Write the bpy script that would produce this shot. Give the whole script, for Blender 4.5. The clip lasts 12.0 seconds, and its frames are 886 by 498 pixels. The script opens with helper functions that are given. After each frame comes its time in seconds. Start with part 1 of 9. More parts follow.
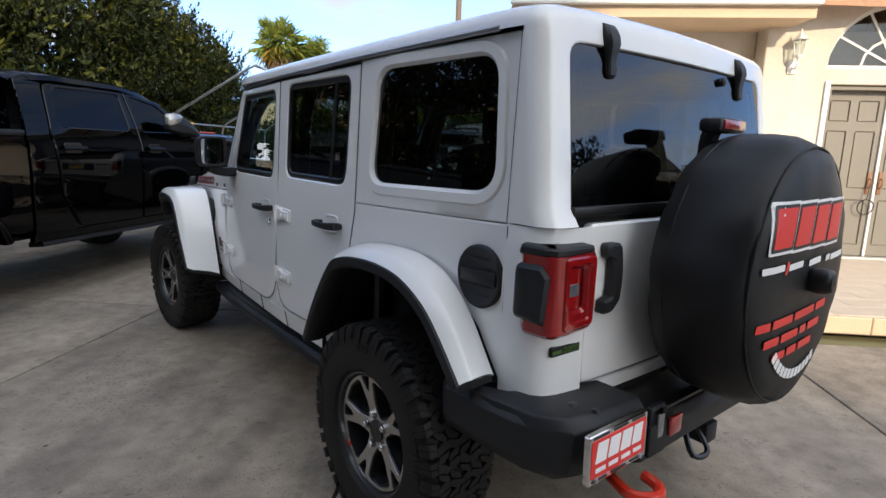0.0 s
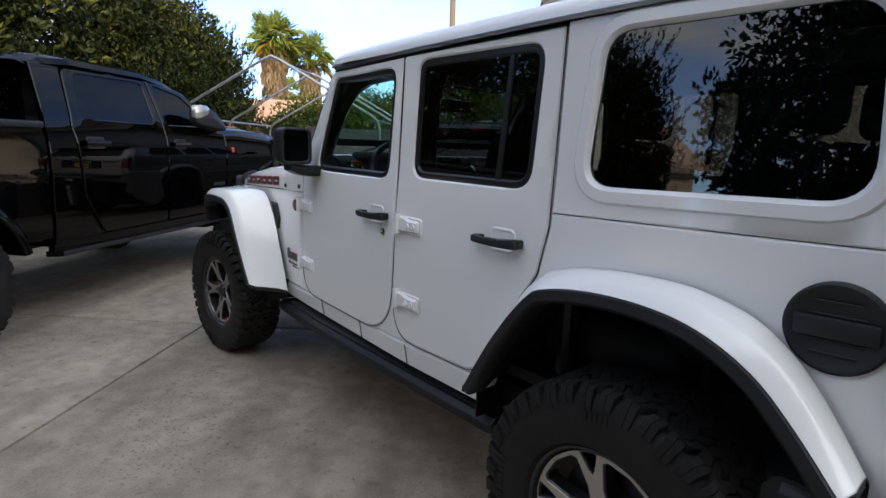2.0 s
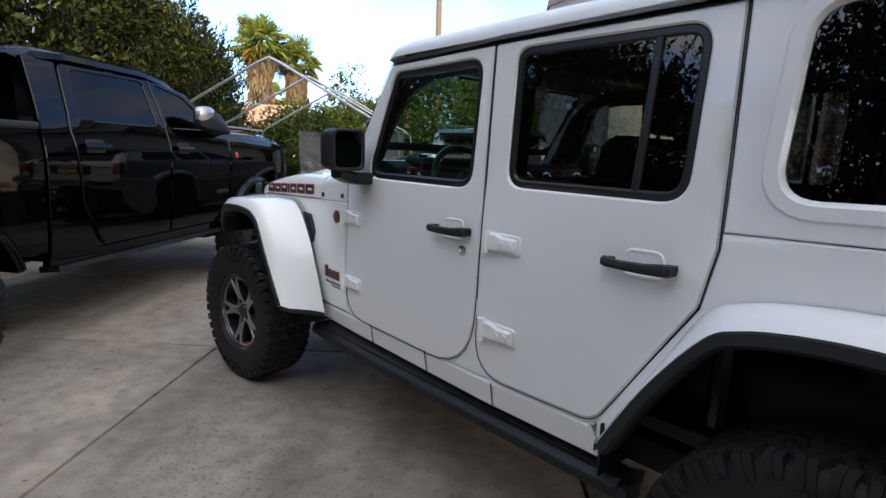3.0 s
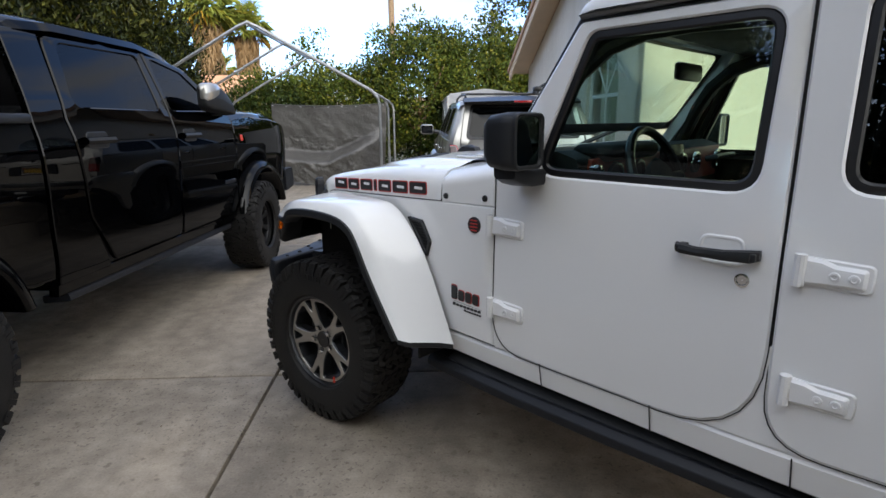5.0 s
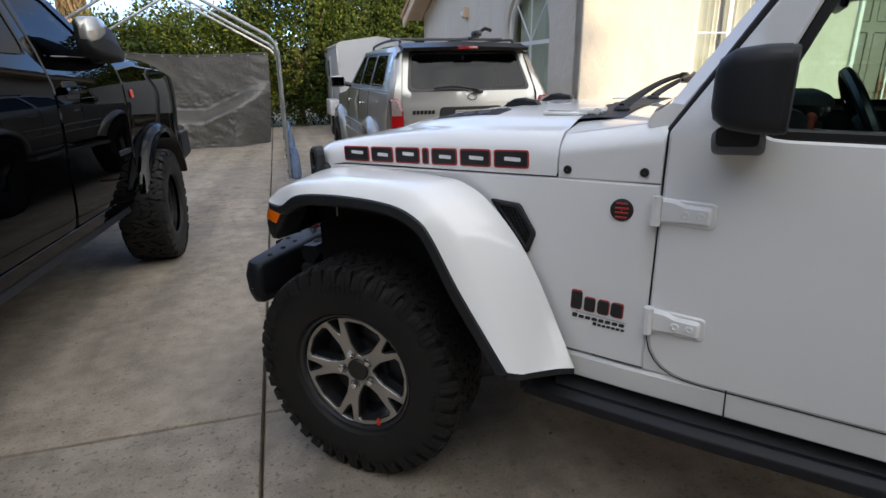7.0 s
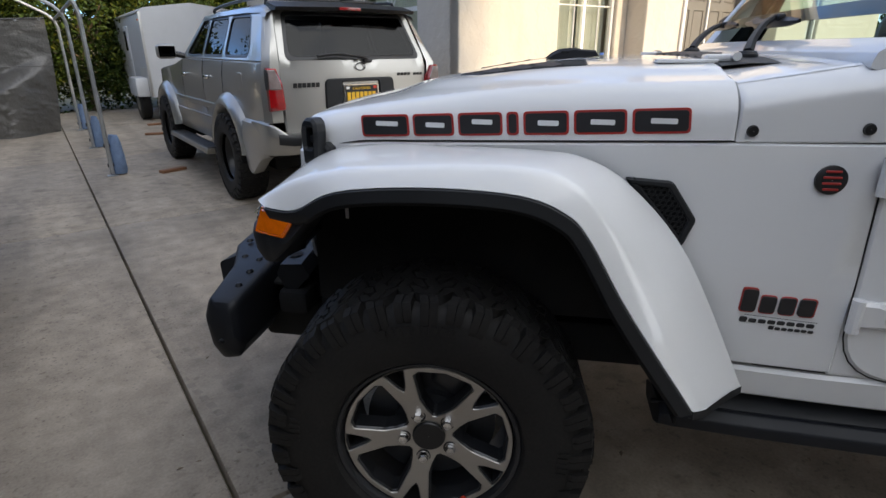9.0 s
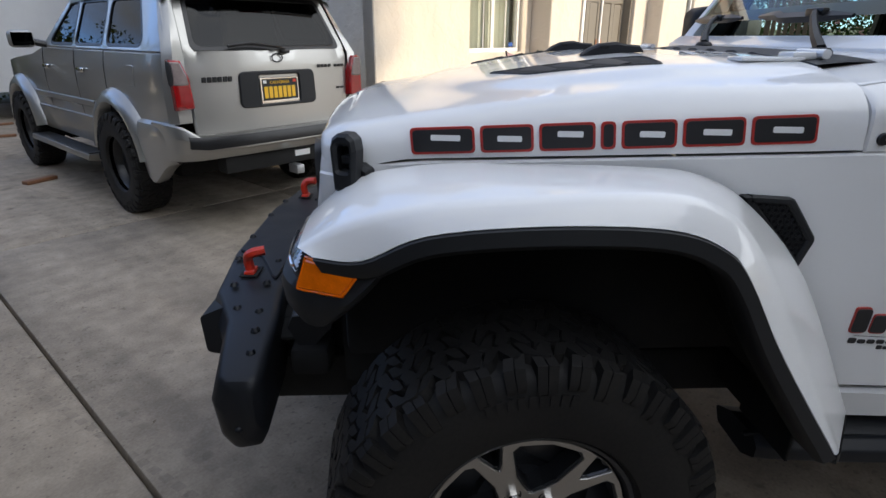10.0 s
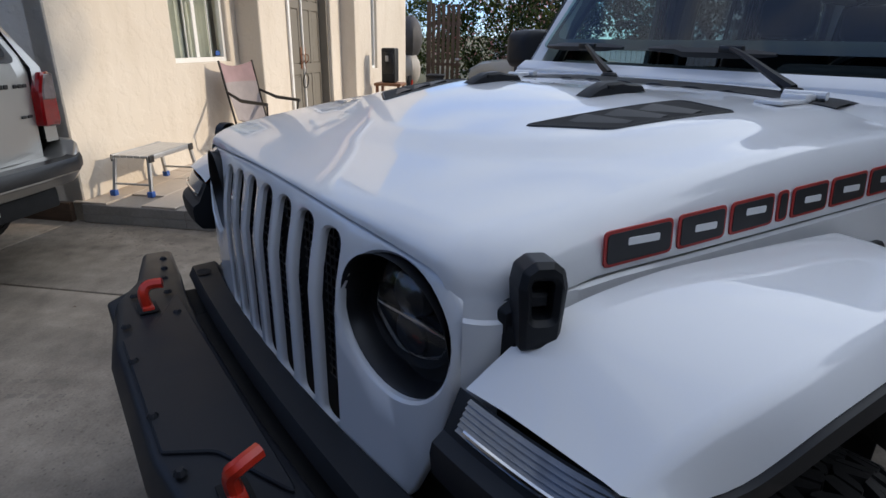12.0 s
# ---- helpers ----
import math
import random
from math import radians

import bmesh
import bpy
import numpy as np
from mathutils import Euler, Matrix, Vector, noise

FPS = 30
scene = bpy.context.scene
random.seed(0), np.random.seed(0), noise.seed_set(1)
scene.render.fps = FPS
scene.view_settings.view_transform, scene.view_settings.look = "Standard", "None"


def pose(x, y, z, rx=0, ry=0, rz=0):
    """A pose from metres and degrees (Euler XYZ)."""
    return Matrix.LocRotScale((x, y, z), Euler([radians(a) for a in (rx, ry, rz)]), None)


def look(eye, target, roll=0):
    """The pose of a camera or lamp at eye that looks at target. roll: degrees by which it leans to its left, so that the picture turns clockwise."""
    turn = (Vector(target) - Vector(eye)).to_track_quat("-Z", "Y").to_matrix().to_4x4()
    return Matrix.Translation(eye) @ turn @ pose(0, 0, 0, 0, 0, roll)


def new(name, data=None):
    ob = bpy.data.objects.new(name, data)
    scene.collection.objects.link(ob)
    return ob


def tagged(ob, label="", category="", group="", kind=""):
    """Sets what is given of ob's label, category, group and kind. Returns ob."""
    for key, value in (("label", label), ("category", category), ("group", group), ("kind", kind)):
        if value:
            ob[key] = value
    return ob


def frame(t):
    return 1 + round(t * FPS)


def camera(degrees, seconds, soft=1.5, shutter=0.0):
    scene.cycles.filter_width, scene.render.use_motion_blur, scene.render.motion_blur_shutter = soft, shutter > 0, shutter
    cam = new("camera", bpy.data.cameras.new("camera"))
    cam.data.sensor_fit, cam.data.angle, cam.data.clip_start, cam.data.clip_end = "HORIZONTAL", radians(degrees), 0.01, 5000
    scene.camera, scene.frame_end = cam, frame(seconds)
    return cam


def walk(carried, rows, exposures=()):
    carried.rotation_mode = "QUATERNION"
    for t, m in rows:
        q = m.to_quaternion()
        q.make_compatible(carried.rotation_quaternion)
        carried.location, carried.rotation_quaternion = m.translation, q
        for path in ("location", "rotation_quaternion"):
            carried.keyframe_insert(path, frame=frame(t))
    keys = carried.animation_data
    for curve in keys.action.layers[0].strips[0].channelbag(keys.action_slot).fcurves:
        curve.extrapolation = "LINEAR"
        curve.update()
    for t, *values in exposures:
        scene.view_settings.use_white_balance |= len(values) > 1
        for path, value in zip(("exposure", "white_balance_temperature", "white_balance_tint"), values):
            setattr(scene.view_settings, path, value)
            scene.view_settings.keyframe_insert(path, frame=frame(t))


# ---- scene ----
cam = camera(77.9, 12.0)
PATH = [
    (0, (-1.903, -1.666, 1.46), (-0.662, -0.139, 1.104), 1.6),
    (0.5, (-1.98, -1.432, 1.457), (-0.733, 0.09, 1.097), 1.4),
    (1, (-2.035, -1.232, 1.445), (-0.796, 0.296, 1.086), 1.5),
    (1.5, (-2.038, -0.998, 1.441), (-0.799, 0.529, 1.078), 1.5),
    (2, (-2.104, -0.766, 1.425), (-0.828, 0.73, 1.062), 1.7),
    (2.5, (-2.164, -0.486, 1.429), (-0.869, 0.994, 1.065), 1.6),
    (3, (-2.176, -0.242, 1.405), (-0.849, 1.217, 1.066), 1.9),
    (5, (-2.343, 0.796, 1.481), (-0.925, 2.129, 1.022), -0.5),
    (5.5, (-2.365, 1.064, 1.466), (-0.883, 2.318, 0.983), -0.6),
    (6, (-2.382, 1.319, 1.478), (-0.843, 2.483, 0.951), -0.8),
    (6.5, (-2.317, 1.583, 1.465), (-0.72, 2.647, 0.904), -0.7),
    (7, (-2.279, 1.843, 1.459), (-0.623, 2.778, 0.84), -0.8),
    (9, (-2.02, 2.76, 1.351), (-0.17, 3.086, 0.665), -0.3),
    (9.5, (-1.933, 3.001, 1.372), (-0.072, 3.148, 0.656), -0.3),
    (10, (-1.758, 3.207, 1.366), (0.105, 3.133, 0.643), 0.1),
    (10.5, (-1.585, 3.415, 1.366), (0.247, 3.066, 0.644), 0.3),
    (11, (-1.441, 3.621, 1.412), (0.326, 3.005, 0.707), 0.4),
    (11.5, (-1.25, 3.741, 1.429), (0.42, 2.891, 0.729), 0.6),
    (12, (-1.046, 3.847, 1.431), (0.463, 2.738, 0.728), 1.3),
]
walk(cam, [(t, look(eye, target, roll)) for t, eye, target, roll in PATH], [(0, 2.54, 7300, 10), (3, 2.88, 7500, 10), (7, 2.73, 7800, 10), (9, 2.47, 7500, 10), (10.5, 2.30, 7100, 10), (12, 1.79, 6700, 10)])

# ---- world, sun ----
HOUSE = pose(4.137, 3.665, 0, 0, 0, -44.5)      # house frame: x along the front wall, y into the plot
TO_SUN = (HOUSE.to_3x3() @ Vector((0.36, -0.94, 0))).normalized()
SUN_UP = radians(23)
world = bpy.data.worlds.new("world")
scene.world = world
world.use_nodes = True
wt = world.node_tree
wt.nodes.clear()
w_out = wt.nodes.new("ShaderNodeOutputWorld")
w_bg = wt.nodes.new("ShaderNodeBackground")
w_sky = wt.nodes.new("ShaderNodeTexSky")
w_sky.sky_type = "NISHITA"
w_sky.sun_disc = False
w_sky.sun_elevation = SUN_UP
w_sky.sun_rotation = math.atan2(TO_SUN.x, TO_SUN.y)
w_sky.air_density, w_sky.dust_density, w_sky.ozone_density = 0.85, 0.1, 1.2
w_sky.altitude = 2000
w_geo = wt.nodes.new("ShaderNodeTexCoord")
w_map = wt.nodes.new("ShaderNodeMapping")
w_map.inputs["Scale"].default_value = (1.6, 2.4, 6.0)
w_noise = wt.nodes.new("ShaderNodeTexNoise")
w_noise.inputs["Scale"].default_value = 1.5
w_noise.inputs["Detail"].default_value = 6
w_noise.inputs["Distortion"].default_value = 0.6
w_ramp = wt.nodes.new("ShaderNodeValToRGB")
w_ramp.color_ramp.elements[0].position, w_ramp.color_ramp.elements[1].position = 0.42, 0.68
w_ramp.color_ramp.elements[0].color = (0.10, 0.10, 0.10, 1)
w_deep = wt.nodes.new("ShaderNodeVectorMath")
w_deep.operation = "MULTIPLY"
w_deep.inputs[1].default_value = (0.29, 0.43, 0.62)
w_mix = wt.nodes.new("ShaderNodeMix")
w_mix.data_type = "RGBA"
# thin cloud, brighter towards the sun
w_dot, w_half, w_pow, w_lift, w_tint = (wt.nodes.new("ShaderNode" + k) for k in ("VectorMath", "Math", "Math", "Math", "VectorMath"))
w_dot.operation, w_half.operation, w_pow.operation, w_lift.operation, w_tint.operation = "DOT_PRODUCT", "MULTIPLY_ADD", "POWER", "MULTIPLY_ADD", "SCALE"
w_dot.inputs[1].default_value = (TO_SUN.x * math.cos(SUN_UP), TO_SUN.y * math.cos(SUN_UP), math.sin(SUN_UP))
w_half.inputs[1].default_value, w_half.inputs[2].default_value = 0.5, 0.5
w_pow.inputs[1].default_value = 3.5
w_lift.inputs[1].default_value, w_lift.inputs[2].default_value = 3.0, 1.02
w_tint.inputs[0].default_value = (0.88, 0.98, 1.14)
wt.links.new(w_geo.outputs["Generated"], w_dot.inputs[0])
wt.links.new(w_dot.outputs["Value"], w_half.inputs[0])
wt.links.new(w_half.outputs[0], w_pow.inputs[0])
wt.links.new(w_pow.outputs[0], w_lift.inputs[0])
wt.links.new(w_lift.outputs[0], w_tint.inputs["Scale"])
wt.links.new(w_tint.outputs["Vector"], w_mix.inputs["B"])
wt.links.new(w_geo.outputs["Generated"], w_map.inputs["Vector"])
wt.links.new(w_map.outputs["Vector"], w_noise.inputs["Vector"])
wt.links.new(w_noise.outputs["Fac"], w_ramp.inputs["Fac"])
w_veil = wt.nodes.new("ShaderNodeMath")
w_veil.operation, w_veil.use_clamp = "ADD", True
wt.links.new(w_ramp.outputs["Color"], w_veil.inputs[0])
wt.links.new(w_pow.outputs[0], w_veil.inputs[1])
wt.links.new(w_veil.outputs[0], w_mix.inputs["Factor"])
wt.links.new(w_sky.outputs["Color"], w_deep.inputs[0])
wt.links.new(w_deep.outputs["Vector"], w_mix.inputs["A"])
wt.links.new(w_mix.outputs["Result"], w_bg.inputs["Color"])
w_bg.inputs["Strength"].default_value = 0.15
wt.links.new(w_bg.outputs["Background"], w_out.inputs["Surface"])
sun = new("sun", bpy.data.lights.new("sun", "SUN"))
sun.data.energy, sun.data.angle, sun.data.color = 0.75, radians(1.0), (1.0, 0.84, 0.66)
sun.matrix_world = look((0, 0, 30), Vector((0, 0, 30)) - TO_SUN * math.cos(SUN_UP) - Vector((0, 0, math.sin(SUN_UP))))


# ---- materials ----
def nodes_of(name):
    m = bpy.data.materials.new(name)
    m.use_nodes = True
    t = m.node_tree
    return m, t, t.nodes["Principled BSDF"]


def noise_of(t, scale, detail=4, coords="Object", stretch=(1, 1, 1)):
    tc, mp, nz = t.nodes.new("ShaderNodeTexCoord"), t.nodes.new("ShaderNodeMapping"), t.nodes.new("ShaderNodeTexNoise")
    mp.inputs["Scale"].default_value = stretch
    nz.inputs["Scale"].default_value, nz.inputs["Detail"].default_value = scale, detail
    t.links.new(tc.outputs[coords], mp.inputs["Vector"])
    t.links.new(mp.outputs["Vector"], nz.inputs["Vector"])
    return nz.outputs["Fac"]


def ramp_of(t, fac, stops):
    r = t.nodes.new("ShaderNodeValToRGB")
    e = r.color_ramp.elements
    while len(e) < len(stops):
        e.new(0.5)
    for k, (p, c) in enumerate(stops):
        e[k].position, e[k].color = p, (*c, 1)
    t.links.new(fac, r.inputs["Fac"])
    return r.outputs["Color"]


def mixed(t, fac, a, b, how="MIX"):
    x = t.nodes.new("ShaderNodeMix")
    x.data_type, x.blend_type = "RGBA", how
    for sock, v in (("Factor", fac), ("A", a), ("B", b)):
        if isinstance(v, (int, float)):
            x.inputs[sock].default_value = v
        elif isinstance(v, tuple):
            x.inputs[sock].default_value = (*v, 1)
        else:
            t.links.new(v, x.inputs[sock])
    return x.outputs["Result"]


def bump_of(t, b, height, strength, distance):
    n = t.nodes.new("ShaderNodeBump")
    n.inputs["Strength"].default_value, n.inputs["Distance"].default_value = strength, distance
    t.links.new(height, n.inputs["Height"])
    t.links.new(n.outputs["Normal"], b.inputs["Normal"])


def surface(name, color, rough, metal=0.0, coat=0.0, vary=0.12, scale=6.0, grain=60.0, bump=0.0, depth=0.002, rvary=0.1, coords="Object", spec=0.5):
    """A plain material with variation at two scales and a fine relief."""
    m, t, b = nodes_of(name)
    big, fine = noise_of(t, scale, 4, coords), noise_of(t, grain, 3, coords)
    lo, hi = tuple(c * (1 - vary) for c in color), tuple(min(1, c * (1 + vary)) for c in color)
    col = ramp_of(t, big, [(0.3, lo), (0.7, hi)])
    col = mixed(t, 0.35, col, ramp_of(t, fine, [(0.3, lo), (0.7, hi)]))
    t.links.new(col, b.inputs["Base Color"])
    rr = ramp_of(t, big, [(0.3, (max(0.02, rough - rvary * rough),) * 3), (0.7, (min(1, rough + rvary * rough),) * 3)])
    t.links.new(rr, b.inputs["Roughness"])
    b.inputs["Metallic"].default_value = metal
    b.inputs["Specular IOR Level"].default_value = spec
    b.inputs["Coat Weight"].default_value, b.inputs["Coat Roughness"].default_value = coat, 0.012
    if bump:
        bump_of(t, b, fine, bump, depth)
    return m


def glass(name, tint, gloss=1.0):
    """A thin pane: tinted see-through, with the mirror image growing towards grazing angles alike from both sides."""
    m, t, b = nodes_of(name)
    t.nodes.remove(b)
    out = t.nodes["Material Output"]
    tr, gl, lw, mx = (t.nodes.new("ShaderNode" + k) for k in ("BsdfTransparent", "BsdfGlossy", "LayerWeight", "MixShader"))
    tr.inputs["Color"].default_value = (*tint, 1)
    gl.inputs["Roughness"].default_value = 0.008
    lw.inputs["Blend"].default_value = 0.5
    pw, ma = t.nodes.new("ShaderNodeMath"), t.nodes.new("ShaderNodeMath")
    pw.operation, ma.operation = "POWER", "MULTIPLY_ADD"
    pw.inputs[1].default_value = 5.0
    ma.inputs[1].default_value, ma.inputs[2].default_value = 0.9 * min(1, gloss), 0.06 * gloss
    t.links.new(lw.outputs["Facing"], pw.inputs[0])
    t.links.new(pw.outputs[0], ma.inputs[0])
    t.links.new(ma.outputs[0], mx.inputs["Fac"])
    t.links.new(tr.outputs["BSDF"], mx.inputs[1])
    t.links.new(gl.outputs["BSDF"], mx.inputs[2])
    t.links.new(mx.outputs["Shader"], out.inputs["Surface"])
    return m


def mat_concrete():
    m, t, b = nodes_of("concrete")
    big, mid, fine = noise_of(t, 0.35, 5), noise_of(t, 2.2, 7), noise_of(t, 90, 4)
    col = ramp_of(t, big, [(0.3, (0.268, 0.220, 0.170)), (0.7, (0.355, 0.300, 0.240))])
    stain = ramp_of(t, mid, [(0.36, (0.62, 0.60, 0.58)), (0.54, (1, 1, 1))])
    col = mixed(t, 0.7, col, stain, "MULTIPLY")
    pits = t.nodes.new("ShaderNodeTexVoronoi")
    pits.inputs["Scale"].default_value = 34
    tc = t.nodes.new("ShaderNodeTexCoord")
    t.links.new(tc.outputs["Object"], pits.inputs["Vector"])
    patch = ramp_of(t, noise_of(t, 1.1, 5), [(0.46, (0, 0, 0)), (0.60, (1, 1, 1))])
    pit = ramp_of(t, pits.outputs["Distance"], [(0.12, (0.34, 0.32, 0.30)), (0.22, (1, 1, 1))])
    pit = mixed(t, patch, (1, 1, 1), pit)
    col = mixed(t, 0.65, col, pit, "MULTIPLY")
    col = mixed(t, 0.25, col, ramp_of(t, fine, [(0.3, (0.16, 0.14, 0.12)), (0.7, (0.40, 0.37, 0.32))]))
    # scattered dark specks and scuffs, 1 to 5 cm
    for sc, lo, hi, amt, mask in ((42, 0.59, 0.65, 0.55, 0.9), (15, 0.62, 0.69, 0.6, 0.6), (5, 0.59, 0.71, 0.55, 0.3)):
        speck = ramp_of(t, noise_of(t, sc, 3), [(lo, (1, 1, 1)), (hi, (0.30, 0.28, 0.26))])
        where = ramp_of(t, noise_of(t, mask, 4, "Object", (1, 0.7, 1)), [(0.42, (0, 0, 0)), (0.62, (1, 1, 1))])
        col = mixed(t, amt, col, mixed(t, where, (1, 1, 1), speck), "MULTIPLY")
    # mottled grey and dusty blotches, a hand wide
    col = mixed(t, 0.8, col, ramp_of(t, noise_of(t, 8.5, 8), [(0.34, (0.76, 0.75, 0.74)), (0.66, (1.14, 1.13, 1.12))]), "MULTIPLY")
    light = ramp_of(t, noise_of(t, 1.6, 6, "Object", (1, 0.35, 1)), [(0.56, (1, 1, 1)), (0.70, (1.22, 1.20, 1.17))])
    col = mixed(t, 1.0, col, light, "MULTIPLY")
    # faint tyre marks that run up the drive
    streak = ramp_of(t, noise_of(t, 3.0, 3, "Object", (1.0, 0.06, 1)), [(0.40, (0.70, 0.69, 0.68)), (0.56, (1.08, 1.06, 1.04))])
    col = mixed(t, 0.6, col, streak, "MULTIPLY")
    # two worn tyre prints that cross the drive: pairs of broken lines
    sep = t.nodes.new("ShaderNodeSeparateXYZ")
    t.links.new(tc.outputs["Object"], sep.inputs["Vector"])
    def calc(op, a, b):
        n = t.nodes.new("ShaderNodeMath")
        n.operation = op
        for k, v in enumerate((a, b)):
            if isinstance(v, (int, float)):
                n.inputs[k].default_value = v
            else:
                t.links.new(v, n.inputs[k])
        return n.outputs[0]
    slant = calc("ADD", sep.outputs["X"], calc("MULTIPLY", sep.outputs["Y"], 0.18))
    dash = calc("GREATER_THAN", calc("SINE", calc("MULTIPLY", sep.outputs["Y"], 95.0), 0), -0.35)
    worn = ramp_of(t, noise_of(t, 2.4, 4), [(0.40, (0, 0, 0)), (0.62, (1, 1, 1))])
    for off in (3.958, 3.845, 2.43, 2.32):
        near = calc("LESS_THAN", calc("ABSOLUTE", calc("ADD", slant, off), 0), 0.016)
        col = mixed(t, calc("MULTIPLY", calc("MULTIPLY", near, dash), 0.28), col, mixed(t, worn, col, (0.09, 0.08, 0.07)))
    oil = ramp_of(t, noise_of(t, 0.9, 4, "Object", (1, 0.5, 1)), [(0.26, (0.45, 0.43, 0.41)), (0.36, (1, 1, 1))])
    col = mixed(t, 0.7, col, oil, "MULTIPLY")
    t.links.new(col, b.inputs["Base Color"])
    b.inputs["Roughness"].default_value = 0.72
    hgt = mixed(t, 0.5, fine, pit)
    bump_of(t, b, hgt, 0.25, 0.004)
    return m


def mat_stucco():
    m, t, b = nodes_of("stucco")
    big, lace, fine = noise_of(t, 0.6, 4), noise_of(t, 7, 6), noise_of(t, 45, 5)
    col = ramp_of(t, big, [(0.3, (0.60, 0.545, 0.465)), (0.7, (0.68, 0.625, 0.545))])
    dirt = ramp_of(t, noise_of(t, 3.0, 6, "Object", (1, 1, 0.3)), [(0.30, (0.80, 0.77, 0.72)), (0.5, (1, 1, 1))])
    t.links.new(mixed(t, 0.4, col, dirt, "MULTIPLY"), b.inputs["Base Color"])
    b.inputs["Roughness"].default_value = 0.92
    bump_of(t, b, mixed(t, 0.6, fine, ramp_of(t, lace, [(0.47, (0, 0, 0)), (0.56, (1, 1, 1))])), 0.5, 0.008)
    return m


def mat_tread():
    m, t, b = nodes_of("tyre_rubber")
    big, fine = noise_of(t, 5, 4), noise_of(t, 120, 4)
    t.links.new(mixed(t, 0.4, ramp_of(t, big, [(0.3, (0.008, 0.008, 0.009)), (0.72, (0.018, 0.017, 0.016))]), ramp_of(t, fine, [(0.3, (0.008, 0.008, 0.008)), (0.7, (0.024, 0.022, 0.021))])), b.inputs["Base Color"])
    b.inputs["Roughness"].default_value = 0.58
    b.inputs["Specular IOR Level"].default_value = 0.22
    bump_of(t, b, fine, 0.15, 0.001)
    return m


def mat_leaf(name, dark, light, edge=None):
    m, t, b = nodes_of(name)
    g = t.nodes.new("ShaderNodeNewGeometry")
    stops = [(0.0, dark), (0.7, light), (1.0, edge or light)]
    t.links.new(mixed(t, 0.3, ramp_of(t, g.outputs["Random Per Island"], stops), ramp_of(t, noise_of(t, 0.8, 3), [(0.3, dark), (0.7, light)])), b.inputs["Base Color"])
    b.inputs["Roughness"].default_value = 0.6
    b.inputs["Specular IOR Level"].default_value = 0.22
    return m


def mat_wood(name, a, c, rough=0.6, stretch=(12, 1, 12)):
    m, t, b = nodes_of(name)
    grain = noise_of(t, 3, 6, "Object", stretch)
    oi = t.nodes.new("ShaderNodeObjectInfo")
    col = mixed(t, 0.3, ramp_of(t, grain, [(0.3, a), (0.7, c)]), ramp_of(t, oi.outputs["Random"], [(0.0, a), (1.0, c)]))
    t.links.new(col, b.inputs["Base Color"])
    b.inputs["Roughness"].default_value = rough
    bump_of(t, b, grain, 0.2, 0.002)
    return m


WHITE = surface("white_paint", (0.79, 0.79, 0.787), 0.55, coat=1.0, vary=0.012, scale=1.5, grain=400, rvary=0.05, spec=0.2)
BLACKPAINT = surface("black_paint", (0.0005, 0.0006, 0.0009), 0.4, coat=0.55, vary=0.2, scale=3, grain=200, spec=0.0)
SILVER = surface("silver_paint", (0.42, 0.41, 0.385), 0.32, metal=0.72, coat=0.8, vary=0.05, scale=2, grain=500)
GREYPAINT = surface("grey_lower_paint", (0.26, 0.235, 0.20), 0.42, metal=0.5, coat=0.5, vary=0.10, scale=4, grain=300)
PLASTIC = surface("black_plastic", (0.014, 0.015, 0.017), 0.50, spec=0.35, vary=0.15, scale=5, grain=500, bump=0.12, depth=0.0006)
STEEL = surface("black_coated_steel", (0.011, 0.0125, 0.016), 0.48, spec=0.3, vary=0.2, scale=8, grain=600, bump=0.1, depth=0.0005)
DARK = surface("dark_underbody", (0.006, 0.006, 0.006), 0.85, vary=0.3)
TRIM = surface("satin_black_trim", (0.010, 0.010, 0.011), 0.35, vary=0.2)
RUBBER = mat_tread()
VINYL = surface("black_vinyl", (0.007, 0.008, 0.009), 0.50, spec=0.30, vary=0.25, scale=3, grain=350, bump=0.25, depth=0.0012)
MACHINED = surface("machined_alloy", (0.50, 0.48, 0.455), 0.40, metal=1.0, vary=0.08, scale=20, grain=400)
GUNMETAL = surface("gunmetal_alloy", (0.035, 0.037, 0.042), 0.38, metal=0.6, coat=0.3, vary=0.15)
CHROME = surface("chrome", (0.75, 0.75, 0.75), 0.10, metal=1.0, vary=0.03)
GALV = surface("galvanised_steel", (0.42, 0.43, 0.44), 0.42, metal=0.8, vary=0.12, scale=9, grain=120)
RED = surface("red_paint", (0.62, 0.035, 0.015), 0.35, coat=0.4, vary=0.1)
REDLENS = surface("red_lens", (0.28, 0.006, 0.008), 0.12, coat=1.0, vary=0.2, scale=25, grain=90)
PINKLENS = surface("clear_red_lens", (0.20, 0.155, 0.15), 0.12, coat=1.0, vary=0.2, scale=40)
AMBER = surface("amber_lens", (0.92, 0.17, 0.006), 0.15, coat=1.0, vary=0.12, scale=60, grain=200, bump=0.3, depth=0.002)
CLEARLENS = surface("clear_lens", (0.16, 0.17, 0.19), 0.10, metal=0.4, coat=1.0, vary=0.2, scale=40)
DECAL = surface("decal_black", (0.018, 0.018, 0.02), 0.45, vary=0.2, scale=10)
DECALRED = surface("decal_red", (0.42, 0.03, 0.025), 0.4, vary=0.1)
SIGNRED = surface("print_red", (0.70, 0.035, 0.03), 0.45, vary=0.06)
SIGNWHITE = surface("print_white", (0.78, 0.78, 0.78), 0.45, vary=0.04)
YELLOW = surface("plate_yellow", (0.85, 0.48, 0.03), 0.4, vary=0.05)
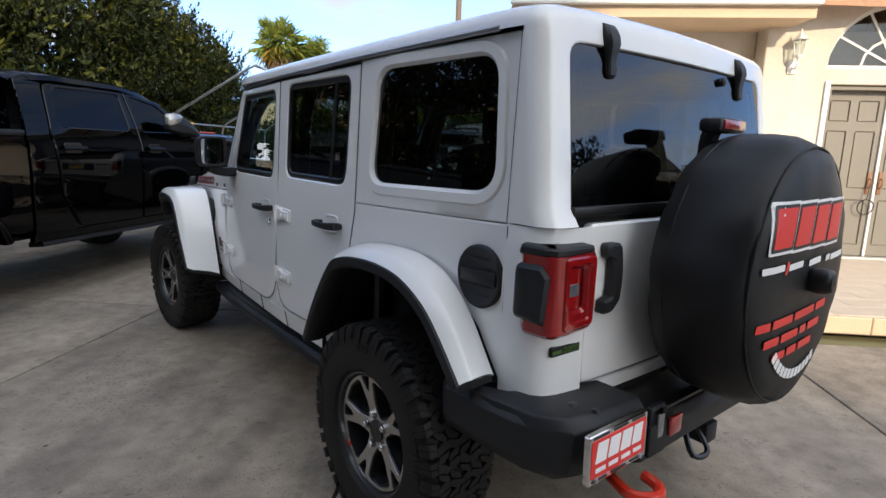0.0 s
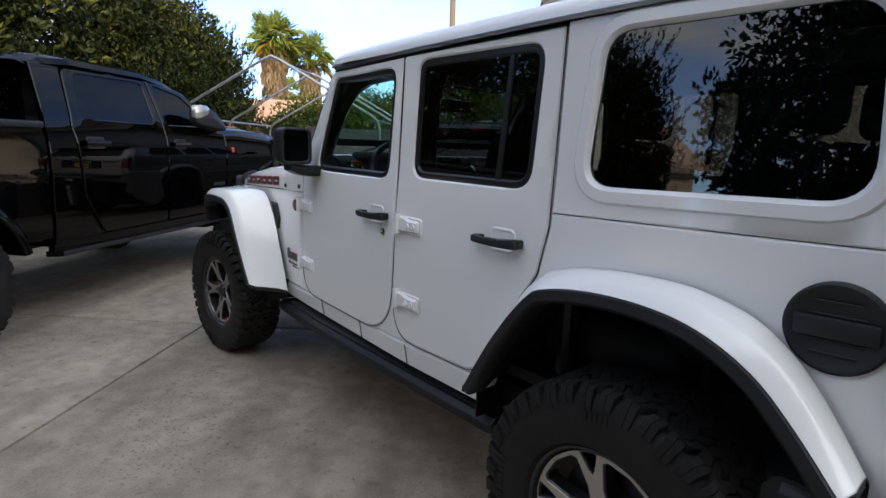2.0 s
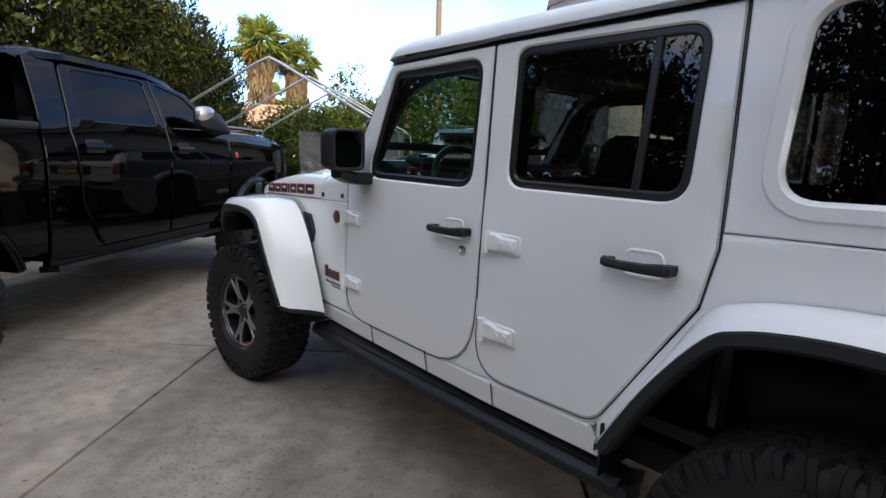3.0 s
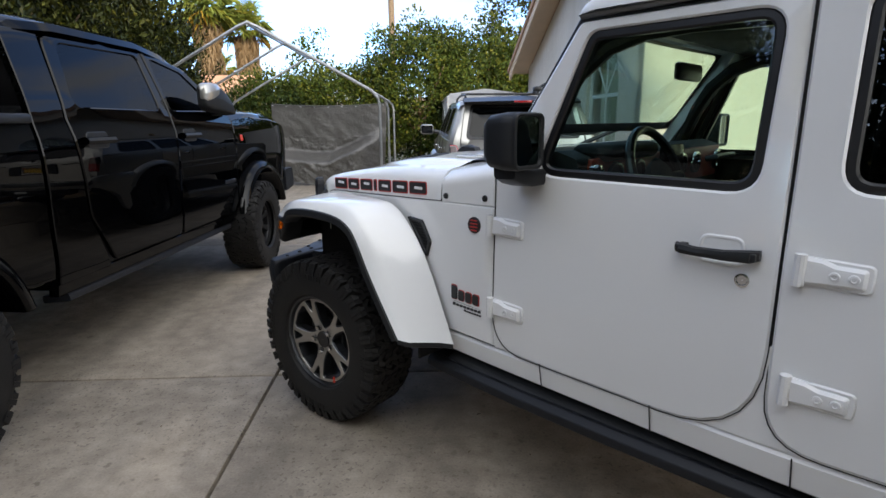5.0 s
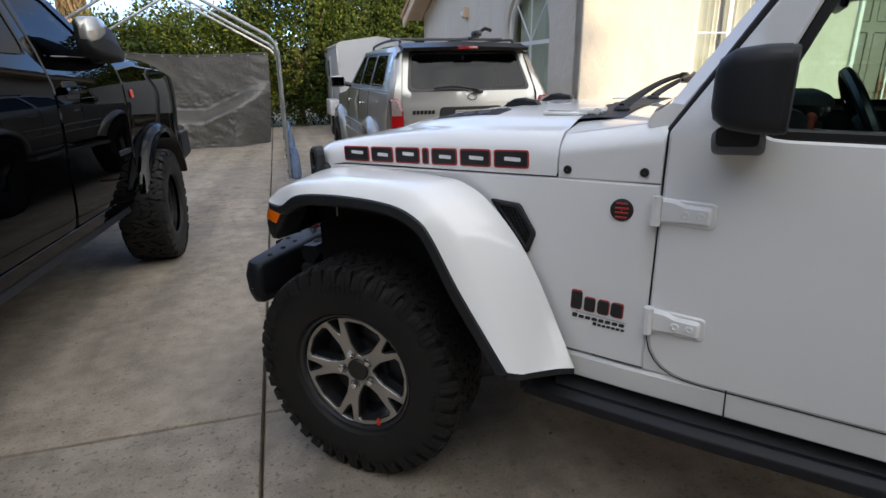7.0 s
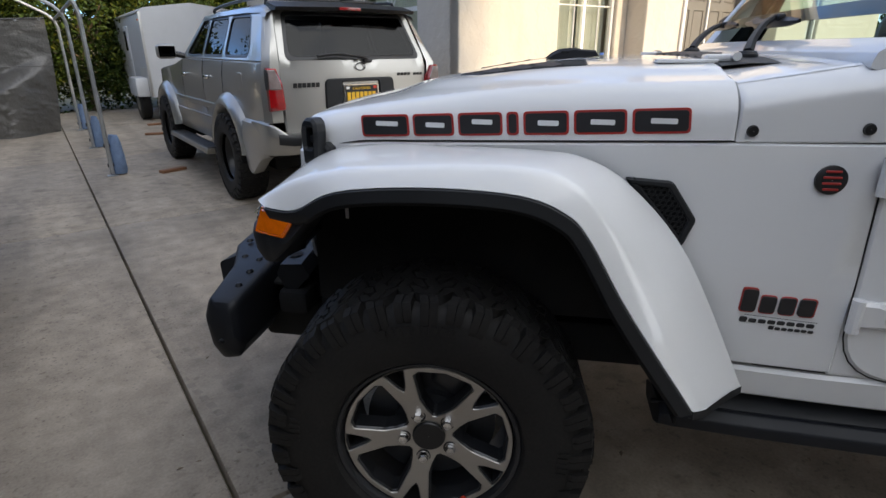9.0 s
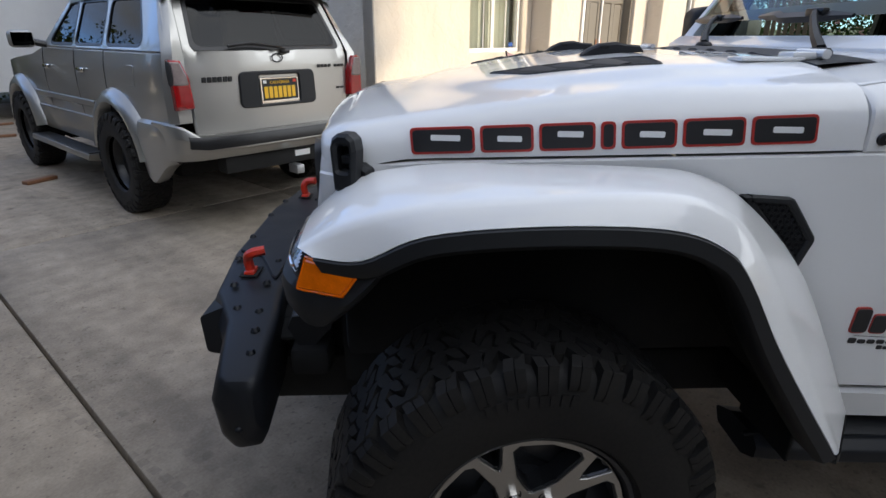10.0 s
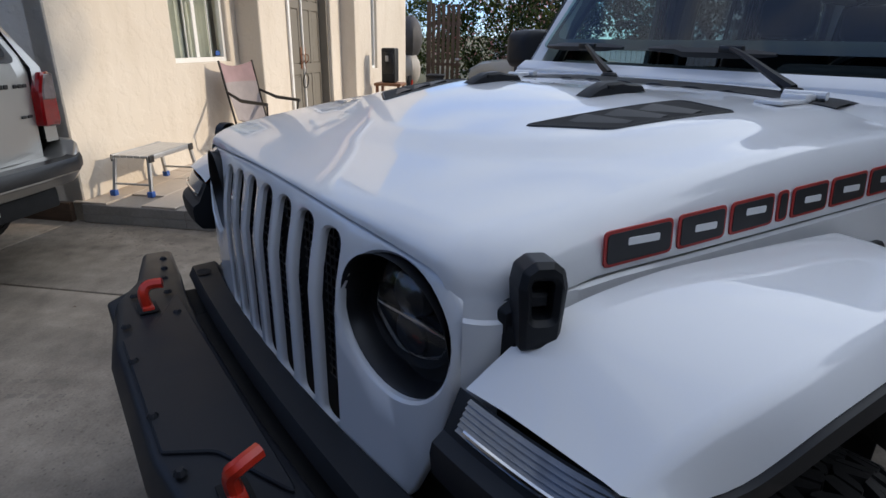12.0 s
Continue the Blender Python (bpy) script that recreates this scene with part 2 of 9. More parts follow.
GREEN = surface("badge_green", (0.05, 0.15, 0.02), 0.4, vary=0.05)
CABIN = surface("dark_cabin_fabric", (0.016, 0.016, 0.018), 0.75, vary=0.2, scale=8, grain=300, bump=0.2)
REDDASH = surface("red_dash_panel", (0.34, 0.045, 0.025), 0.45, vary=0.1)
GLASS_CLEAR = glass("door_glass", (0.60, 0.77, 0.73), 1.6)
GLASS_DARK = glass("privacy_glass", (0.13, 0.14, 0.15), 1.5)
GLASS_TRUCK = glass("smoked_glass", (0.03, 0.033, 0.038), 0.55)
GLASS_HOUSE = glass("window_glass", (0.85, 0.9, 0.88))
WHITE.node_tree.nodes["Principled BSDF"].inputs["Coat IOR"].default_value = 1.55
CONCRETE = mat_concrete()
STUCCO = mat_stucco()
TRIMCREAM = surface("cream_trim", (0.62, 0.47, 0.33), 0.7, vary=0.1, scale=3, grain=60, bump=0.1)
DOORPAINT = surface("taupe_door_paint", (0.185, 0.170, 0.142), 0.5, vary=0.06, scale=3)
WHITEVINYL = surface("white_vinyl_frame", (0.78, 0.78, 0.76), 0.45, vary=0.05)
CURTAIN = surface("pale_curtain", (0.66, 0.66, 0.58), 0.9, vary=0.1, scale=2, grain=30)
PORCHTILE = surface("porch_tile", (0.50, 0.42, 0.34), 0.55, vary=0.10, scale=3, grain=40, bump=0.05)
TILEGREY = surface("grey_wood_tile", (0.24, 0.22, 0.20), 0.5, vary=0.25, scale=5, grain=50)
TARP = surface("grey_tarpaulin", (0.105, 0.100, 0.095), 0.34, metal=0.25, vary=0.2, scale=3, grain=40, bump=0.3, depth=0.02)
ALU = surface("bare_aluminium", (0.55, 0.54, 0.52), 0.45, metal=0.5, vary=0.1)
BLUECAP = surface("blue_rubber", (0.02, 0.09, 0.34), 0.6, vary=0.15)
BAGBLUE = surface("blue_canvas_bag", (0.14, 0.21, 0.34), 0.8, vary=0.2, scale=12, grain=90, bump=0.4, depth=0.004)
CHAIRCLOTH = surface("grey_chair_cloth", (0.30, 0.27, 0.27), 0.85, vary=0.15, scale=10, grain=200, bump=0.2)
CHAIRMAUVE = surface("mauve_chair_cloth", (0.32, 0.22, 0.23), 0.85, vary=0.15, scale=10, grain=200)
TRAILER = surface("white_sheet_metal", (0.62, 0.63, 0.65), 0.35, metal=0.1, coat=0.3, vary=0.06, scale=3)
BARK = surface("bark", (0.16, 0.12, 0.085), 0.9, vary=0.35, scale=9, grain=40, bump=0.6, depth=0.02)
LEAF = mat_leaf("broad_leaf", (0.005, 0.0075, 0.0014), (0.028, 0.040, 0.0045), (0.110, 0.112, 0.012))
# lighter leaf green, with sunlight put into its colour
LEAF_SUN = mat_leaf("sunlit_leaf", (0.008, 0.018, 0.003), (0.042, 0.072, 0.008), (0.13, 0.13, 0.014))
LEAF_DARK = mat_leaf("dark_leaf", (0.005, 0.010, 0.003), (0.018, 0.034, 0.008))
PALMLEAF = mat_leaf("palm_leaf", (0.06, 0.10, 0.02), (0.17, 0.21, 0.04), (0.26, 0.24, 0.05))
YELLOWLEAF = mat_leaf("yellow_palm_leaf", (0.16, 0.11, 0.02), (0.34, 0.21, 0.03))
DRYLEAF = mat_leaf("dry_palm_leaf", (0.10, 0.07, 0.04), (0.22, 0.16, 0.095))
BLOSSOM = mat_leaf("pink_blossom", (0.45, 0.16, 0.15), (0.70, 0.40, 0.36))
ROOFTILE = surface("terracotta_roof", (0.42, 0.24, 0.15), 0.85, vary=0.2, scale=3, grain=25, bump=0.4, depth=0.03)
BROWNWOOD = mat_wood("brown_wood", (0.05, 0.030, 0.020), (0.12, 0.075, 0.05))
PLANK = mat_wood("red_brown_plank", (0.16, 0.07, 0.035), (0.26, 0.12, 0.06))
EARTH = surface("dry_earth", (0.20, 0.15, 0.10), 0.95, vary=0.25, scale=0.6, grain=8, bump=0.4, depth=0.05)
LAWN = surface("dry_grass_ground", (0.13, 0.12, 0.06), 0.95, vary=0.3, scale=0.4, grain=6)
BEIGE = surface("beige_car_paint", (0.48, 0.42, 0.33), 0.4, metal=0.2, coat=0.6, vary=0.05)
GREYCOVER = surface("grey_cover_cloth", (0.06, 0.06, 0.065), 0.7, vary=0.3, scale=6, grain=60, bump=0.3, depth=0.01)


# ---- shaping helpers ----
def finish(name, bm, mat, angle=35):
    me = bpy.data.meshes.new(name)
    bm.normal_update()
    bm.to_mesh(me)
    bm.free()
    me.materials.append(mat)
    me.polygons.foreach_set("use_smooth", [True] * len(me.polygons))
    me.set_sharp_from_angle(angle=radians(angle))
    return me


def part(name, bm, mat, parent=None, label="", angle=35):
    ob = new(name, finish(name, bm, mat, angle))
    if parent is not None:
        ob.parent = parent
    return tagged(ob, label)


def thing(name, label, category, m=None, group="", kind=""):
    ob = new(name)
    ob.empty_display_size = 0.1
    if m is not None:
        ob.matrix_basis = m
    return tagged(ob, label, category, group, kind)


def area2(p):
    return sum(a[0] * b[1] - b[0] * a[1] for a, b in zip(p, p[1:] + p[:1]))


def ccw(p):
    return p if area2(p) > 0 else p[::-1]


def rounded(pts, r=0.0, n=5):
    """A polygon with its corners rounded; a point may carry a radius of its own as third number."""
    out, k = [], len(pts)
    for i in range(k):
        p = Vector(pts[i][:2])
        rad = pts[i][2] if len(pts[i]) > 2 else r
        a, b = Vector(pts[i - 1][:2]) - p, Vector(pts[(i + 1) % k][:2]) - p
        la, lb = a.length, b.length
        if rad <= 0 or la < 1e-6 or lb < 1e-6:
            out.append(tuple(p))
            continue
        ang = a.angle(b)
        d = min(rad / math.tan(ang / 2), la * 0.48, lb * 0.48)
        p0, p1 = p + a / la * d, p + b / lb * d
        for j in range(n + 1):
            s = j / n
            q = p0 * (1 - s) ** 2 + p * 2 * s * (1 - s) + p1 * s * s
            out.append(tuple(q))
    return out


def circle(cx, cy, r, n=28, ry=None):
    return [(cx + r * math.cos(2 * math.pi * i / n), cy + (ry or r) * math.sin(2 * math.pi * i / n)) for i in range(n)]


def inside(p, poly):
    x, y = p
    hit, j = False, len(poly) - 1
    for i in range(len(poly)):
        (xi, yi), (xj, yj) = poly[i], poly[j]
        if (yi > y) != (yj > y) and x < (xj - xi) * (y - yi) / (yj - yi) + xi:
            hit = not hit
        j = i
    return hit


def inset(poly, d):
    out, n = [], len(poly)
    for i in range(n):
        a, p, b = (Vector(poly[k]) for k in (i - 1, i, (i + 1) % n))
        e0, e1 = p - a, b - p
        if e0.length < 1e-7 or e1.length < 1e-7:
            e0 = e1 = (e0 if e0.length > e1.length else e1)
        n0, n1 = Vector((-e0.y, e0.x)).normalized(), Vector((-e1.y, e1.x)).normalized()
        m = n0 + n1
        m = n0 if m.length < 1e-4 else m.normalized()
        out.append(tuple(p + m * (d / max(0.45, m.dot(n0)))))
    return out


def edge_far(p, loops, lim):
    for lp in loops:
        for q in lp:
            if (q[0] - p[0]) ** 2 + (q[1] - p[1]) ** 2 < lim * lim:
                return False
    return True


def dense(poly, step):
    out = []
    for a, b in zip(poly, poly[1:] + poly[:1]):
        k = max(1, int(math.dist(a, b) / step))
        out += [(a[0] + (b[0] - a[0]) * i / k, a[1] + (b[1] - a[1]) * i / k) for i in range(k)]
    return out


def sheet(M, outer, holes=(), step=0.08, th=0.02, edge=0.004, back=False, bm=None):
    """A panel over a plane outline with holes, laid onto a curved surface: M(u, v, depth) gives the place. Its rim turns inwards."""
    from mathutils.geometry import delaunay_2d_cdt
    bm = bm or bmesh.new()
    old = set(bm.faces)
    loops = [dense(ccw(list(outer)), step)] + [dense(ccw(list(h))[::-1], step) for h in holes]
    front = [inset(lp, edge) for lp in loops]
    pts, edges = [], []
    for lp in front:
        s = len(pts)
        pts += lp
        edges += [(s + i, s + (i + 1) % len(lp)) for i in range(len(lp))]
    us, vs = [p[0] for p in front[0]], [p[1] for p in front[0]]
    nu, nv = int((max(us) - min(us)) / step), int((max(vs) - min(vs)) / step)
    for i in range(1, nu + 1):
        for j in range(1, nv + 1):
            p = (min(us) + i * (max(us) - min(us)) / (nu + 1), min(vs) + j * (max(vs) - min(vs)) / (nv + 1))
            if inside(p, front[0]) and not any(inside(p, h) for h in front[1:]) and edge_far(p, front, step * 0.45):
                pts.append(p)
    v2, _, faces, orig, _, _ = delaunay_2d_cdt([Vector(p) for p in pts], edges, [], 0, 1e-7)
    made = [bm.verts.new(M(v.x, v.y, 0)) for v in v2]
    at = {}
    for k, src in enumerate(orig):
        for o in src:
            at[o] = made[k]
    for f in faces:
        c = sum((Vector(v2[i]) for i in f), Vector((0, 0))) / len(f)
        if inside(tuple(c), front[0]) and not any(inside(tuple(c), h) for h in front[1:]):
            try:
                bm.faces.new([made[i] for i in f])
            except ValueError:
                pass
    s = 0
    for lp in loops:
        n = len(lp)
        r1 = [bm.verts.new(M(u, v, edge)) for u, v in lp]
        r2 = [bm.verts.new(M(u, v, th)) for u, v in lp]
        for i in range(n):
            j = (i + 1) % n
            a, b = at.get(s + i), at.get(s + j)
            if a and b and a is not b:
                bm.faces.new((b, a, r1[i], r1[j]))
            bm.faces.new((r1[j], r1[i], r2[i], r2[j]))
        s += n
        if back and lp is loops[0]:
            bm.faces.new(r2[::-1])
    for v in [v for v in bm.verts if not v.link_faces]:
        bm.verts.remove(v)
    c = sum((Vector(v2[i]) for i in faces[0]), Vector((0, 0))) / len(faces[0])
    inward = M(c.x, c.y, 0.001) - M(c.x, c.y, 0)
    lie = (M(c.x + 0.001, c.y, 0) - M(c.x, c.y, 0)).cross(M(c.x, c.y + 0.001, 0) - M(c.x, c.y, 0))
    if lie.dot(inward) > 0:
        bmesh.ops.reverse_faces(bm, faces=[f for f in bm.faces if f not in old])
    return bm


def box(size, at=(0, 0, 0), bevel=0.0, seg=2, m=None, bm=None, taper=None):
    """taper: (x, y) scale of the top face."""
    bm = bm or bmesh.new()
    vs = bmesh.ops.create_cube(bm, size=1)["verts"]
    for v in vs:
        k = taper if taper and v.co.z > 0 else (1, 1)
        v.co = Vector((v.co.x * size[0] * k[0], v.co.y * size[1] * k[1], v.co.z * size[2]))
    if bevel:
        es = list({e for v in vs for e in v.link_edges})
        got = bmesh.ops.bevel(bm, geom=es, offset=bevel, segments=seg, affect="EDGES", profile=0.5, clamp_overlap=True)
        vs = list({v for f in got["faces"] for v in f.verts} | {v for v in vs if v.is_valid})
    mm = Matrix.Translation(at) @ (m or Matrix())
    for v in set(vs):
        v.co = mm @ v.co
    return bm


def loft(rings, closed=True, caps=True, bm=None):
    bm = bm or bmesh.new()
    vr = [[bm.verts.new(p) for p in r] for r in rings]
    n = len(vr[0])
    for a, b in zip(vr, vr[1:]):
        for i in range(n if closed else n - 1):
            j = (i + 1) % n
            bm.faces.new((a[i], a[j], b[j], b[i]))
    if caps and closed:
        bm.faces.new(vr[0][::-1])
        bm.faces.new(vr[-1])
    return bm


def tube(points, r, seg=8, bm=None, caps=True):
    """A round bar along points; r may be one radius or one for each point."""
    pts = [Vector(p) for p in points]
    rs = r if isinstance(r, (list, tuple)) else [r] * len(pts)
    rings, side = [], None
    for i, p in enumerate(pts):
        d = (pts[min(i + 1, len(pts) - 1)] - pts[max(i - 1, 0)]).normalized()
        if side is None:
            side = d.orthogonal().normalized()
        side = (side - d * side.dot(d)).normalized()
        up = d.cross(side)
        rings.append([p + side * (rs[i] * math.cos(2 * math.pi * k / seg)) + up * (rs[i] * math.sin(2 * math.pi * k / seg)) for k in range(seg)])
    return loft(rings, True, caps, bm)


def turned(profile, m=None, seg=32, bm=None, a0=0.0, a1=2 * math.pi):
    """A profile of (radius, height) turned about local z."""
    bm = bm or bmesh.new()
    m = m or Matrix()
    full = abs(a1 - a0 - 2 * math.pi) < 1e-6
    n = seg if full else seg + 1
    rings = [[bm.verts.new(m @ Vector((r * math.cos(a0 + (a1 - a0) * k / seg), r * math.sin(a0 + (a1 - a0) * k / seg), h))) for k in range(n)] for r, h in profile]
    for a, b in zip(rings, rings[1:]):
        for i in range(n if full else n - 1):
            j = (i + 1) % n
            bm.faces.new((a[i], a[j], b[j], b[i]))
    return bm


def arc(cx, cy, r, a0, a1, n=8):
    return [(cx + r * math.cos(radians(a0 + (a1 - a0) * i / n)), cy + r * math.sin(radians(a0 + (a1 - a0) * i / n))) for i in range(n + 1)]


def smooth_line(pts, n=6):
    """A soft curve through points of any dimension."""
    P = [Vector(p) for p in pts]
    out = []
    for i in range(len(P) - 1):
        p0, p1, p2, p3 = P[max(i - 1, 0)], P[i], P[i + 1], P[min(i + 2, len(P) - 1)]
        for k in range(n):
            s = k / n
            out.append(0.5 * (2 * p1 + (p2 - p0) * s + (2 * p0 - 5 * p1 + 4 * p2 - p3) * s * s + (3 * p1 - p0 - 3 * p2 + p3) * s ** 3))
    out.append(P[-1])
    return out


def lettering(text, size, m, mat, parent, name="lettering", depth=0.002, shear=0.0, label="", bold=0.0, width=1.0):
    """Words in the built-in font, as a mesh: local x along the line, local y up."""
    cu = bpy.data.curves.new(name, "FONT")
    cu.body, cu.size, cu.extrude, cu.shear, cu.offset = text, size, depth, shear, bold
    cu.align_x, cu.align_y = "CENTER", "CENTER"
    ob = bpy.data.objects.new(name, cu)
    scene.collection.objects.link(ob)
    me = bpy.data.meshes.new_from_object(ob.evaluated_get(bpy.context.evaluated_depsgraph_get()))
    bpy.data.objects.remove(ob)
    bpy.data.curves.remove(cu)
    me.transform(m @ Matrix.Diagonal((width, 1, 1, 1)))
    me.materials.clear()
    me.materials.append(mat)
    out = new(name, me)
    out.parent = parent
    return tagged(out, label)


def add_bm(dst, src, m=None):
    """Copies one bmesh into another."""
    me = bpy.data.meshes.new("tmp")
    src.to_mesh(me)
    if m is not None:
        me.transform(m)
    dst.from_mesh(me)
    bpy.data.meshes.remove(me)
    return dst


def frame_at(origin, u, v):
    """A matrix with local x along u and local y along v at origin."""
    u, v = Vector(u).normalized(), Vector(v)
    w = u.cross(v).normalized()
    v = w.cross(u)
    return Matrix(((u.x, v.x, w.x, origin[0]), (u.y, v.y, w.y, origin[1]), (u.z, v.z, w.z, origin[2]), (0, 0, 0, 1)))


def smooth_interp(x, pts):
    """Like interp, but with a continuous slope."""
    n = len(pts)
    if x <= pts[0][0]:
        return pts[0][1]
    if x >= pts[-1][0]:
        return pts[-1][1]
    def slope(k):
        a, b = pts[max(0, k - 1)], pts[min(n - 1, k + 1)]
        return (b[1] - a[1]) / (b[0] - a[0])
    for k in range(n - 1):
        (x0, y0), (x1, y1) = pts[k], pts[k + 1]
        if x <= x1:
            h = x1 - x0
            s = (x - x0) / h
            return y0 * (1 + 2 * s) * (1 - s) ** 2 + slope(k) * h * s * (1 - s) ** 2 + y1 * s * s * (3 - 2 * s) + slope(k + 1) * h * s * s * (s - 1)


def interp(x, pts):
    for (a, b), (c, d) in zip(pts, pts[1:]):
        if x <= c:
            return b + (d - b) * max(0, min(1, (x - a) / (c - a)))
    return pts[-1][1]


# ---- ground, drive ----
def on_house(name, bm, mat, label="", category="", kind="structure", angle=35):
    """Builds a mesh given in the house frame as a top-level object."""
    ob = part(name, bm, mat, None, label, angle)
    ob.matrix_basis = HOUSE
    return tagged(ob, label, category, "", kind)


ground_bm = bmesh.new()
bmesh.ops.create_grid(ground_bm, x_segments=40, y_segments=40, size=400)
for v in ground_bm.verts:
    far = math.hypot(v.co.x, v.co.y)
    v.co.z = -0.06 + (0 if far < 45 else (far - 45) * 0.02 * (0.5 + noise.noise(v.co * 0.02)))
tagged(part("ground", ground_bm, LAWN), "dry earth and grass round the plot", "ground", "", "structure")

drive = tagged(new("pavement"), "grey concrete driveway in large jointed slabs", "driveway", "", "structure")
drive.matrix_basis = HOUSE
X_JOINTS = [-9.3, -6.4, -3.5, -1.2, 1.6, 4.4, 7.2, 12.0]
Y_JOINTS = [-18.0, -14.2, -10.6, -7.1, -3.52, 0.12, 3.7, 7.3, 10.8]


def slab_mesh(x0, x1, y0, y1):
    g, d, h = 0.006, 0.012, 0.10
    def ring(e, z):
        return [Vector((x0 + g + e, y0 + g + e, z)), Vector((x1 - g - e, y0 + g + e, z)), Vector((x1 - g - e, y1 - g - e, z)), Vector((x0 + g + e, y1 - g - e, z))]
    return loft([ring(0, -h), ring(0, -d), ring(d * 0.4, -d * 0.3), ring(d * 1.2, 0)])


for xa, xb in zip(X_JOINTS, X_JOINTS[1:]):
    for ya, yb in zip(Y_JOINTS, Y_JOINTS[1:]):
        if xa > -0.2 and ya > -3.6:
            continue
        part("slab", slab_mesh(xa, xb, ya, yb), CONCRETE, drive)

# bits of dry leaf and grit on the concrete
lrng = random.Random(77)
lpts, lfaces = [], []
for _ in range(420):
    cx, cy, a, r = lrng.uniform(-6.5, 1.0), lrng.uniform(-8.5, 3.0), lrng.uniform(0, 6.28), lrng.uniform(0.004, 0.013)
    k = len(lpts)
    for e, f in ((1.3, 0), (0, 0.5), (-1.2, 0.1), (0.1, -0.6)):
        lpts.append((cx + r * (e * math.cos(a) - f * math.sin(a)), cy + r * (e * math.sin(a) + f * math.cos(a)), 0.003 + 0.004 * abs(f)))
    lfaces.append((k, k + 1, k + 2, k + 3))
lmesh = bpy.data.meshes.new("leaf_litter")
lmesh.from_pydata(lpts, [], lfaces)
lmesh.materials.append(BARK)
litter = new("leaf_litter", lmesh)
litter.matrix_basis = HOUSE
tagged(litter, "scattered dry leaf bits and grit on the drive", "leaf litter", "", "stuff")

# ---- house ----
def wall_on(axis, at, inward):
    """Maps (along, up, depth) onto a wall of the house frame: axis "x" runs along x at y = at."""
    if axis == "x":
        return lambda u, v, d: Vector((u, at + inward * d, v))
    return lambda u, v, d: Vector((at + inward * d, u, v))


def arch(x0, x1, z0, z1, rise, n=14):
    c, r = (x0 + x1) / 2, (x1 - x0) / 2
    return [(x0, z0), (x1, z0)] + [(c + r * math.cos(math.pi * i / n), z1 + rise * math.sin(math.pi * i / n)) for i in range(n + 1)]


WIN = [(1.50, 1.18), (2.57, 1.18), (2.57, 2.40), (1.50, 2.40)]
ARCHWIN = arch(0.80, 2.20, 0.90, 1.85, 0.75)
DOOR = [(3.62, 0.17), (5.26, 0.17), (5.26, 2.42), (3.62, 2.42)]
FAN = arch(3.55, 5.33, 2.62, 2.64, 0.80)
SLIT = [(6.75, 0.95), (7.15, 0.95), (7.15, 2.6), (6.75, 2.6)]
on_house("wall_front", sheet(wall_on("x", 0, 1), [(0, 0), (2.78, 0), (2.78, 3.35), (0, 3.35)], [WIN], 0.5, 0.16, 0.01), STUCCO, "cream stucco house wall with a sliding window", "wall")
on_house("wall_side", sheet(wall_on("y", 0, 1), [(0.004, 0), (6.9, 0), (6.9, 2.62), (3.1, 3.95), (0.004, 3.35)], [ARCHWIN], 0.5, 0.16, 0.01), STUCCO, "cream stucco gable wall with an arched window", "wall")
entry_bm = sheet(wall_on("x", -0.30, 1), [(2.78, 0), (5.75, 0), (5.75, 5.0), (2.78, 5.0)], [DOOR, FAN], 0.5, 0.30, 0.01)
on_house("wall_entry", entry_bm, STUCCO, "cream stucco entry wall with a fanlight over the door", "wall")
on_house("wall_wing", sheet(wall_on("x", -0.55, 1), [(5.75, 0), (9.72, 0), (9.72, 4.2), (5.75, 4.2)], [SLIT], 0.5, 0.30, 0.01), STUCCO, "cream stucco wing wall with a narrow window", "wall")
on_house("wall_back", box((9.5, 0.2, 3.0), (4.75, 6.85, 1.5)), STUCCO, "plain rear wall of the house", "wall")
on_house("wall_east", box((0.2, 7.1, 3.0), (9.60, 3.31, 1.5)), STUCCO, "plain far wall of the house", "wall")
on_house("wall_inner", box((8.3, 0.1, 3.3), (4.35, 0.9, 1.65)), CURTAIN, "pale inner wall behind the windows", "wall")
on_house("baseboard", box((0.05, 6.6, 0.16), (-0.028, 3.4, 0.08), 0.006), BROWNWOOD, "dark stained board along the wall foot", "board")


def roof_slab(pts, t, mat, name, label):
    bm = bmesh.new()
    a = [bm.verts.new(p) for p in pts]
    b = [bm.verts.new(Vector(p) - Vector((0, 0, t))) for p in pts]
    n = len(a)
    bm.faces.new(a)
    bm.faces.new(b[::-1])
    for i in range(n):
        bm.faces.new((a[i], b[i], b[(i + 1) % n], a[(i + 1) % n]))
    return on_house(name, bm, mat, label, "roof")


roof_slab([(-0.45, 7.3, 2.66), (10.0, 7.3, 2.66), (10.0, 3.1, 4.14), (-0.45, 3.1, 4.14)], 0.10, ROOFTILE, "roof_back", "terracotta tiled rear roof slope")
roof_slab([(-0.45, 3.1, 4.14), (10.0, 3.1, 4.14), (10.0, 0.4, 3.46), (2.9, -0.82, 3.36), (-0.45, -0.82, 3.36)], 0.10, ROOFTILE, "roof_front", "terracotta tiled front roof slope")
fascia = bmesh.new()
box((3.55, 0.05, 0.20), (1.30, -0.80, 3.20), 0.006, 1, None, fascia)
on_house("trim_fascia", fascia, TRIMCREAM, "tan painted fascia board under the eave", "trim")
on_house("trim_gutter", box((3.60, 0.10, 0.09), (1.30, -0.87, 3.28), 0.02), WHITEVINYL, "white gutter along the eave", "trim")
on_house("trim_soffit", box((3.5, 0.8, 0.03), (1.30, -0.40, 3.12)), TRIMCREAM, "tan boarded soffit under the eave", "trim")
rake = bmesh.new()
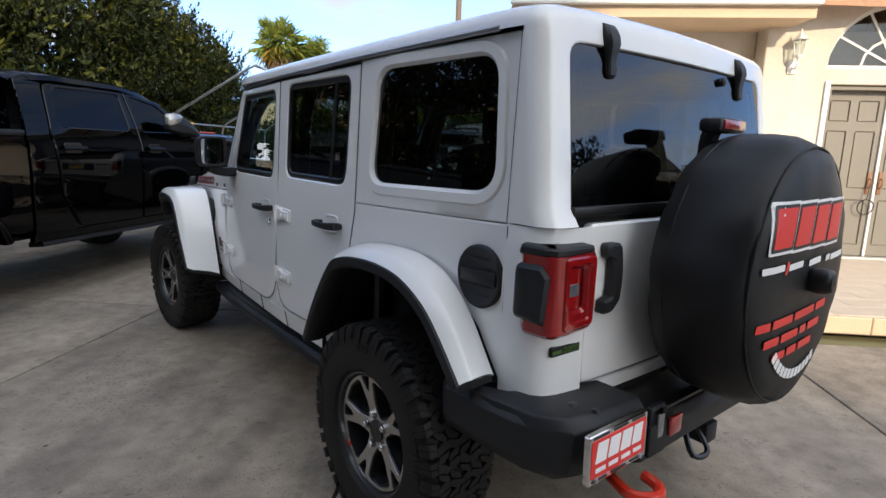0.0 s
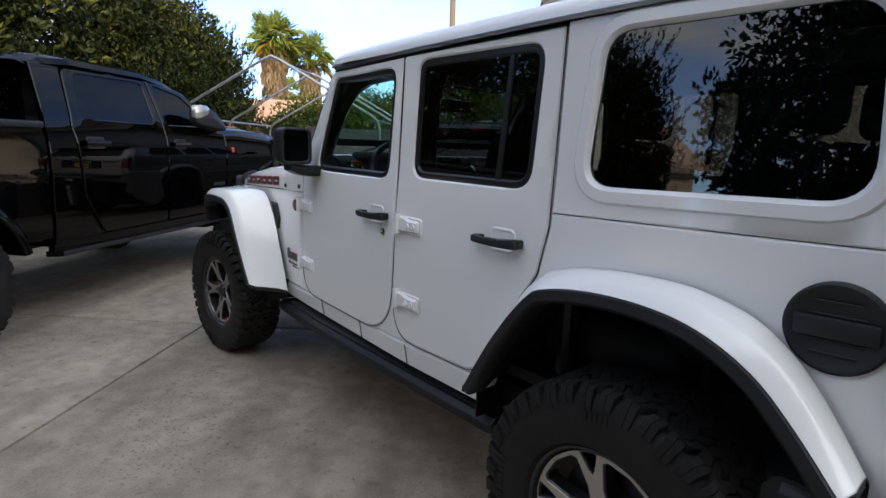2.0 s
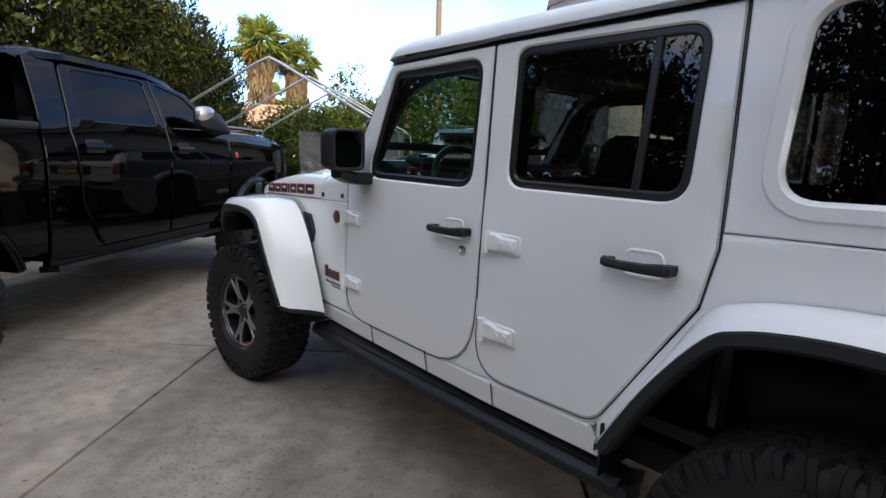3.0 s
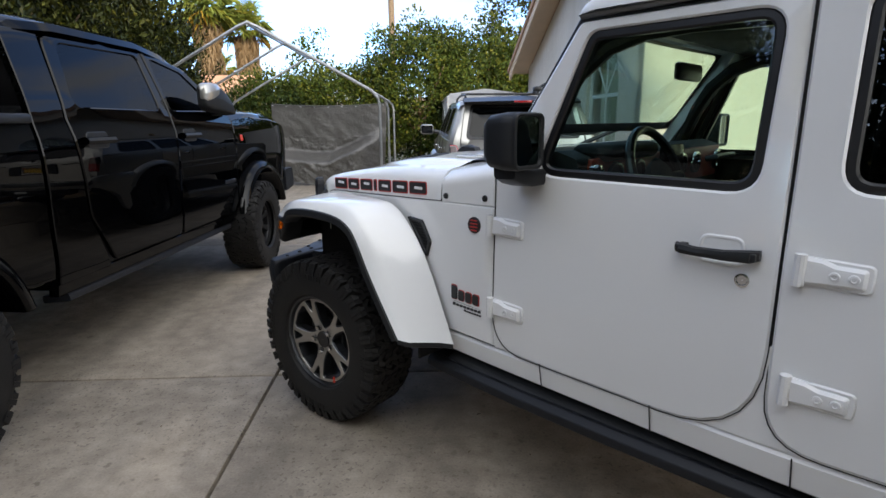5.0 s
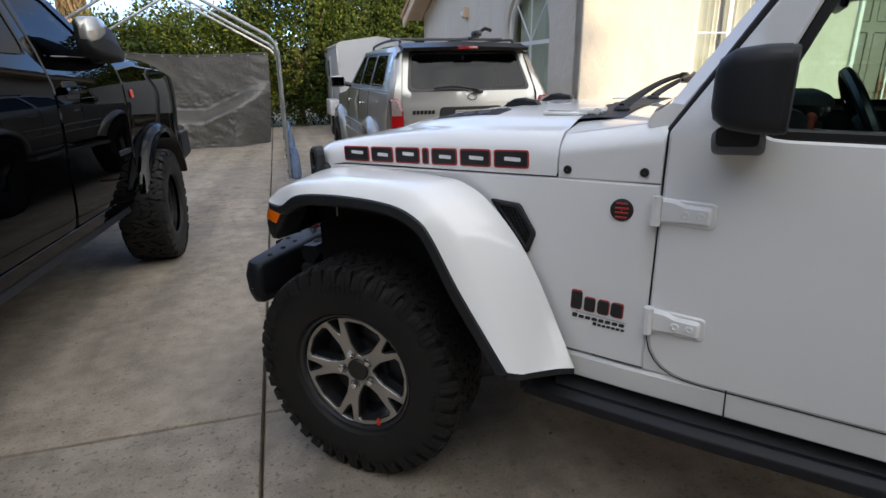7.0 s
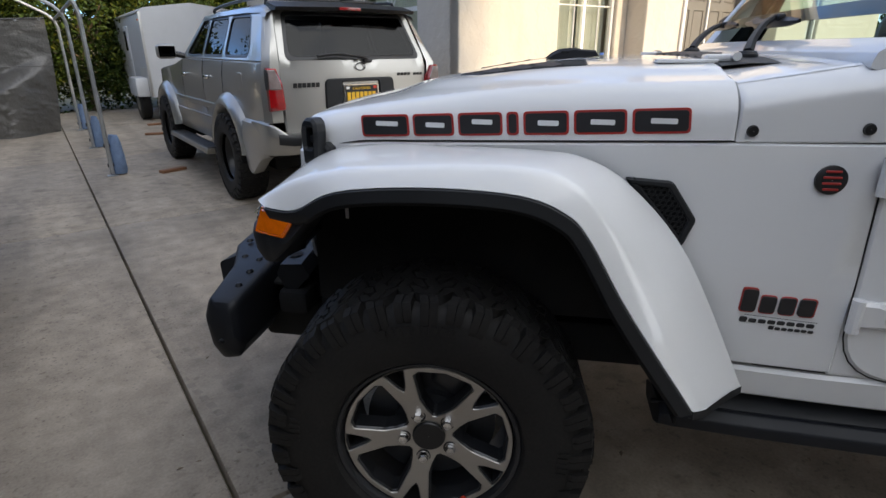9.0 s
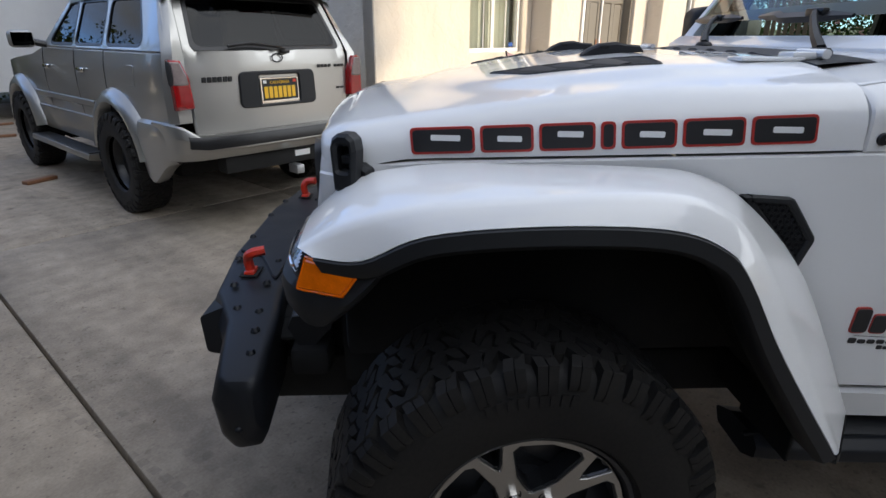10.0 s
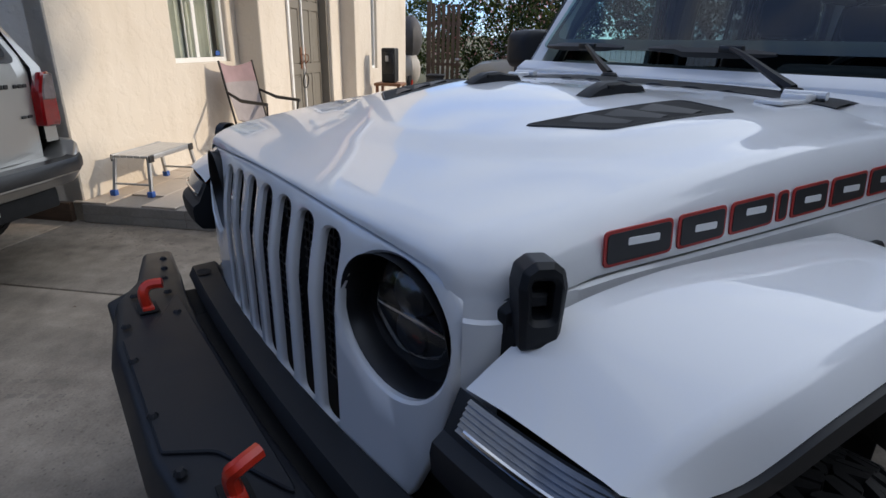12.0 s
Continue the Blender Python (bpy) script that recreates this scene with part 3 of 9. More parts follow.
for p, q in (((-0.42, 7.25, 2.60), (-0.42, 3.1, 4.06)), ((-0.42, 3.1, 4.06), (-0.42, -0.80, 3.28))):
    p, q = Vector(p), Vector(q)
    up = Vector((0, 0, 0.20))
    w = Vector((0.05, 0, 0))
    loft([[p - up, p - up + w, p + w, p], [q - up, q - up + w, q + w, q]], True, True, rake)
on_house("trim_rake", rake, TRIMCREAM, "tan barge board along the gable", "trim")
on_house("trim_rake_soffit", sheet(lambda u, v, d: Vector((v, u, interp(u, [(-0.8, 3.24), (3.1, 4.0), (7.25, 2.54)]) - d)), [(-0.8, -0.42), (7.2, -0.42), (7.2, 0), (-0.8, 0)], (), 0.4, 0.02), TRIMCREAM, "tan boards under the gable overhang", "trim")


def window_unit(name, M, outline, label, bars=(), arch_bars=None, depth=0.09):
    w = thing(name, label, "window", HOUSE, "", "structure")
    inner = inset(ccw(list(outline)), 0.05)
    part("window_frame", sheet(lambda u, v, d: M(u, v, d + depth - 0.04), outline, [inner], 0.3, 0.05, 0.004), WHITEVINYL, w)
    pane = part("pane", sheet(lambda u, v, d: M(u, v, d + depth), inner, (), 0.5, 0.003, 0.0), GLASS_HOUSE, w)
    pane.visible_shadow = False
    for b in bars:
        (u0, v0), (u1, v1), wd = b
        du, dv = u1 - u0, v1 - v0
        ln = math.hypot(du, dv)
        nx, ny = -dv / ln * wd / 2, du / ln * wd / 2
        part("glazing_bar", sheet(lambda u, v, d: M(u, v, d + depth - 0.014), [(u0 + nx, v0 + ny), (u1 + nx, v1 + ny), (u1 - nx, v1 - ny), (u0 - nx, v0 - ny)], (), 0.5, 0.012, 0.002), WHITEVINYL, w)
    return w


def curtain(name, M, u0, u1, z0, z1, depth, folds, label):
    bm = bmesh.new()
    n = folds * 6
    rows = []
    for z in (z0, (z0 + z1) / 2, z1):
        rows.append([M(u0 + (u1 - u0) * i / n, z, depth + 0.03 * math.sin(i * 2 * math.pi / 6) + 0.012 * math.sin(i * 1.7)) for i in range(n + 1)])
    loft(rows, False, False, bm)
    return on_house(name, bm, CURTAIN, label, "curtain", "")


front, side = wall_on("x", 0, 1), wall_on("y", 0, 1)
window_unit("window_1", front, WIN, "white framed sliding window with a small sticker", [((2.03, 1.23), (2.03, 2.35), 0.06), ((1.55, 1.85), (2.52, 1.85), 0.015), ((1.85, 1.23), (1.85, 2.35), 0.012), ((2.30, 1.23), (2.30, 2.35), 0.012)])
window_unit("window_2", side, ARCHWIN, "tall arched window with a sunburst of glazing bars", [((0.85, 1.80), (2.15, 1.80), 0.05), ((1.5, 0.95), (1.5, 1.8), 0.04), ((1.5, 1.82), (1.5, 2.55), 0.02), ((1.5, 1.82), (1.02, 2.32), 0.02), ((1.5, 1.82), (1.98, 2.32), 0.02)])
entry = wall_on("x", -0.30, 1)
fan_bars = [((4.44, 2.66), (4.44 + 0.86 * math.cos(a), 2.66 + 0.74 * math.sin(a)), 0.03) for a in (0.55, 1.1, 1.57, 2.04, 2.6)]
ringpts = [(4.44 + 0.42 * math.cos(math.pi * i / 8), 2.66 + 0.36 * math.sin(math.pi * i / 8)) for i in range(9)]
window_unit("window_3", entry, FAN, "arched fanlight with white spokes over the entry door", fan_bars + [(a, b, 0.03) for a, b in zip(ringpts, ringpts[1:])], None, 0.14)
window_unit("window_4", wall_on("x", -0.55, 1), SLIT, "narrow white framed window in the wing wall", [((6.95, 1.0), (6.95, 2.55), 0.03)])
curtain("curtain", front, 1.52, 1.98, 1.2, 2.4, 0.22, 6, "pale gathered curtain behind the sliding window")
curtain("curtain", front, 2.06, 2.56, 1.2, 2.4, 0.22, 6, "pale gathered curtain behind the sliding window")
curtain("curtain", side, 0.82, 2.18, 0.92, 2.6, 0.25, 12, "pale gathered curtain behind the arched window")
sticker = part("security_sticker", sheet(lambda u, v, d: front(u, v, d + 0.084), rounded([(2.40, 1.245), (2.49, 1.245), (2.49, 1.295), (2.40, 1.295)], 0.008), (), 0.2, 0.003, 0.001), BLUECAP)
sticker.matrix_basis = HOUSE
tagged(sticker, "small blue and white sticker on the window pane", "sticker")


def entry_door():
    d = thing("door_1", "closed taupe panelled double entry door with brass handles", "door", HOUSE, "", "structure")
    M = lambda u, v, dd: Vector((u, -0.13 + dd, v))
    for k, (x0, x1) in enumerate(((3.68, 4.42), (4.46, 5.20))):
        panels = []
        mid, w = (x0 + x1) / 2, (x1 - x0) / 2
        for za, zb in ((0.34, 0.95), (1.10, 1.85), (1.97, 2.24)):
            for c in (x0 + w * 0.52, x1 - w * 0.52):
                panels.append(rounded([(c - 0.125, za), (c + 0.125, za), (c + 0.125, zb), (c - 0.125, zb)], 0.01, 2))
        leaf = part("door_leaf", sheet(M, [(x0, 0.19), (x1, 0.19), (x1, 2.36), (x0, 2.36)], panels, 0.4, 0.014, 0.004), DOORPAINT, d)
        for p in panels:
            part("panel", sheet(lambda u, v, dd: M(u, v, dd + 0.006 if dd == 0 else dd + 0.012), inset(ccw(p), 0.012), (), 0.4, 0.01, 0.008), DOORPAINT, leaf)
        part("door_backing", box((x1 - x0, 0.02, 2.17), (mid, -0.10, 1.275)), DOORPAINT, d)
        hx = 4.37 if k == 0 else 4.51
        hb = box((0.05, 0.012, 0.30), (hx, -0.138, 1.18), 0.004)
        tube([(hx, -0.14, 1.24), (hx, -0.19, 1.22), (hx, -0.195, 1.15), (hx, -0.14, 1.10)], 0.008, 8, hb)
        part("door_handle", hb, PLANK, d, "worn brass handle plate")
    part("astragal", box((0.035, 0.03, 2.17), (4.44, -0.145, 1.275), 0.006), WHITEVINYL, d, "white centre strip")
    part("door_frame", sheet(lambda u, v, dd: Vector((u, -0.25 + dd, v)), [(3.63, 0.17), (5.25, 0.17), (5.25, 2.41), (3.63, 2.41)], [[(3.68, 0.171), (5.20, 0.171), (5.20, 2.36), (3.68, 2.36)]], 0.5, 0.14, 0.004), DOORPAINT, d)
    part("threshold", box((1.6, 0.16, 0.02), (4.44, -0.24, 0.18), 0.004), ALU, d, "aluminium threshold")
    part("casing", box((0.06, 0.03, 2.3), (3.58, -0.318, 1.31), 0.006), WHITEVINYL, d, "white side casing")


entry_door()
ring = tube([(4.34 + 0.10 * math.sin(a), -0.20 - 0.01 * math.cos(a), 0.86 + 0.10 * math.cos(a)) for a in [2 * math.pi * i / 20 for i in range(21)]], 0.008, 6)
tube([(4.36, -0.19, 1.15), (4.345, -0.21, 1.05), (4.34, -0.20, 0.96)], 0.006, 6, ring)
on_house("cable_lock", ring, TRIM, "black coiled cable lock hung from the door handle", "cable lock", "")


def wall_lamp(x, z, label):
    d = thing("wall_lamp", label, "wall lamp", HOUSE @ Matrix.Translation((x, -0.30, z)))
    part("back_plate", box((0.11, 0.025, 0.16), (0, -0.0125, -0.24), 0.01), WHITEVINYL, d)
    part("arm", tube([(0, -0.02, -0.24), (0, -0.09, -0.27), (0, -0.14, -0.22), (0, -0.14, -0.16)], 0.014, 8), WHITEVINYL, d)
    m = Matrix.Translation((0, -0.14, 0))
    part("cap", turned([(0.005, 0.21), (0.012, 0.17), (0.03, 0.14), (0.085, 0.09), (0.095, 0.075), (0.08, 0.07)], m, 6), WHITEVINYL, d)
    part("glass", turned([(0.075, 0.07), (0.05, -0.11)], m, 6), GLASS_HOUSE, d)
    part("foot", turned([(0.055, -0.11), (0.05, -0.13), (0.02, -0.16), (0.005, -0.17)], m, 6), WHITEVINYL, d)
    for i in range(6):
        a = 2 * math.pi * i / 6
        part("rib", tube([(0.078 * math.cos(a), -0.14 + 0.078 * math.sin(a), 0.075), (0.053 * math.cos(a), -0.14 + 0.053 * math.sin(a), -0.115)], 0.006, 5), WHITEVINYL, d)


wall_lamp(3.12, 2.86, "white carriage lantern on the stucco entry wall")
flood = thing("wall_light", "small cream flood light on the gable wall", "wall light", HOUSE @ Matrix.Translation((0, 3.92, 2.40)))
part("housing", box((0.10, 0.13, 0.17), (-0.05, 0, 0), 0.015), TRIMCREAM, flood)
part("lens", box((0.02, 0.09, 0.07), (-0.105, 0, -0.02), 0.006), WHITEVINYL, flood)

# ---- porch ----
porch = tagged(new("floor_porch"), "raised porch with beige tiles and a grey plank tile riser", "porch", "", "structure")
porch.matrix_basis = HOUSE
part("porch_core", loft([[Vector((-0.03, -3.22, 0)), Vector((9, -3.22, 0)), Vector((9, 0, 0)), Vector((-0.03, 0, 0))], [Vector((-0.03, -3.22, 0.155)), Vector((9, -3.22, 0.155)), Vector((9, 0, 0.155)), Vector((-0.03, 0, 0.155))]]), TILEGREY, porch)
tile_me = finish("porch_tile", box((0.596, 0.296, 0.016), (0, 0, 0.008), 0.003, 1), PORCHTILE)
tile_me2 = finish("riser_tile", box((0.012, 0.896, 0.074), (0, 0, 0), 0.003, 1), TILEGREY)
tile_me3 = finish("riser_stone", box((0.44, 0.02, 0.15), (0, 0, 0), 0.008, 1), TRIMCREAM)
for i in range(10):
    for j in range(11):
        y = -3.07 + 0.3 * j
        if i > 4 and y > -0.35:
            continue
        t = new("tile", tile_me)
        t.parent = porch
        t.location = (0.27 + 0.6 * i + (0.3 if j % 2 else 0) - 0.0, y, 0.155)
for i in range(4):
    for j in range(2):
        t = new("tile", tile_me2)
        t.parent = porch
        t.location = (-0.036, -0.45 - 0.9 * i + (0.0 if j else 0.0), 0.04 + 0.077 * j)
for i in range(20):
    t = new("riser_stone", tile_me3)
    t.parent = porch
    t.location = (0.2 + 0.445 * i, -3.23, 0.082)


# ---- porch things ----
def step_stool():
    d = thing("step_stool", "aluminium folding work platform with blue feet", "step stool", HOUSE @ Matrix.Translation((0.58, -0.27, 0.17)) @ pose(0, 0, 0, 0, 0, 2))
    for k in range(5):
        part("plank", box((0.66, 0.056, 0.022), (0, -0.118 + 0.059 * k, 0.325), 0.006), ALU, d)
    part("side_rail", box((0.68, 0.02, 0.045), (0, -0.155, 0.318), 0.006), GALV, d)
    part("side_rail", box((0.68, 0.02, 0.045), (0, 0.155, 0.318), 0.006), GALV, d)
    for sx in (-1, 1):
        for sy in (-1, 1):
            leg = part("leg", tube([(sx * 0.31, sy * 0.15, 0.31), (sx * 0.37, sy * 0.165, 0.02)], 0.018, 6), GALV, d)
            part("foot_cap", box((0.05, 0.05, 0.05), (sx * 0.373, sy * 0.166, 0.025), 0.008), BLUECAP, leg, "blue rubber foot")
            part("hinge_plate", box((0.07, 0.012, 0.06), (sx * 0.30, sy * 0.168, 0.31), 0.01), TRIM, d)
        part("brace", tube([(sx * 0.355, -0.16, 0.10), (sx * 0.355, 0.16, 0.10)], 0.010, 6), GALV, d)


def camp_chair():
    d = thing("camp_chair", "grey and mauve folding camp chair on the porch", "chair", HOUSE @ Matrix.Translation((2.25, -0.52, 0.17)) @ pose(0, 0, 0, 0, 0, -12))
    def cloth(pts_rows, name, mat, label=""):
        part(name, loft(pts_rows, False, False), mat, d, label)
    cols = 9
    def row(x0, x1, y, z, sag, pt):
        return [Vector((x0 + (x1 - x0) * i / (cols - 1), y + sag * math.sin(math.pi * i / (cols - 1)), z - pt * math.sin(math.pi * i / (cols - 1)))) for i in range(cols)]
    cloth([row(-0.25, 0.25, -0.22, 0.42, 0, 0.05), row(-0.25, 0.25, 0.0, 0.40, 0, 0.07), row(-0.24, 0.24, 0.18, 0.40, 0, 0.05)], "seat", CHAIRCLOTH)
    cloth([row(-0.24, 0.24, 0.18, 0.40, 0.02, 0.05), row(-0.25, 0.25, 0.24, 0.62, 0.07, 0), row(-0.26, 0.26, 0.28, 0.80, 0.07, 0)], "backrest", CHAIRCLOTH)
    cloth([row(-0.26, 0.26, 0.28, 0.80, 0.07, 0), row(-0.265, 0.265, 0.31, 0.92, 0.06, 0), row(-0.27, 0.27, 0.33, 1.02, 0.04, 0.05)], "backrest_top", CHAIRMAUVE, "mauve upper back panel")
    for s in (-1, 1):
        part("back_post", tube([(s * 0.27, 0.10, 0.0), (s * 0.27, 0.22, 0.5), (s * 0.275, 0.335, 1.03)], 0.012, 8), TRIM, d)
        part("front_leg", tube([(s * 0.28, 0.25, 0.02), (s * 0.27, -0.25, 0.44), (s * 0.29, -0.27, 0.60)], 0.011, 8), TRIM, d)
        part("cross_leg", tube([(s * 0.26, -0.26, 0.02), (-s * 0.24, -0.22, 0.42)], 0.010, 8), TRIM, d)
        part("armrest", tube([(s * 0.275, 0.26, 0.70), (s * 0.31, 0.05, 0.62), (s * 0.30, -0.28, 0.60)], [0.014, 0.02, 0.018], 8), TRIM, d)


def heater_box():
    d = thing("outdoor_speaker", "dark grey upright box with a front panel on a wooden stand", "speaker", HOUSE @ Matrix.Translation((6.55, -0.95, 0.17)))
    part("cabinet", box((0.30, 0.26, 0.60), (0, 0, 0.86), 0.03), PLASTIC, d)
    part("front_panel", box((0.02, 0.20, 0.36), (-0.155, 0, 0.90), 0.02), TRIM, d)
    part("control_plate", box((0.012, 0.06, 0.10), (-0.166, 0.02, 0.98), 0.006), GALV, d)
    part("stand", box((0.5, 0.5, 0.05), (0, 0, 0.53), 0.01), PLANK, d)
    for sx in (-1, 1):
        for sy in (-1, 1):
            part("stand_leg", box((0.05, 0.05, 0.505), (sx * 0.2, sy * 0.2, 0.2525), 0.005), PLANK, d)


step_stool()
camp_chair()
heater_box()

# ---- shelter frame ----
def shelter():
    d = thing("carport_frame", "bare galvanised tube frame of a portable garage", "shelter frame", HOUSE)
    L, R, C = -7.10, -3.23, -5.17
    for y in (2.3, 4.65, 7.05):
        part("arch", tube([(L, y, 0.02), (L, y, 1.72), (L + 0.03, y, 1.83), (L + 0.12, y, 1.93), (C - 0.16, y, 2.86), (C, y, 2.93), (C + 0.16, y, 2.86), (R - 0.12, y, 1.93), (R - 0.03, y, 1.83), (R, y, 1.72), (R, y, 0.02)], 0.024, 8), GALV, d)
        for x in (L, R):
            part("foot_plate", box((0.11, 0.11, 0.006), (x, y, 0.003)), GALV, d)
    for x, z in ((L + 0.02, 1.86), (R - 0.02, 1.86), (C, 2.90)):
        part("purlin", tube([(x, 2.3, z), (x, 7.05, z)], 0.019, 8), GALV, d)
    for x in (L,):
        part("side_bar", tube([(x, 2.3, 0.95), (x, 7.05, 0.95)], 0.016, 8), GALV, d)
    part("tape", tube([(L + 0.02, 3.1, 1.86), (L + 0.02, 3.35, 1.86)], 0.03, 8), YELLOW, d, "yellow tape round a bar")


shelter()


def tarp():
    bm = bmesh.new()
    n, k = 150, 90
    rows = []
    for j in range(k + 1):
        s = j / k
        row = []
        for i in range(n + 1):
            q = i / n
            x = -6.12 + 2.72 * q
            top = 1.87 - 0.05 * math.sin(math.pi * q)
            z = top * (1 - s)
            x += (0.22 if q > 0.5 else 0.25) * (0.5 - q) * s * s * 1.2
            # it falls over something boxy: a level ledge, then a fold that climbs to the far corner
            high = 0.36 if q < 0.5 else 0.36 + 0.62 * (q - 0.5)
            def soft(v):
                v = max(0.0, min(1.0, v))
                return v * v * (3 - 2 * v)
            bulge = 0.50 * soft((high - (1 - s)) / 0.16 + 0.4) * soft((1.02 - q) / 0.30) * soft((q + 0.10) / 0.15)
            crinkle = 0.35 + 0.65 * soft((s - 0.36) / 0.1)
            y = 7.0 - bulge - 0.04 * math.sin(14 * q + 3 * s) * s - 0.07 * abs(noise.noise(Vector((x * 1.6, z * 1.4, 3)))) * s - 0.022 * noise.noise(Vector((x * 5 + z * 3, z * 5, 1))) * crinkle
            y -= crinkle * (0.020 * abs(noise.noise(Vector((x * 8 - z * 6, z * 11 + x * 3, 7)))) + 0.013 * abs(noise.noise(Vector((x * 17 + z * 9, z * 24, 9)))))
            z += 0.10 * soft((0.45 - q) / 0.4) * s
            row.append(Vector((x, y, max(0.012, z))))
        rows.append(row)
    loft(rows, False, False, bm)
    cloth = on_house("tarpaulin", bm, TARP, "wrinkled silver grey tarpaulin hung from the shelter frame", "tarpaulin", "", 60)
    part("top_hem", tube([rows[0][i] + Vector((0, -0.006, 0)) for i in range(0, n + 1, 3)], 0.014, 6), TARP, cloth)
    part("welded_seam", tube([rows[36][i] + Vector((0, -0.004, 0)) for i in range(0, n + 1, 2)], 0.006, 5), TARP, cloth)
    for i in range(2, n, 18):
        part("eyelet", turned([(0.008, 0.0), (0.014, 0.004), (0.020, 0.0)], Matrix.Translation(rows[1][i] + Vector((0, -0.014, 0))) @ pose(0, 0, 0, 90, 0, 0), 12), GALV, cloth)
        part("tie_cord", tube([rows[1][i] + Vector((0, -0.014, 0)), rows[0][i] + Vector((0, -0.03, 0.03)), rows[0][i] + Vector((0, 0.04, 0.05))], 0.004, 5), TRIM, cloth)


tarp()


def weight_bag(x, y, turn):
    d = thing("weight_bag", "blue canvas sand bag strapped to a tent pole", "sand bag", HOUSE @ pose(x, y, 0, 0, 0, turn), "weights on the shelter poles")
    rings = []
    for z, w, t in ((0.01, 0.085, 0.065), (0.06, 0.10, 0.075), (0.22, 0.095, 0.07), (0.36, 0.085, 0.055), (0.42, 0.08, 0.03), (0.45, 0.075, 0.015)):
        rings.append([Vector((w * math.cos(2 * math.pi * i / 14) + 0.008 * noise.noise(Vector((i, z * 9, 0))), t * math.sin(2 * math.pi * i / 14) + 0.06, z)) for i in range(14)])
    part("bag", loft(rings), BAGBLUE, d)
    for z in (0.12, 0.34):
        part("strap", turned([(0.034, -0.02), (0.034, 0.02), (0.028, 0.02)], Matrix.Translation((0, -0.035, z)), 12), TRIM, d)


weight_bag(-3.20, 2.335, -60)
weight_bag(-3.20, 4.685, -70)
weight_bag(-3.20, 7.085, -60)


# ---- cargo trailer ----
def cargo_trailer():
    d = thing("cargo_trailer", "white enclosed cargo trailer with a rounded roof", "trailer", HOUSE @ Matrix.Translation((-0.98, 7.4, 0)))
    def ring(y):
        return [Vector((x, y, z)) for x, z in rounded([(-0.92, 0.48), (0.92, 0.48), (0.92, 2.10, 0.12), (0, 2.22, 0.4), (-0.92, 2.10, 0.12)], 0.02, 4)]
    part("body", loft([ring(0), ring(3.6)]), TRAILER, d)
    part("roof_rail", tube([(-0.93, 0.0, 2.03), (-0.93, 3.6, 2.03)], 0.02, 8), ALU, d)
    part("corner_post", box((0.05, 0.05, 1.55), (-0.92, 0.01, 1.27), 0.01), ALU, d, "bare aluminium corner")
    part("corner_post", box((0.05, 0.05, 1.55), (0.92, 0.01, 1.27), 0.01), ALU, d, "bare aluminium corner")
    part("stone_guard", box((0.012, 0.9, 0.5), (-0.925, 0.5, 0.78), 0.004), ALU, d, "checkered aluminium guard")
    part("side_door", box((0.014, 0.75, 1.3), (-0.926, 2.2, 1.2), 0.02), TRAILER, d)
    part("door_latch", box((0.03, 0.12, 0.05), (-0.935, 1.9, 1.15), 0.01), GALV, d)
    part("side_window", box((0.016, 0.3, 0.4), (-0.93, 2.2, 1.55), 0.02), GLASS_TRUCK, d)
    part("fender", box((0.24, 0.95, 0.36), (-1.03, 0.75, 0.66), 0.03), TRAILER, d)
    part("marker_light", box((0.02, 0.06, 0.03), (-0.94, 0.15, 1.9), 0.005), AMBER, d)
    for yy in (0.75,):
        w = part("wheel", turned([(0.12, 0.10), (0.30, 0.10), (0.33, 0.07), (0.335, -0.07), (0.30, -0.10), (0.12, -0.10)], Matrix.Translation((-1.0, yy, 0.335)) @ pose(0, 0, 0, 0, 90, 0), 28), RUBBER, d)
        part("rim", turned([(0.0, -0.11), (0.10, -0.115), (0.19, -0.09), (0.20, -0.05)], Matrix.Translation((-1.0, yy, 0.335)) @ pose(0, 0, 0, 0, 90, 0), 20), SILVER, w)
        part("wheel", turned([(0.12, 0.10), (0.30, 0.10), (0.33, 0.07), (0.335, -0.07), (0.30, -0.10), (0.12, -0.10)], Matrix.Translation((1.0, yy, 0.335)) @ pose(0, 0, 0, 0, 90, 0), 20), RUBBER, d)
    part("jack_leg", box((0.06, 0.06, 0.48), (-0.7, 0.05, 0.24), 0.005), GALV, d)


cargo_trailer()
for px, py, tn in ((-2.62, 2.15, 20), (-2.25, 5.6, -15), (-2.0, 7.0, 5)):
    plank = part("wood_block", box((0.30, 0.09, 0.035), (0, 0, 0.0175), 0.004), PLANK)
    plank.matrix_basis = HOUSE @ pose(px, py, 0, 0, 0, tn)
    tagged(plank, "short red-brown timber offcut lying on the drive", "timber block", "timber blocks")


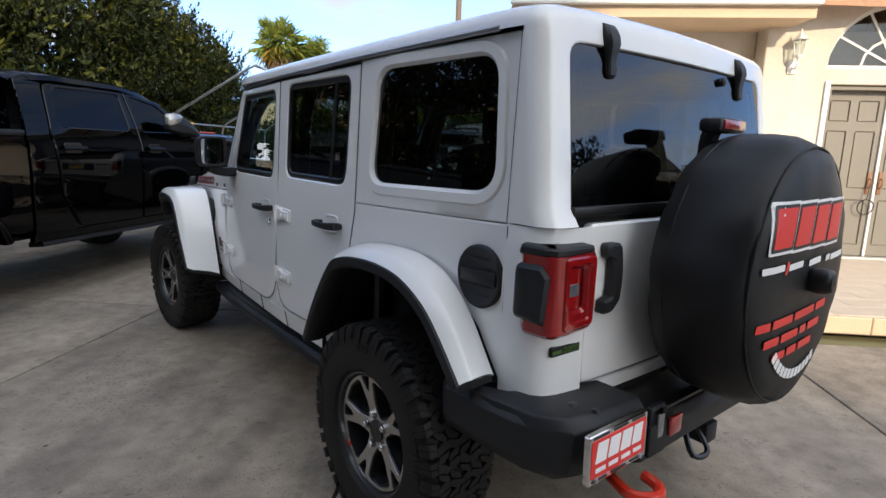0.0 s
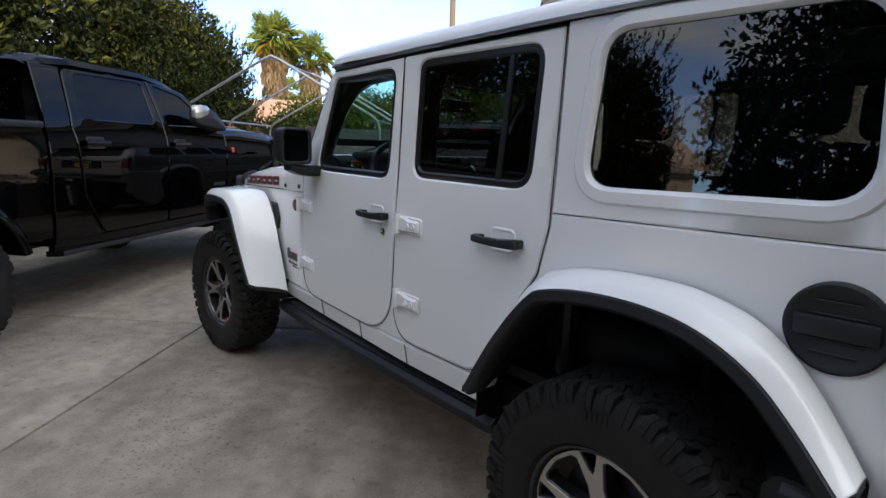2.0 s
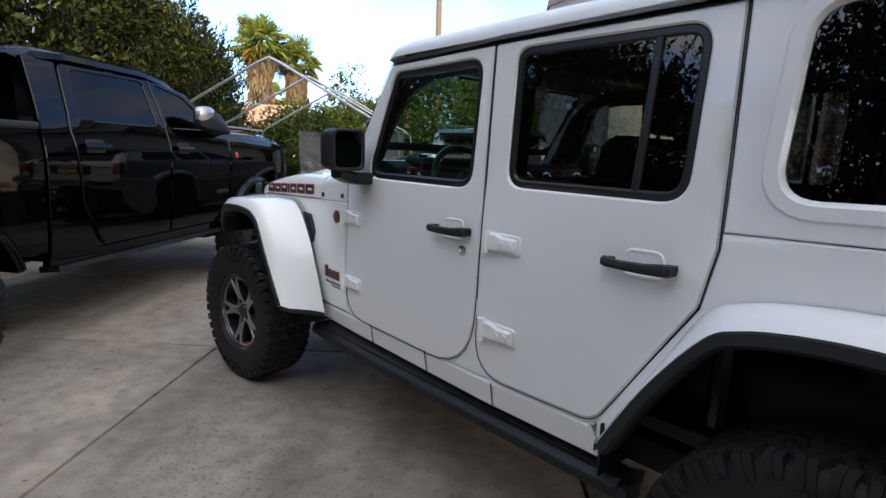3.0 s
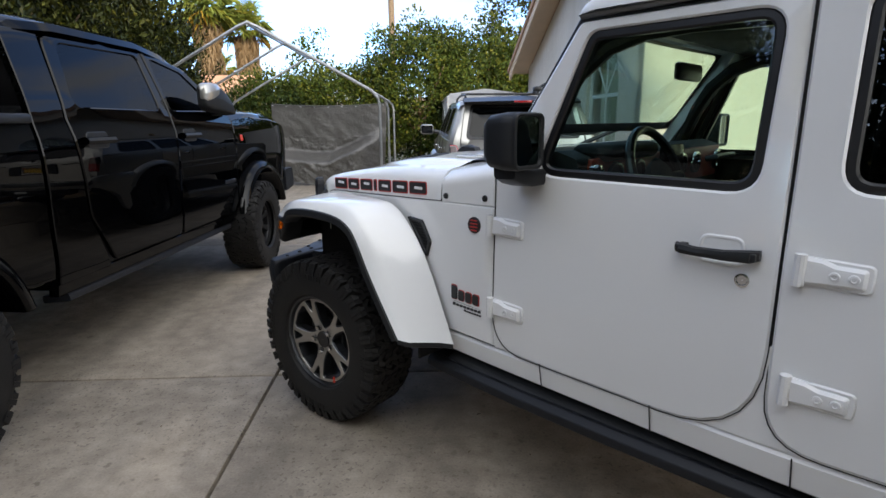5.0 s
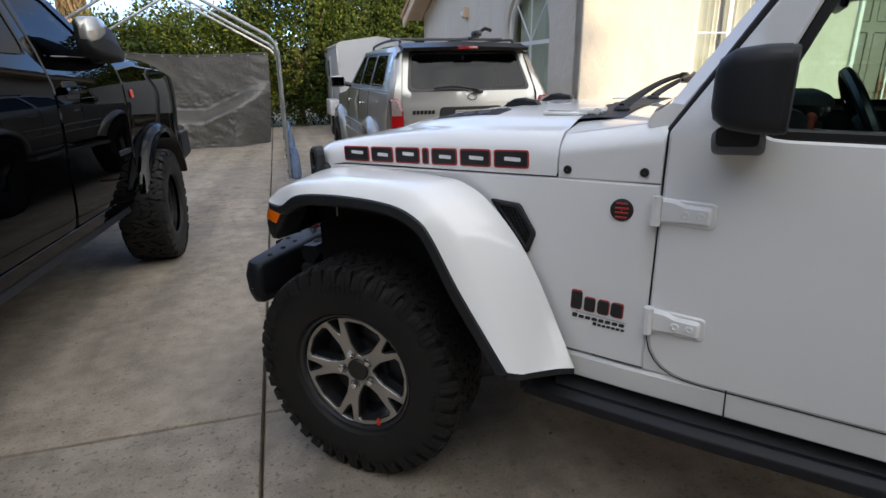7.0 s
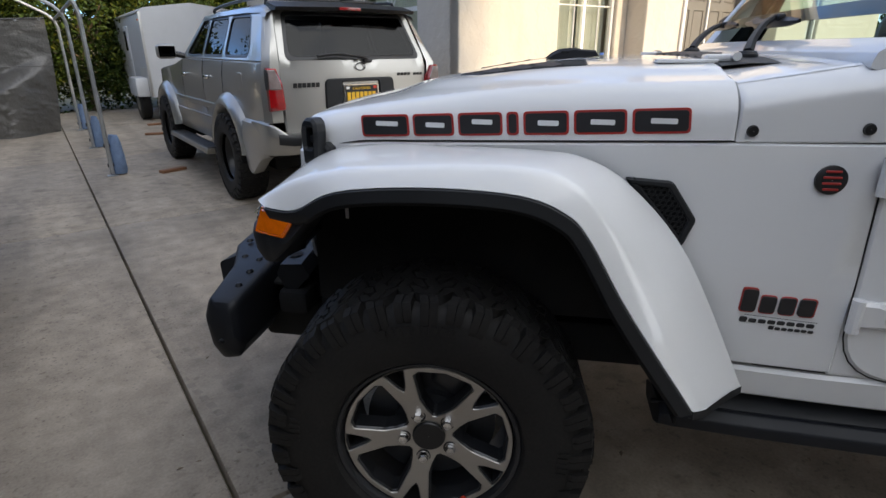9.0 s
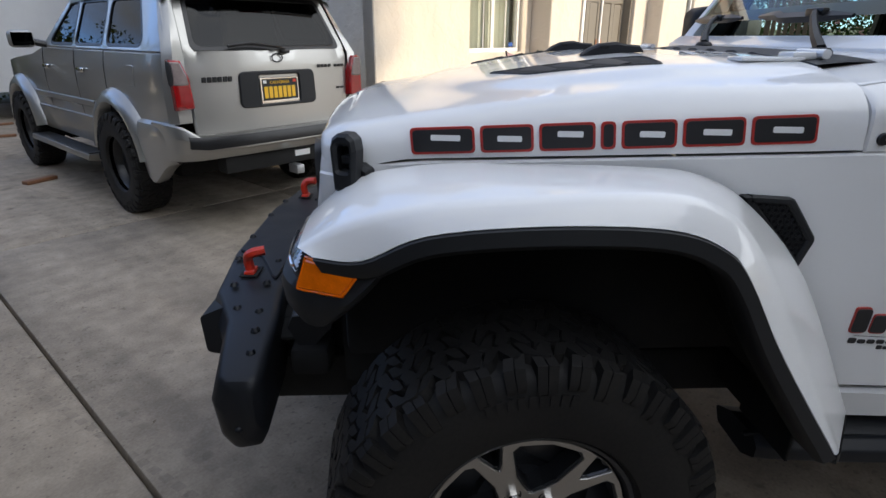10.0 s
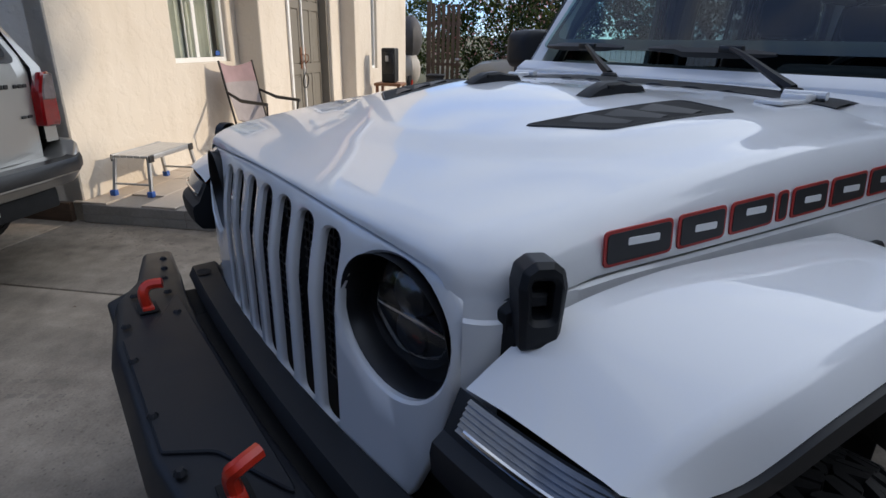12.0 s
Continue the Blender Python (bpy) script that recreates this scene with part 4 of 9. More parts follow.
# ---- plants ----
def leaf_mesh(name, spots, mat, size, seed, droop=0.0):
    """Many small leaves round spots of (centre, radius, count): a folded diamond each."""
    rng = np.random.default_rng(seed)
    pts, faces = [], []
    for (c, r, n) in spots:
        dirs = rng.normal(size=(n, 3))
        dirs /= np.linalg.norm(dirs, axis=1)[:, None]
        pos = np.array(c) + dirs * (r * rng.uniform(0.45, 1.0, n) ** 0.6)[:, None] * (1, 1, 0.85)
        ax = dirs + rng.normal(scale=0.55, size=(n, 3)) + (0, 0, 0.35 - droop)
        ax /= np.linalg.norm(ax, axis=1)[:, None]
        sd = np.cross(ax, rng.normal(size=(n, 3)))
        sd /= np.linalg.norm(sd, axis=1)[:, None] + 1e-9
        up = np.cross(sd, ax)
        ln = size * rng.uniform(0.6, 1.3, n)[:, None]
        wd = ln * 0.26
        base = len(pts)
        quad = np.stack([pos, pos + ax * ln * 0.5 + sd * wd + up * wd * 0.4, pos + ax * ln, pos + ax * ln * 0.5 - sd * wd + up * wd * 0.4], 1).reshape(-1, 3)
        pts.extend(quad.tolist())
        faces.extend([(base + 4 * i, base + 4 * i + 1, base + 4 * i + 2, base + 4 * i + 3) for i in range(n)])
    me = bpy.data.meshes.new(name)
    me.from_pydata(pts, [], faces)
    me.materials.append(mat)
    return me


def crown_spots(centre, radii, clumps, per, seed, gap=0.15):
    rng = np.random.default_rng(seed)
    out = []
    for _ in range(clumps):
        d = rng.normal(size=3)
        d /= np.linalg.norm(d)
        k = rng.uniform(0.55, 1.0) ** 0.7 * (1 + rng.uniform(-gap, gap))
        p = np.array(centre) + d * radii * k
        if p[2] < 0.25:
            continue
        out.append((p, rng.uniform(0.22, 0.42) * min(radii) ** 0.5, per))
    return out


def shoot_mesh(name, spots, mat, size, seed):
    """Upright shoots that spring from each spot, with leaves in turning pairs along them."""
    rng = np.random.default_rng(seed)
    pts, faces = [], []
    for (c, r, n) in spots:
        for _ in range(n):
            out = rng.normal(size=3) * (1, 1, 0.5)
            out /= np.linalg.norm(out)
            p0 = np.array(c) + out * r * 0.6
            ax = out * 0.55 + (0, 0, 0.9)
            ax /= np.linalg.norm(ax)
            side = np.cross(ax, (0.3, 0.9, 0.1))
            side /= np.linalg.norm(side)
            other = np.cross(ax, side)
            ln = rng.uniform(0.26, 0.55)
            for k in range(13):
                a = k * 2.4 + rng.uniform(-0.3, 0.3)
                w = side * math.cos(a) + other * math.sin(a)
                d = w * (0.85 - 0.04 * k) + ax * 0.75
                d /= np.linalg.norm(d)
                b = np.cross(d, ax)
                b /= np.linalg.norm(b) + 1e-9
                up = np.cross(b, d)
                lf = size * rng.uniform(0.75, 1.2) * (1 - 0.025 * k)
                q = p0 + ax * ln * k / 12
                base = len(pts)
                pts.extend((q, q + d * lf * 0.5 + b * lf * 0.21 + up * lf * 0.06, q + d * lf, q + d * lf * 0.5 - b * lf * 0.21 + up * lf * 0.06))
                faces.append((base, base + 1, base + 2, base + 3))
    me = bpy.data.meshes.new(name)
    me.from_pydata([tuple(p) for p in pts], [], faces)
    me.materials.append(mat)
    return me


def tree(name, at, height, radii, centre_z, mat, label, leaf=0.12, clumps=120, per=60, seed=1, trunk=0.12, lean=0.0):
    d = thing(name, label, name.replace("_", " "), HOUSE @ Matrix.Translation((at[0], at[1], -0.05)))
    rng = random.Random(seed)
    top = centre_z
    wood = tube(smooth_line([(0, 0, 0), (0.08 * rng.uniform(-1, 1), 0.1 * rng.uniform(-1, 1), top * 0.35), (lean, 0.1, top * 0.7), (lean, 0, top)], 4), [trunk * (1.15 - 0.8 * i / 12) for i in range(13)], 8)
    for i in range(9):
        a, z0 = rng.uniform(0, 6.28), top * rng.uniform(0.25, 0.85)
        r = rng.uniform(0.55, 0.85)
        p1 = Vector((math.cos(a) * radii[0] * r, math.sin(a) * radii[1] * r, z0 + rng.uniform(0.3, 0.8) * radii[2]))
        p0 = Vector((lean * z0 / top, 0, z0))
        tube(smooth_line([p0, p0.lerp(p1, 0.45) + Vector((0, 0, -0.12)), p1], 4), [trunk * 0.45 * (1 - 0.09 * k) for k in range(9)], 6, wood)
    part("trunk", wood, BARK, d)
    cr = new("crown", leaf_mesh("crown", crown_spots((lean, 0, centre_z), radii, clumps, per, seed), mat, leaf, seed))
    cr.parent = d
    return d


# hedge trees along the far side of the plot and across its end
for k, (x, y, h, rx, cz, seed) in enumerate(((-10.0, -7.2, 4.4, 2.0, 2.4, 2), (-9.8, -3.5, 5.6, 2.2, 3.0, 3), (-9.6, -0.2, 6.2, 2.2, 3.2, 4), (-9.7, 3.0, 6.0, 2.1, 3.1, 5), (-9.5, 5.8, 5.0, 1.9, 2.7, 6), (-10.0, 8.4, 4.2, 1.9, 2.3, 7))):
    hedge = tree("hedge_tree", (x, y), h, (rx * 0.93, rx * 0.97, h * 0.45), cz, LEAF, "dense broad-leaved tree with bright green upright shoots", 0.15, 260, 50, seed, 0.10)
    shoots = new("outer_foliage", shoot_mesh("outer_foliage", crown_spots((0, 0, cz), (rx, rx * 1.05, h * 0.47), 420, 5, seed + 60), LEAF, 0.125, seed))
    shoots.parent = hedge
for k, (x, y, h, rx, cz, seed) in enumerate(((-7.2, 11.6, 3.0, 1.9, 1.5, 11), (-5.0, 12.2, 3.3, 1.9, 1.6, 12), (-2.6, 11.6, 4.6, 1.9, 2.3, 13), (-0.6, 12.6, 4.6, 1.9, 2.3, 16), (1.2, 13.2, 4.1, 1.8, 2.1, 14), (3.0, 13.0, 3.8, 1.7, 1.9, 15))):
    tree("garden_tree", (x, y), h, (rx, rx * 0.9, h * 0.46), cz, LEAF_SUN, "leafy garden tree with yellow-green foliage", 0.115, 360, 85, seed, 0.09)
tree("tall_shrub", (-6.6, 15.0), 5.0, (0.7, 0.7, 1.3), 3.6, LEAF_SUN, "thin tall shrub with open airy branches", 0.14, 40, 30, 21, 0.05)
tree("tall_shrub", (1.6, 16.0), 6.0, (1.9, 1.9, 1.6), 5.2, LEAF, "tall open tree with airy foliage", 0.16, 70, 50, 22, 0.12)
# unseen large trees, added behind the camera to shade the drive and fill the windows' reflections
for k, (x, y, h, rx, cz, seed) in enumerate(((-3.2, -14.5, 8.6, 3.4, 4.6, 31), (2.3, -15.5, 13.5, 3.0, 8.0, 32), (4.0, -19.5, 14.5, 2.8, 8.8, 39), (-12.5, -14.5, 7.0, 3.0, 3.8, 34), (-7.6, -18.0, 8.5, 3.6, 4.4, 35), (1.2, -19.5, 8.5, 3.4, 4.4, 36), (-0.6, -12.2, 7.4, 2.3, 4.2, 37), (-5.8, -12.6, 7.0, 2.6, 4.0, 38))):
    tree("street_tree", (x, y), h, (rx, rx, h * 0.44), cz, LEAF_DARK, "large dark-leaved tree with spreading branches, added out of view for shade", 0.24, 1100 if h > 13 else 260, 60, seed, 0.22)


# flowering bush past the end of the house
bush = tree("oleander_bush", (15.4, -2.7), 3.2, (1.1, 2.3, 1.5), 1.75, LEAF_SUN, "broad flowering bush with pink blossoms", 0.13, 170, 60, 51, 0.06)
bl = new("blossom", leaf_mesh("blossom", crown_spots((0, 0, 1.75), (1.2, 2.45, 1.6), 260, 5, 52), BLOSSOM, 0.09, 52))
bl.parent = bush
tagged(bl, "scattered pink blossoms")
tree("oleander_bush", (19.0, 1.5), 3.4, (1.5, 2.0, 1.6), 1.9, LEAF_SUN, "broad green bush by the side gate", 0.14, 120, 50, 53, 0.06)


def side_gate():
    d = thing("side_gate", "weathered dark brown slatted timber gate standing open", "gate", HOUSE @ pose(11.0, -0.95, 0, 0, 0, -84))
    for k in range(6):
        part("slat", box((0.085, 0.03, 2.3), (0.05 + 0.125 * k, 0.012 * (k % 2), 1.2), 0.006), BROWNWOOD, d)
    for z in (0.35, 0.92, 1.9):
        part("rail", box((0.80, 0.045, 0.08), (0.36, 0.035, z), 0.006), BROWNWOOD, d)
    part("post", box((0.11, 0.11, 2.4), (-0.07, 0.02, 1.2), 0.008), BROWNWOOD, d)
    part("latch", box((0.10, 0.02, 0.05), (0.66, -0.012, 1.05), 0.008), GALV, d)


def covered_bike():
    d = thing("covered_motorcycle", "parked motorcycle under a dark and pale grey cloth cover", "motorcycle", HOUSE @ pose(11.6, -0.28, 0, 0, 0, 8))
    def shell(cx, cz, rx, ry, rz, seed, z0):
        rings = []
        for j in range(9):
            a = -1.2 + 2.75 * j / 8
            rings.append([Vector((cx + rx * math.cos(a) * math.cos(q) * (1 + 0.16 * noise.noise(Vector((3 * math.cos(q), 3 * math.sin(q), seed + j * 0.3)))), ry * math.cos(a) * math.sin(q), max(z0, cz + rz * math.sin(a) + 0.06 * noise.noise(Vector((2 * math.cos(q), 2 * math.sin(q), seed)))))) for q in [2 * math.pi * i / 20 for i in range(20)]])
        return loft(rings)
    part("upper_cover", shell(0, 1.55, 0.55, 0.32, 0.55, 3, 0.95), GREYCOVER, d, "dark grey cloth cover")
    part("lower_cover", shell(-0.12, 0.75, 0.42, 0.28, 0.42, 8, 0.32), surface("pale_cover_cloth", (0.42, 0.40, 0.37), 0.8, vary=0.12, scale=6, grain=60, bump=0.3, depth=0.01), d, "pale grey cloth cover")
    for x in (-0.45, 0.6):
        part("tyre", turned([(0.20, 0.05), (0.29, 0.05), (0.31, 0.0), (0.29, -0.05), (0.20, -0.05)], Matrix.Translation((x, 0, 0.31)) @ pose(0, 0, 0, 90, 0, 0), 24), RUBBER, d)
    part("fork", tube([(-0.45, -0.06, 0.31), (-0.30, -0.06, 1.0)], 0.025, 8), RED, d, "red fork leg")


def crate():
    d = thing("storage_crate", "dark flat plastic storage box on the paving", "storage box", HOUSE @ pose(9.95, -1.25, 0, 0, 0, 5))
    part("body", box((0.55, 0.40, 0.66), (0, 0, 0.33), 0.02), TRIM, d)
    part("lid", box((0.60, 0.45, 0.06), (0, 0, 0.69), 0.02), PLASTIC, d)
    part("board", box((0.70, 0.20, 0.03), (0.10, 0.34, 0.30), 0.004), PLANK, d)


def beige_car():
    d = thing("parked_car", "beige saloon car parked past the house", "car", HOUSE @ pose(14.2, -1.62, 0, 0, 0, 182))
    prof = [(0.0, 0.45, 0.72), (0.05, 0.72, 0.80), (0.35, 0.90, 0.86), (1.15, 1.02, 0.88), (1.35, 1.05, 0.88)]
    rows = []
    for y, z, w in prof:
        rows.append([Vector((-w, y, 0.35)), Vector((-w - 0.02, y, z * 0.75)), Vector((-w + 0.05, y, z - 0.04)), Vector((-0.4, y, z + 0.01)), Vector((0.4, y, z + 0.01)), Vector((w - 0.05, y, z - 0.04)), Vector((w + 0.02, y, z * 0.75)), Vector((w, y, 0.35))])
    part("hood", loft(rows, False, False), BEIGE, d)
    body = [[Vector((s * 0.90, y, z)) for y, z in rounded([(1.3, 0.30), (1.3, 1.04), (4.5, 1.02), (4.6, 0.40)], 0.06, 4)] for s in (-1, 1)]
    part("body", loft(body), BEIGE, d)
    cab = [[Vector((s * w, y, z)) for y, z in ys] for s, w, ys in ((-1, 0.82, ((1.45, 1.03), (2.05, 1.46), (3.3, 1.48), (4.1, 1.03))), (1, 0.82, ((1.45, 1.03), (2.05, 1.46), (3.3, 1.48), (4.1, 1.03))))]
    part("cabin", loft(cab), GLASS_TRUCK, d, "dark glazed cabin")
    part("roof", box((1.50, 1.5, 0.05), (0, 2.7, 1.48), 0.02), BEIGE, d)
    for s in (-1, 1):
        part("pillar", tube([(s * 0.83, 1.42, 1.02), (s * 0.76, 2.08, 1.48)], 0.035, 6), BEIGE, d)
        part("wing_mirror", box((0.20, 0.10, 0.15), (s * 1.0, 1.7, 1.10), 0.04, 3), BEIGE, d)
        part("headlamp", box((0.36, 0.05, 0.14), (s * 0.60, 0.06, 0.66), 0.03), CLEARLENS, d)
        for y in (0.85, 3.65):
            part("wheel", turned([(0.0, 0.09), (0.20, 0.10), (0.30, 0.09), (0.32, 0.06), (0.32, -0.06), (0.30, -0.09)], Matrix.Translation((s * 0.82, y, 0.32)) @ pose(0, 0, 0, 0, s * 90, 0), 24), RUBBER, d)


def garden_fence():
    d = tagged(thing("garden_fence", "white painted board fence beyond the street", "fence", HOUSE @ pose(27.0, -9.0, 0, 0, 0, 92)), "white painted board fence beyond the drive", "fence", "", "structure")
    for k in range(60):
        part("board", box((0.24, 0.03, 1.75 + 0.04 * (k % 2)), (-8 + 0.26 * k, 0, 0.9), 0.005), WHITEVINYL, d)
    part("rail", box((15.8, 0.05, 0.10), (-0.2, 0.045, 1.35), 0.004), WHITEVINYL, d)


side_gate()
covered_bike()
crate()
beige_car()
garden_fence()


for k, (x, y, seed) in enumerate(((31.0, -5.0, 61), (32.0, -11.0, 62), (31.0, -17.5, 63), (30.0, -24.0, 64))):
    tree("park_tree", (x, y), 7.5, (3.3, 3.4, 3.4), 3.7, LEAF_DARK, "dense dark green tree behind the white fence", 0.26, 200, 50, seed, 0.2)


def fan_palm(at, height, crown, label, fronds=46, seed=5):
    d = thing("fan_palm", label, "palm tree", HOUSE @ Matrix.Translation((at[0], at[1], 0)))
    rng = random.Random(seed)
    part("trunk", tube([(0, 0, -0.2), (0.1, 0, height * 0.5), (0, 0, height)], [0.30, 0.24, 0.22], 10), BARK, d)
    for name, mat, lo, hi, n in (("crown", PALMLEAF, -0.35, 1.5, fronds), ("lower_fronds", YELLOWLEAF, -0.6, -0.1, fronds // 9)):
        pts, faces = [], []
        for i in range(n):
            az, el = rng.uniform(0, 6.283), rng.uniform(lo, hi)
            fwd = Vector((math.cos(az) * math.cos(el), math.sin(az) * math.cos(el), math.sin(el)))
            sd = Vector((-math.sin(az), math.cos(az), 0))
            sd = (sd + sd.cross(fwd) * rng.uniform(-0.7, 0.7)).normalized()
            up = sd.cross(fwd)
            base = Vector((0, 0, height - 0.1 + 0.3 * rng.random()))
            hub = base + fwd * crown * rng.uniform(0.28, 0.55)
            pts += [base - sd * 0.03, base + sd * 0.03, hub + sd * 0.02, hub - sd * 0.02]
            faces.append(tuple(range(len(pts) - 4, len(pts))))
            for j in range(17):
                q = radians(-105 + 210 * j / 16)
                ln = crown * 0.46 * (0.70 + 0.30 * math.cos(q)) * rng.uniform(0.85, 1.15)
                v = (fwd * math.cos(q) + sd * math.sin(q) + up * rng.uniform(-0.15, 0.15)).normalized()
                w = v.cross(up).normalized() * crown * 0.020
                k = len(pts)
                pts += [hub - w * 0.3, hub + w * 0.3, hub + v * ln * 0.6 + w, hub + v * ln - Vector((0, 0, ln * rng.uniform(0.05, 0.45))), hub + v * ln * 0.6 - w]
                faces.append((k, k + 1, k + 2, k + 3, k + 4))
        me = bpy.data.meshes.new(name)
        me.from_pydata([tuple(p) for p in pts], [], faces)
        me.materials.append(mat)
        ob = new(name, me)
        ob.parent = d
    # hanging dead fronds: a shaggy sleeve of narrow strips
    pts, faces = [], []
    for i in range(fronds * 14):
        az, top = rng.uniform(0, 6.283), height - 0.2 - 2.4 * rng.random() ** 1.3
        r0, r1 = 0.25 + 0.45 * rng.random(), 0.45 + 0.55 * rng.random()
        ln, wd = rng.uniform(0.6, 1.5), rng.uniform(0.02, 0.05)
        out, sd = Vector((math.cos(az), math.sin(az), 0)), Vector((-math.sin(az), math.cos(az), 0))
        p0 = out * r0 * crown / 2.6 + Vector((0, 0, top))
        p1 = out * r1 * crown / 2.6 + Vector((0, 0, top - ln * 0.5))
        p2 = out * (r1 - 0.08) * crown / 2.6 + sd * rng.uniform(-0.2, 0.2) + Vector((0, 0, top - ln))
        k = len(pts)
        pts += [p0 - sd * wd, p0 + sd * wd, p1 + sd * wd, p2, p1 - sd * wd]
        faces.append((k, k + 1, k + 2, k + 3, k + 4))
    me = bpy.data.meshes.new("dry_skirt")
    me.from_pydata([tuple(p) for p in pts], [], faces)
    me.materials.append(DRYLEAF)
    new("dry_skirt", me).parent = d
    return d


fan_palm((-14.4, 26.5), 7.45, 2.3, "fan palm with a shaggy skirt of dry fronds", 64, 5)
fan_palm((-13.1, 29.4), 6.9, 2.1, "lower fan palm beside a taller one", 52, 6)
fan_palm((-26.0, 62.0), 7.5, 2.6, "distant fan palm above the trees", 40, 8)
tallpalm = thing("tall_palm", "tall slender palm trunk far behind the plot", "palm tree", HOUSE @ Matrix.Translation((-5.3, 50.0, 0)))
part("trunk", tube([(0, 0, -1), (0.2, 0, 8), (0.1, 0, 22)], [0.36, 0.30, 0.26], 10), BARK, tallpalm)


# ---- neighbours ----
def neighbour(name, x, y, turn, w, dep, wall_h, rise, label):
    d = thing(name, label, "house", HOUSE @ pose(x, y, 0, 0, 0, turn))
    part("wall", box((w, dep, wall_h + 0.3), (0, 0, wall_h / 2 - 0.15)), STUCCO, d)
    ov = 0.5
    a, b = w / 2 + ov, dep / 2 + ov
    z0, z1 = wall_h, wall_h + rise
    for s in (-1, 1):
        bm = bmesh.new()
        q = [Vector((-a, s * b, z0)), Vector((a, s * b, z0)), Vector((a, 0, z1)), Vector((-a, 0, z1))]
        bm.faces.new([bm.verts.new(p) for p in q])
        bm.faces.new([bm.verts.new(p - Vector((0, 0, 0.15))) for p in q][::-1])
        bmesh.ops.bridge_loops(bm, edges=bm.edges[:])
        part("roof", bm, ROOFTILE, d)
    for s in (-1, 1):
        bm = bmesh.new()
        bm.faces.new([bm.verts.new(p) for p in (Vector((s * w / 2, -dep / 2, z0)), Vector((s * w / 2, dep / 2, z0)), Vector((s * w / 2, 0, z1 - 0.2)))])
        part("gable", bm, STUCCO, d)
    for i in range(3):
        for s in (-1, 1):
            part("window", box((1.1, 0.06, 1.0), (-w / 3 + i * w / 3, s * (dep / 2 + 0.01), 1.5), 0.02), GLASS_TRUCK, d)


neighbour("neighbour_house", -15.5, 22.0, 0, 9, 7, 2.2, 1.5, "neighbouring house with a terracotta tiled roof")
# unseen house, added behind the camera to help block the low sun
neighbour("neighbour_house", -2.0, -27.0, 8, 16, 9, 3.0, 2.0, "unseen house with a low gabled roof, added across the street as a sun blocker")
neighbour("neighbour_house", -21.0, -6.0, 80, 13, 9, 3.0, 2.0, "house next door behind the hedge with a gabled roof")
hill = bmesh.new()
rows = []
for j in range(7):
    row = []
    for i in range(41):
        x = -70 + 120 * i / 40
        row.append(Vector((x, 34 + 5 * j, -0.2 + 4.6 * math.sin(min(1, j / 5) * 1.57) * (0.8 + 0.25 * noise.noise(Vector((x * 0.08, j * 0.4, 0)))))))
    rows.append(row)
loft(rows, False, False, hill)
on_house("backdrop_hill", hill, EARTH, "bare brown hillside behind the gardens", "hill")


# ---- white off-road car ----
JEEP = thing("offroad_car", "white four-door off-road car with hardtop and covered spare wheel", "car")


def half_width(y, z):
    w = interp(z, [(0.50, 0.775), (0.62, 0.795), (0.85, 0.803), (1.10, 0.796), (1.24, 0.786), (1.30, 0.778), (1.80, 0.748)])
    if z > 1.15:
        t = min(1, (z - 1.15) / 0.15)
        front_k = 0.055 * (1 - t) + 0.045 * t
    else:
        front_k = 0.055
    if y > 1.05:
        w -= front_k * min(1, (y - 1.05) / 1.0)
    if y > 2.05:
        w -= smooth_interp(y, [(2.05, 0), (2.43, 0.035), (3.25, 0.145), (3.50, 0.18)])
    if y < 0:
        w -= 0.022 * min(1, -y / 0.6)
    return w


def flank(s, off=0.0):
    return lambda u, v, d: Vector((s * (half_width(u, v) - d + off), u, v))


FDOOR = rounded([(2.036, 0.602, 0.15), (2.036, 1.30, 0.03), (1.725, 1.772, 0.03), (1.100, 1.778, 0.01), (1.088, 0.602, 0.28)], 0, 7)
FHOLE = rounded([(1.875, 1.292, 0.07), (1.690, 1.742, 0.05), (1.150, 1.745, 0.07), (1.165, 1.288, 0.08)], 0, 6)
RDOOR = rounded([(1.080, 0.620, 0.14), (1.092, 1.778, 0.01), (0.298, 1.786, 0.01), (0.286, 1.20, 0.0), (0.315, 1.045, 0.05), (0.582, 0.628, 0.10)], 0, 6)
RHOLE = rounded([(0.992, 1.306, 0.07), (0.992, 1.756, 0.05), (0.368, 1.752, 0.07), (0.380, 1.300, 0.08)], 0, 6)
QUARTER = [(0.280, 1.238), (0.280, 1.197), (0.309, 1.043), (0.571, 0.637), (0.575, 0.55), (0.50, 0.60), (0.40, 0.84), (0.27, 1.03), (0.1, 1.08), (-0.15, 1.08), (-0.35, 1.02), (-0.47, 0.92), (-0.57, 0.77), (-0.582, 0.765), (-0.582, 1.252)]
TOPSIDE = [(0.278, 1.2412), (0.288, 1.796), (-0.5678, 1.796), (-0.5682, 1.2552)]
QHOLE = rounded([(0.175, 1.330, 0.08), (0.150, 1.748, 0.08), (-0.462, 1.742, 0.09), (-0.492, 1.340, 0.09)], 0, 7)
COWLSIDE = [(2.042, 1.1595), (2.34, 1.1525), (3.2, 1.1175), (3.315, 1.107), (3.315, 0.985), (3.0, 1.0), (2.62, 0.98), (2.47, 0.85), (2.36, 0.61), (2.04, 0.61)]
COWLTOP = rounded([(2.042, 1.163, 0), (2.334, 1.152, 0.005), (2.334, 1.279, 0.004), (2.10, 1.319, 0.004), (2.042, 1.329, 0)], 0, 4)
ROCKER = [(2.385, 0.505), (2.33, 0.596), (2.04, 0.596), (0.60, 0.613), (0.555, 0.505)]

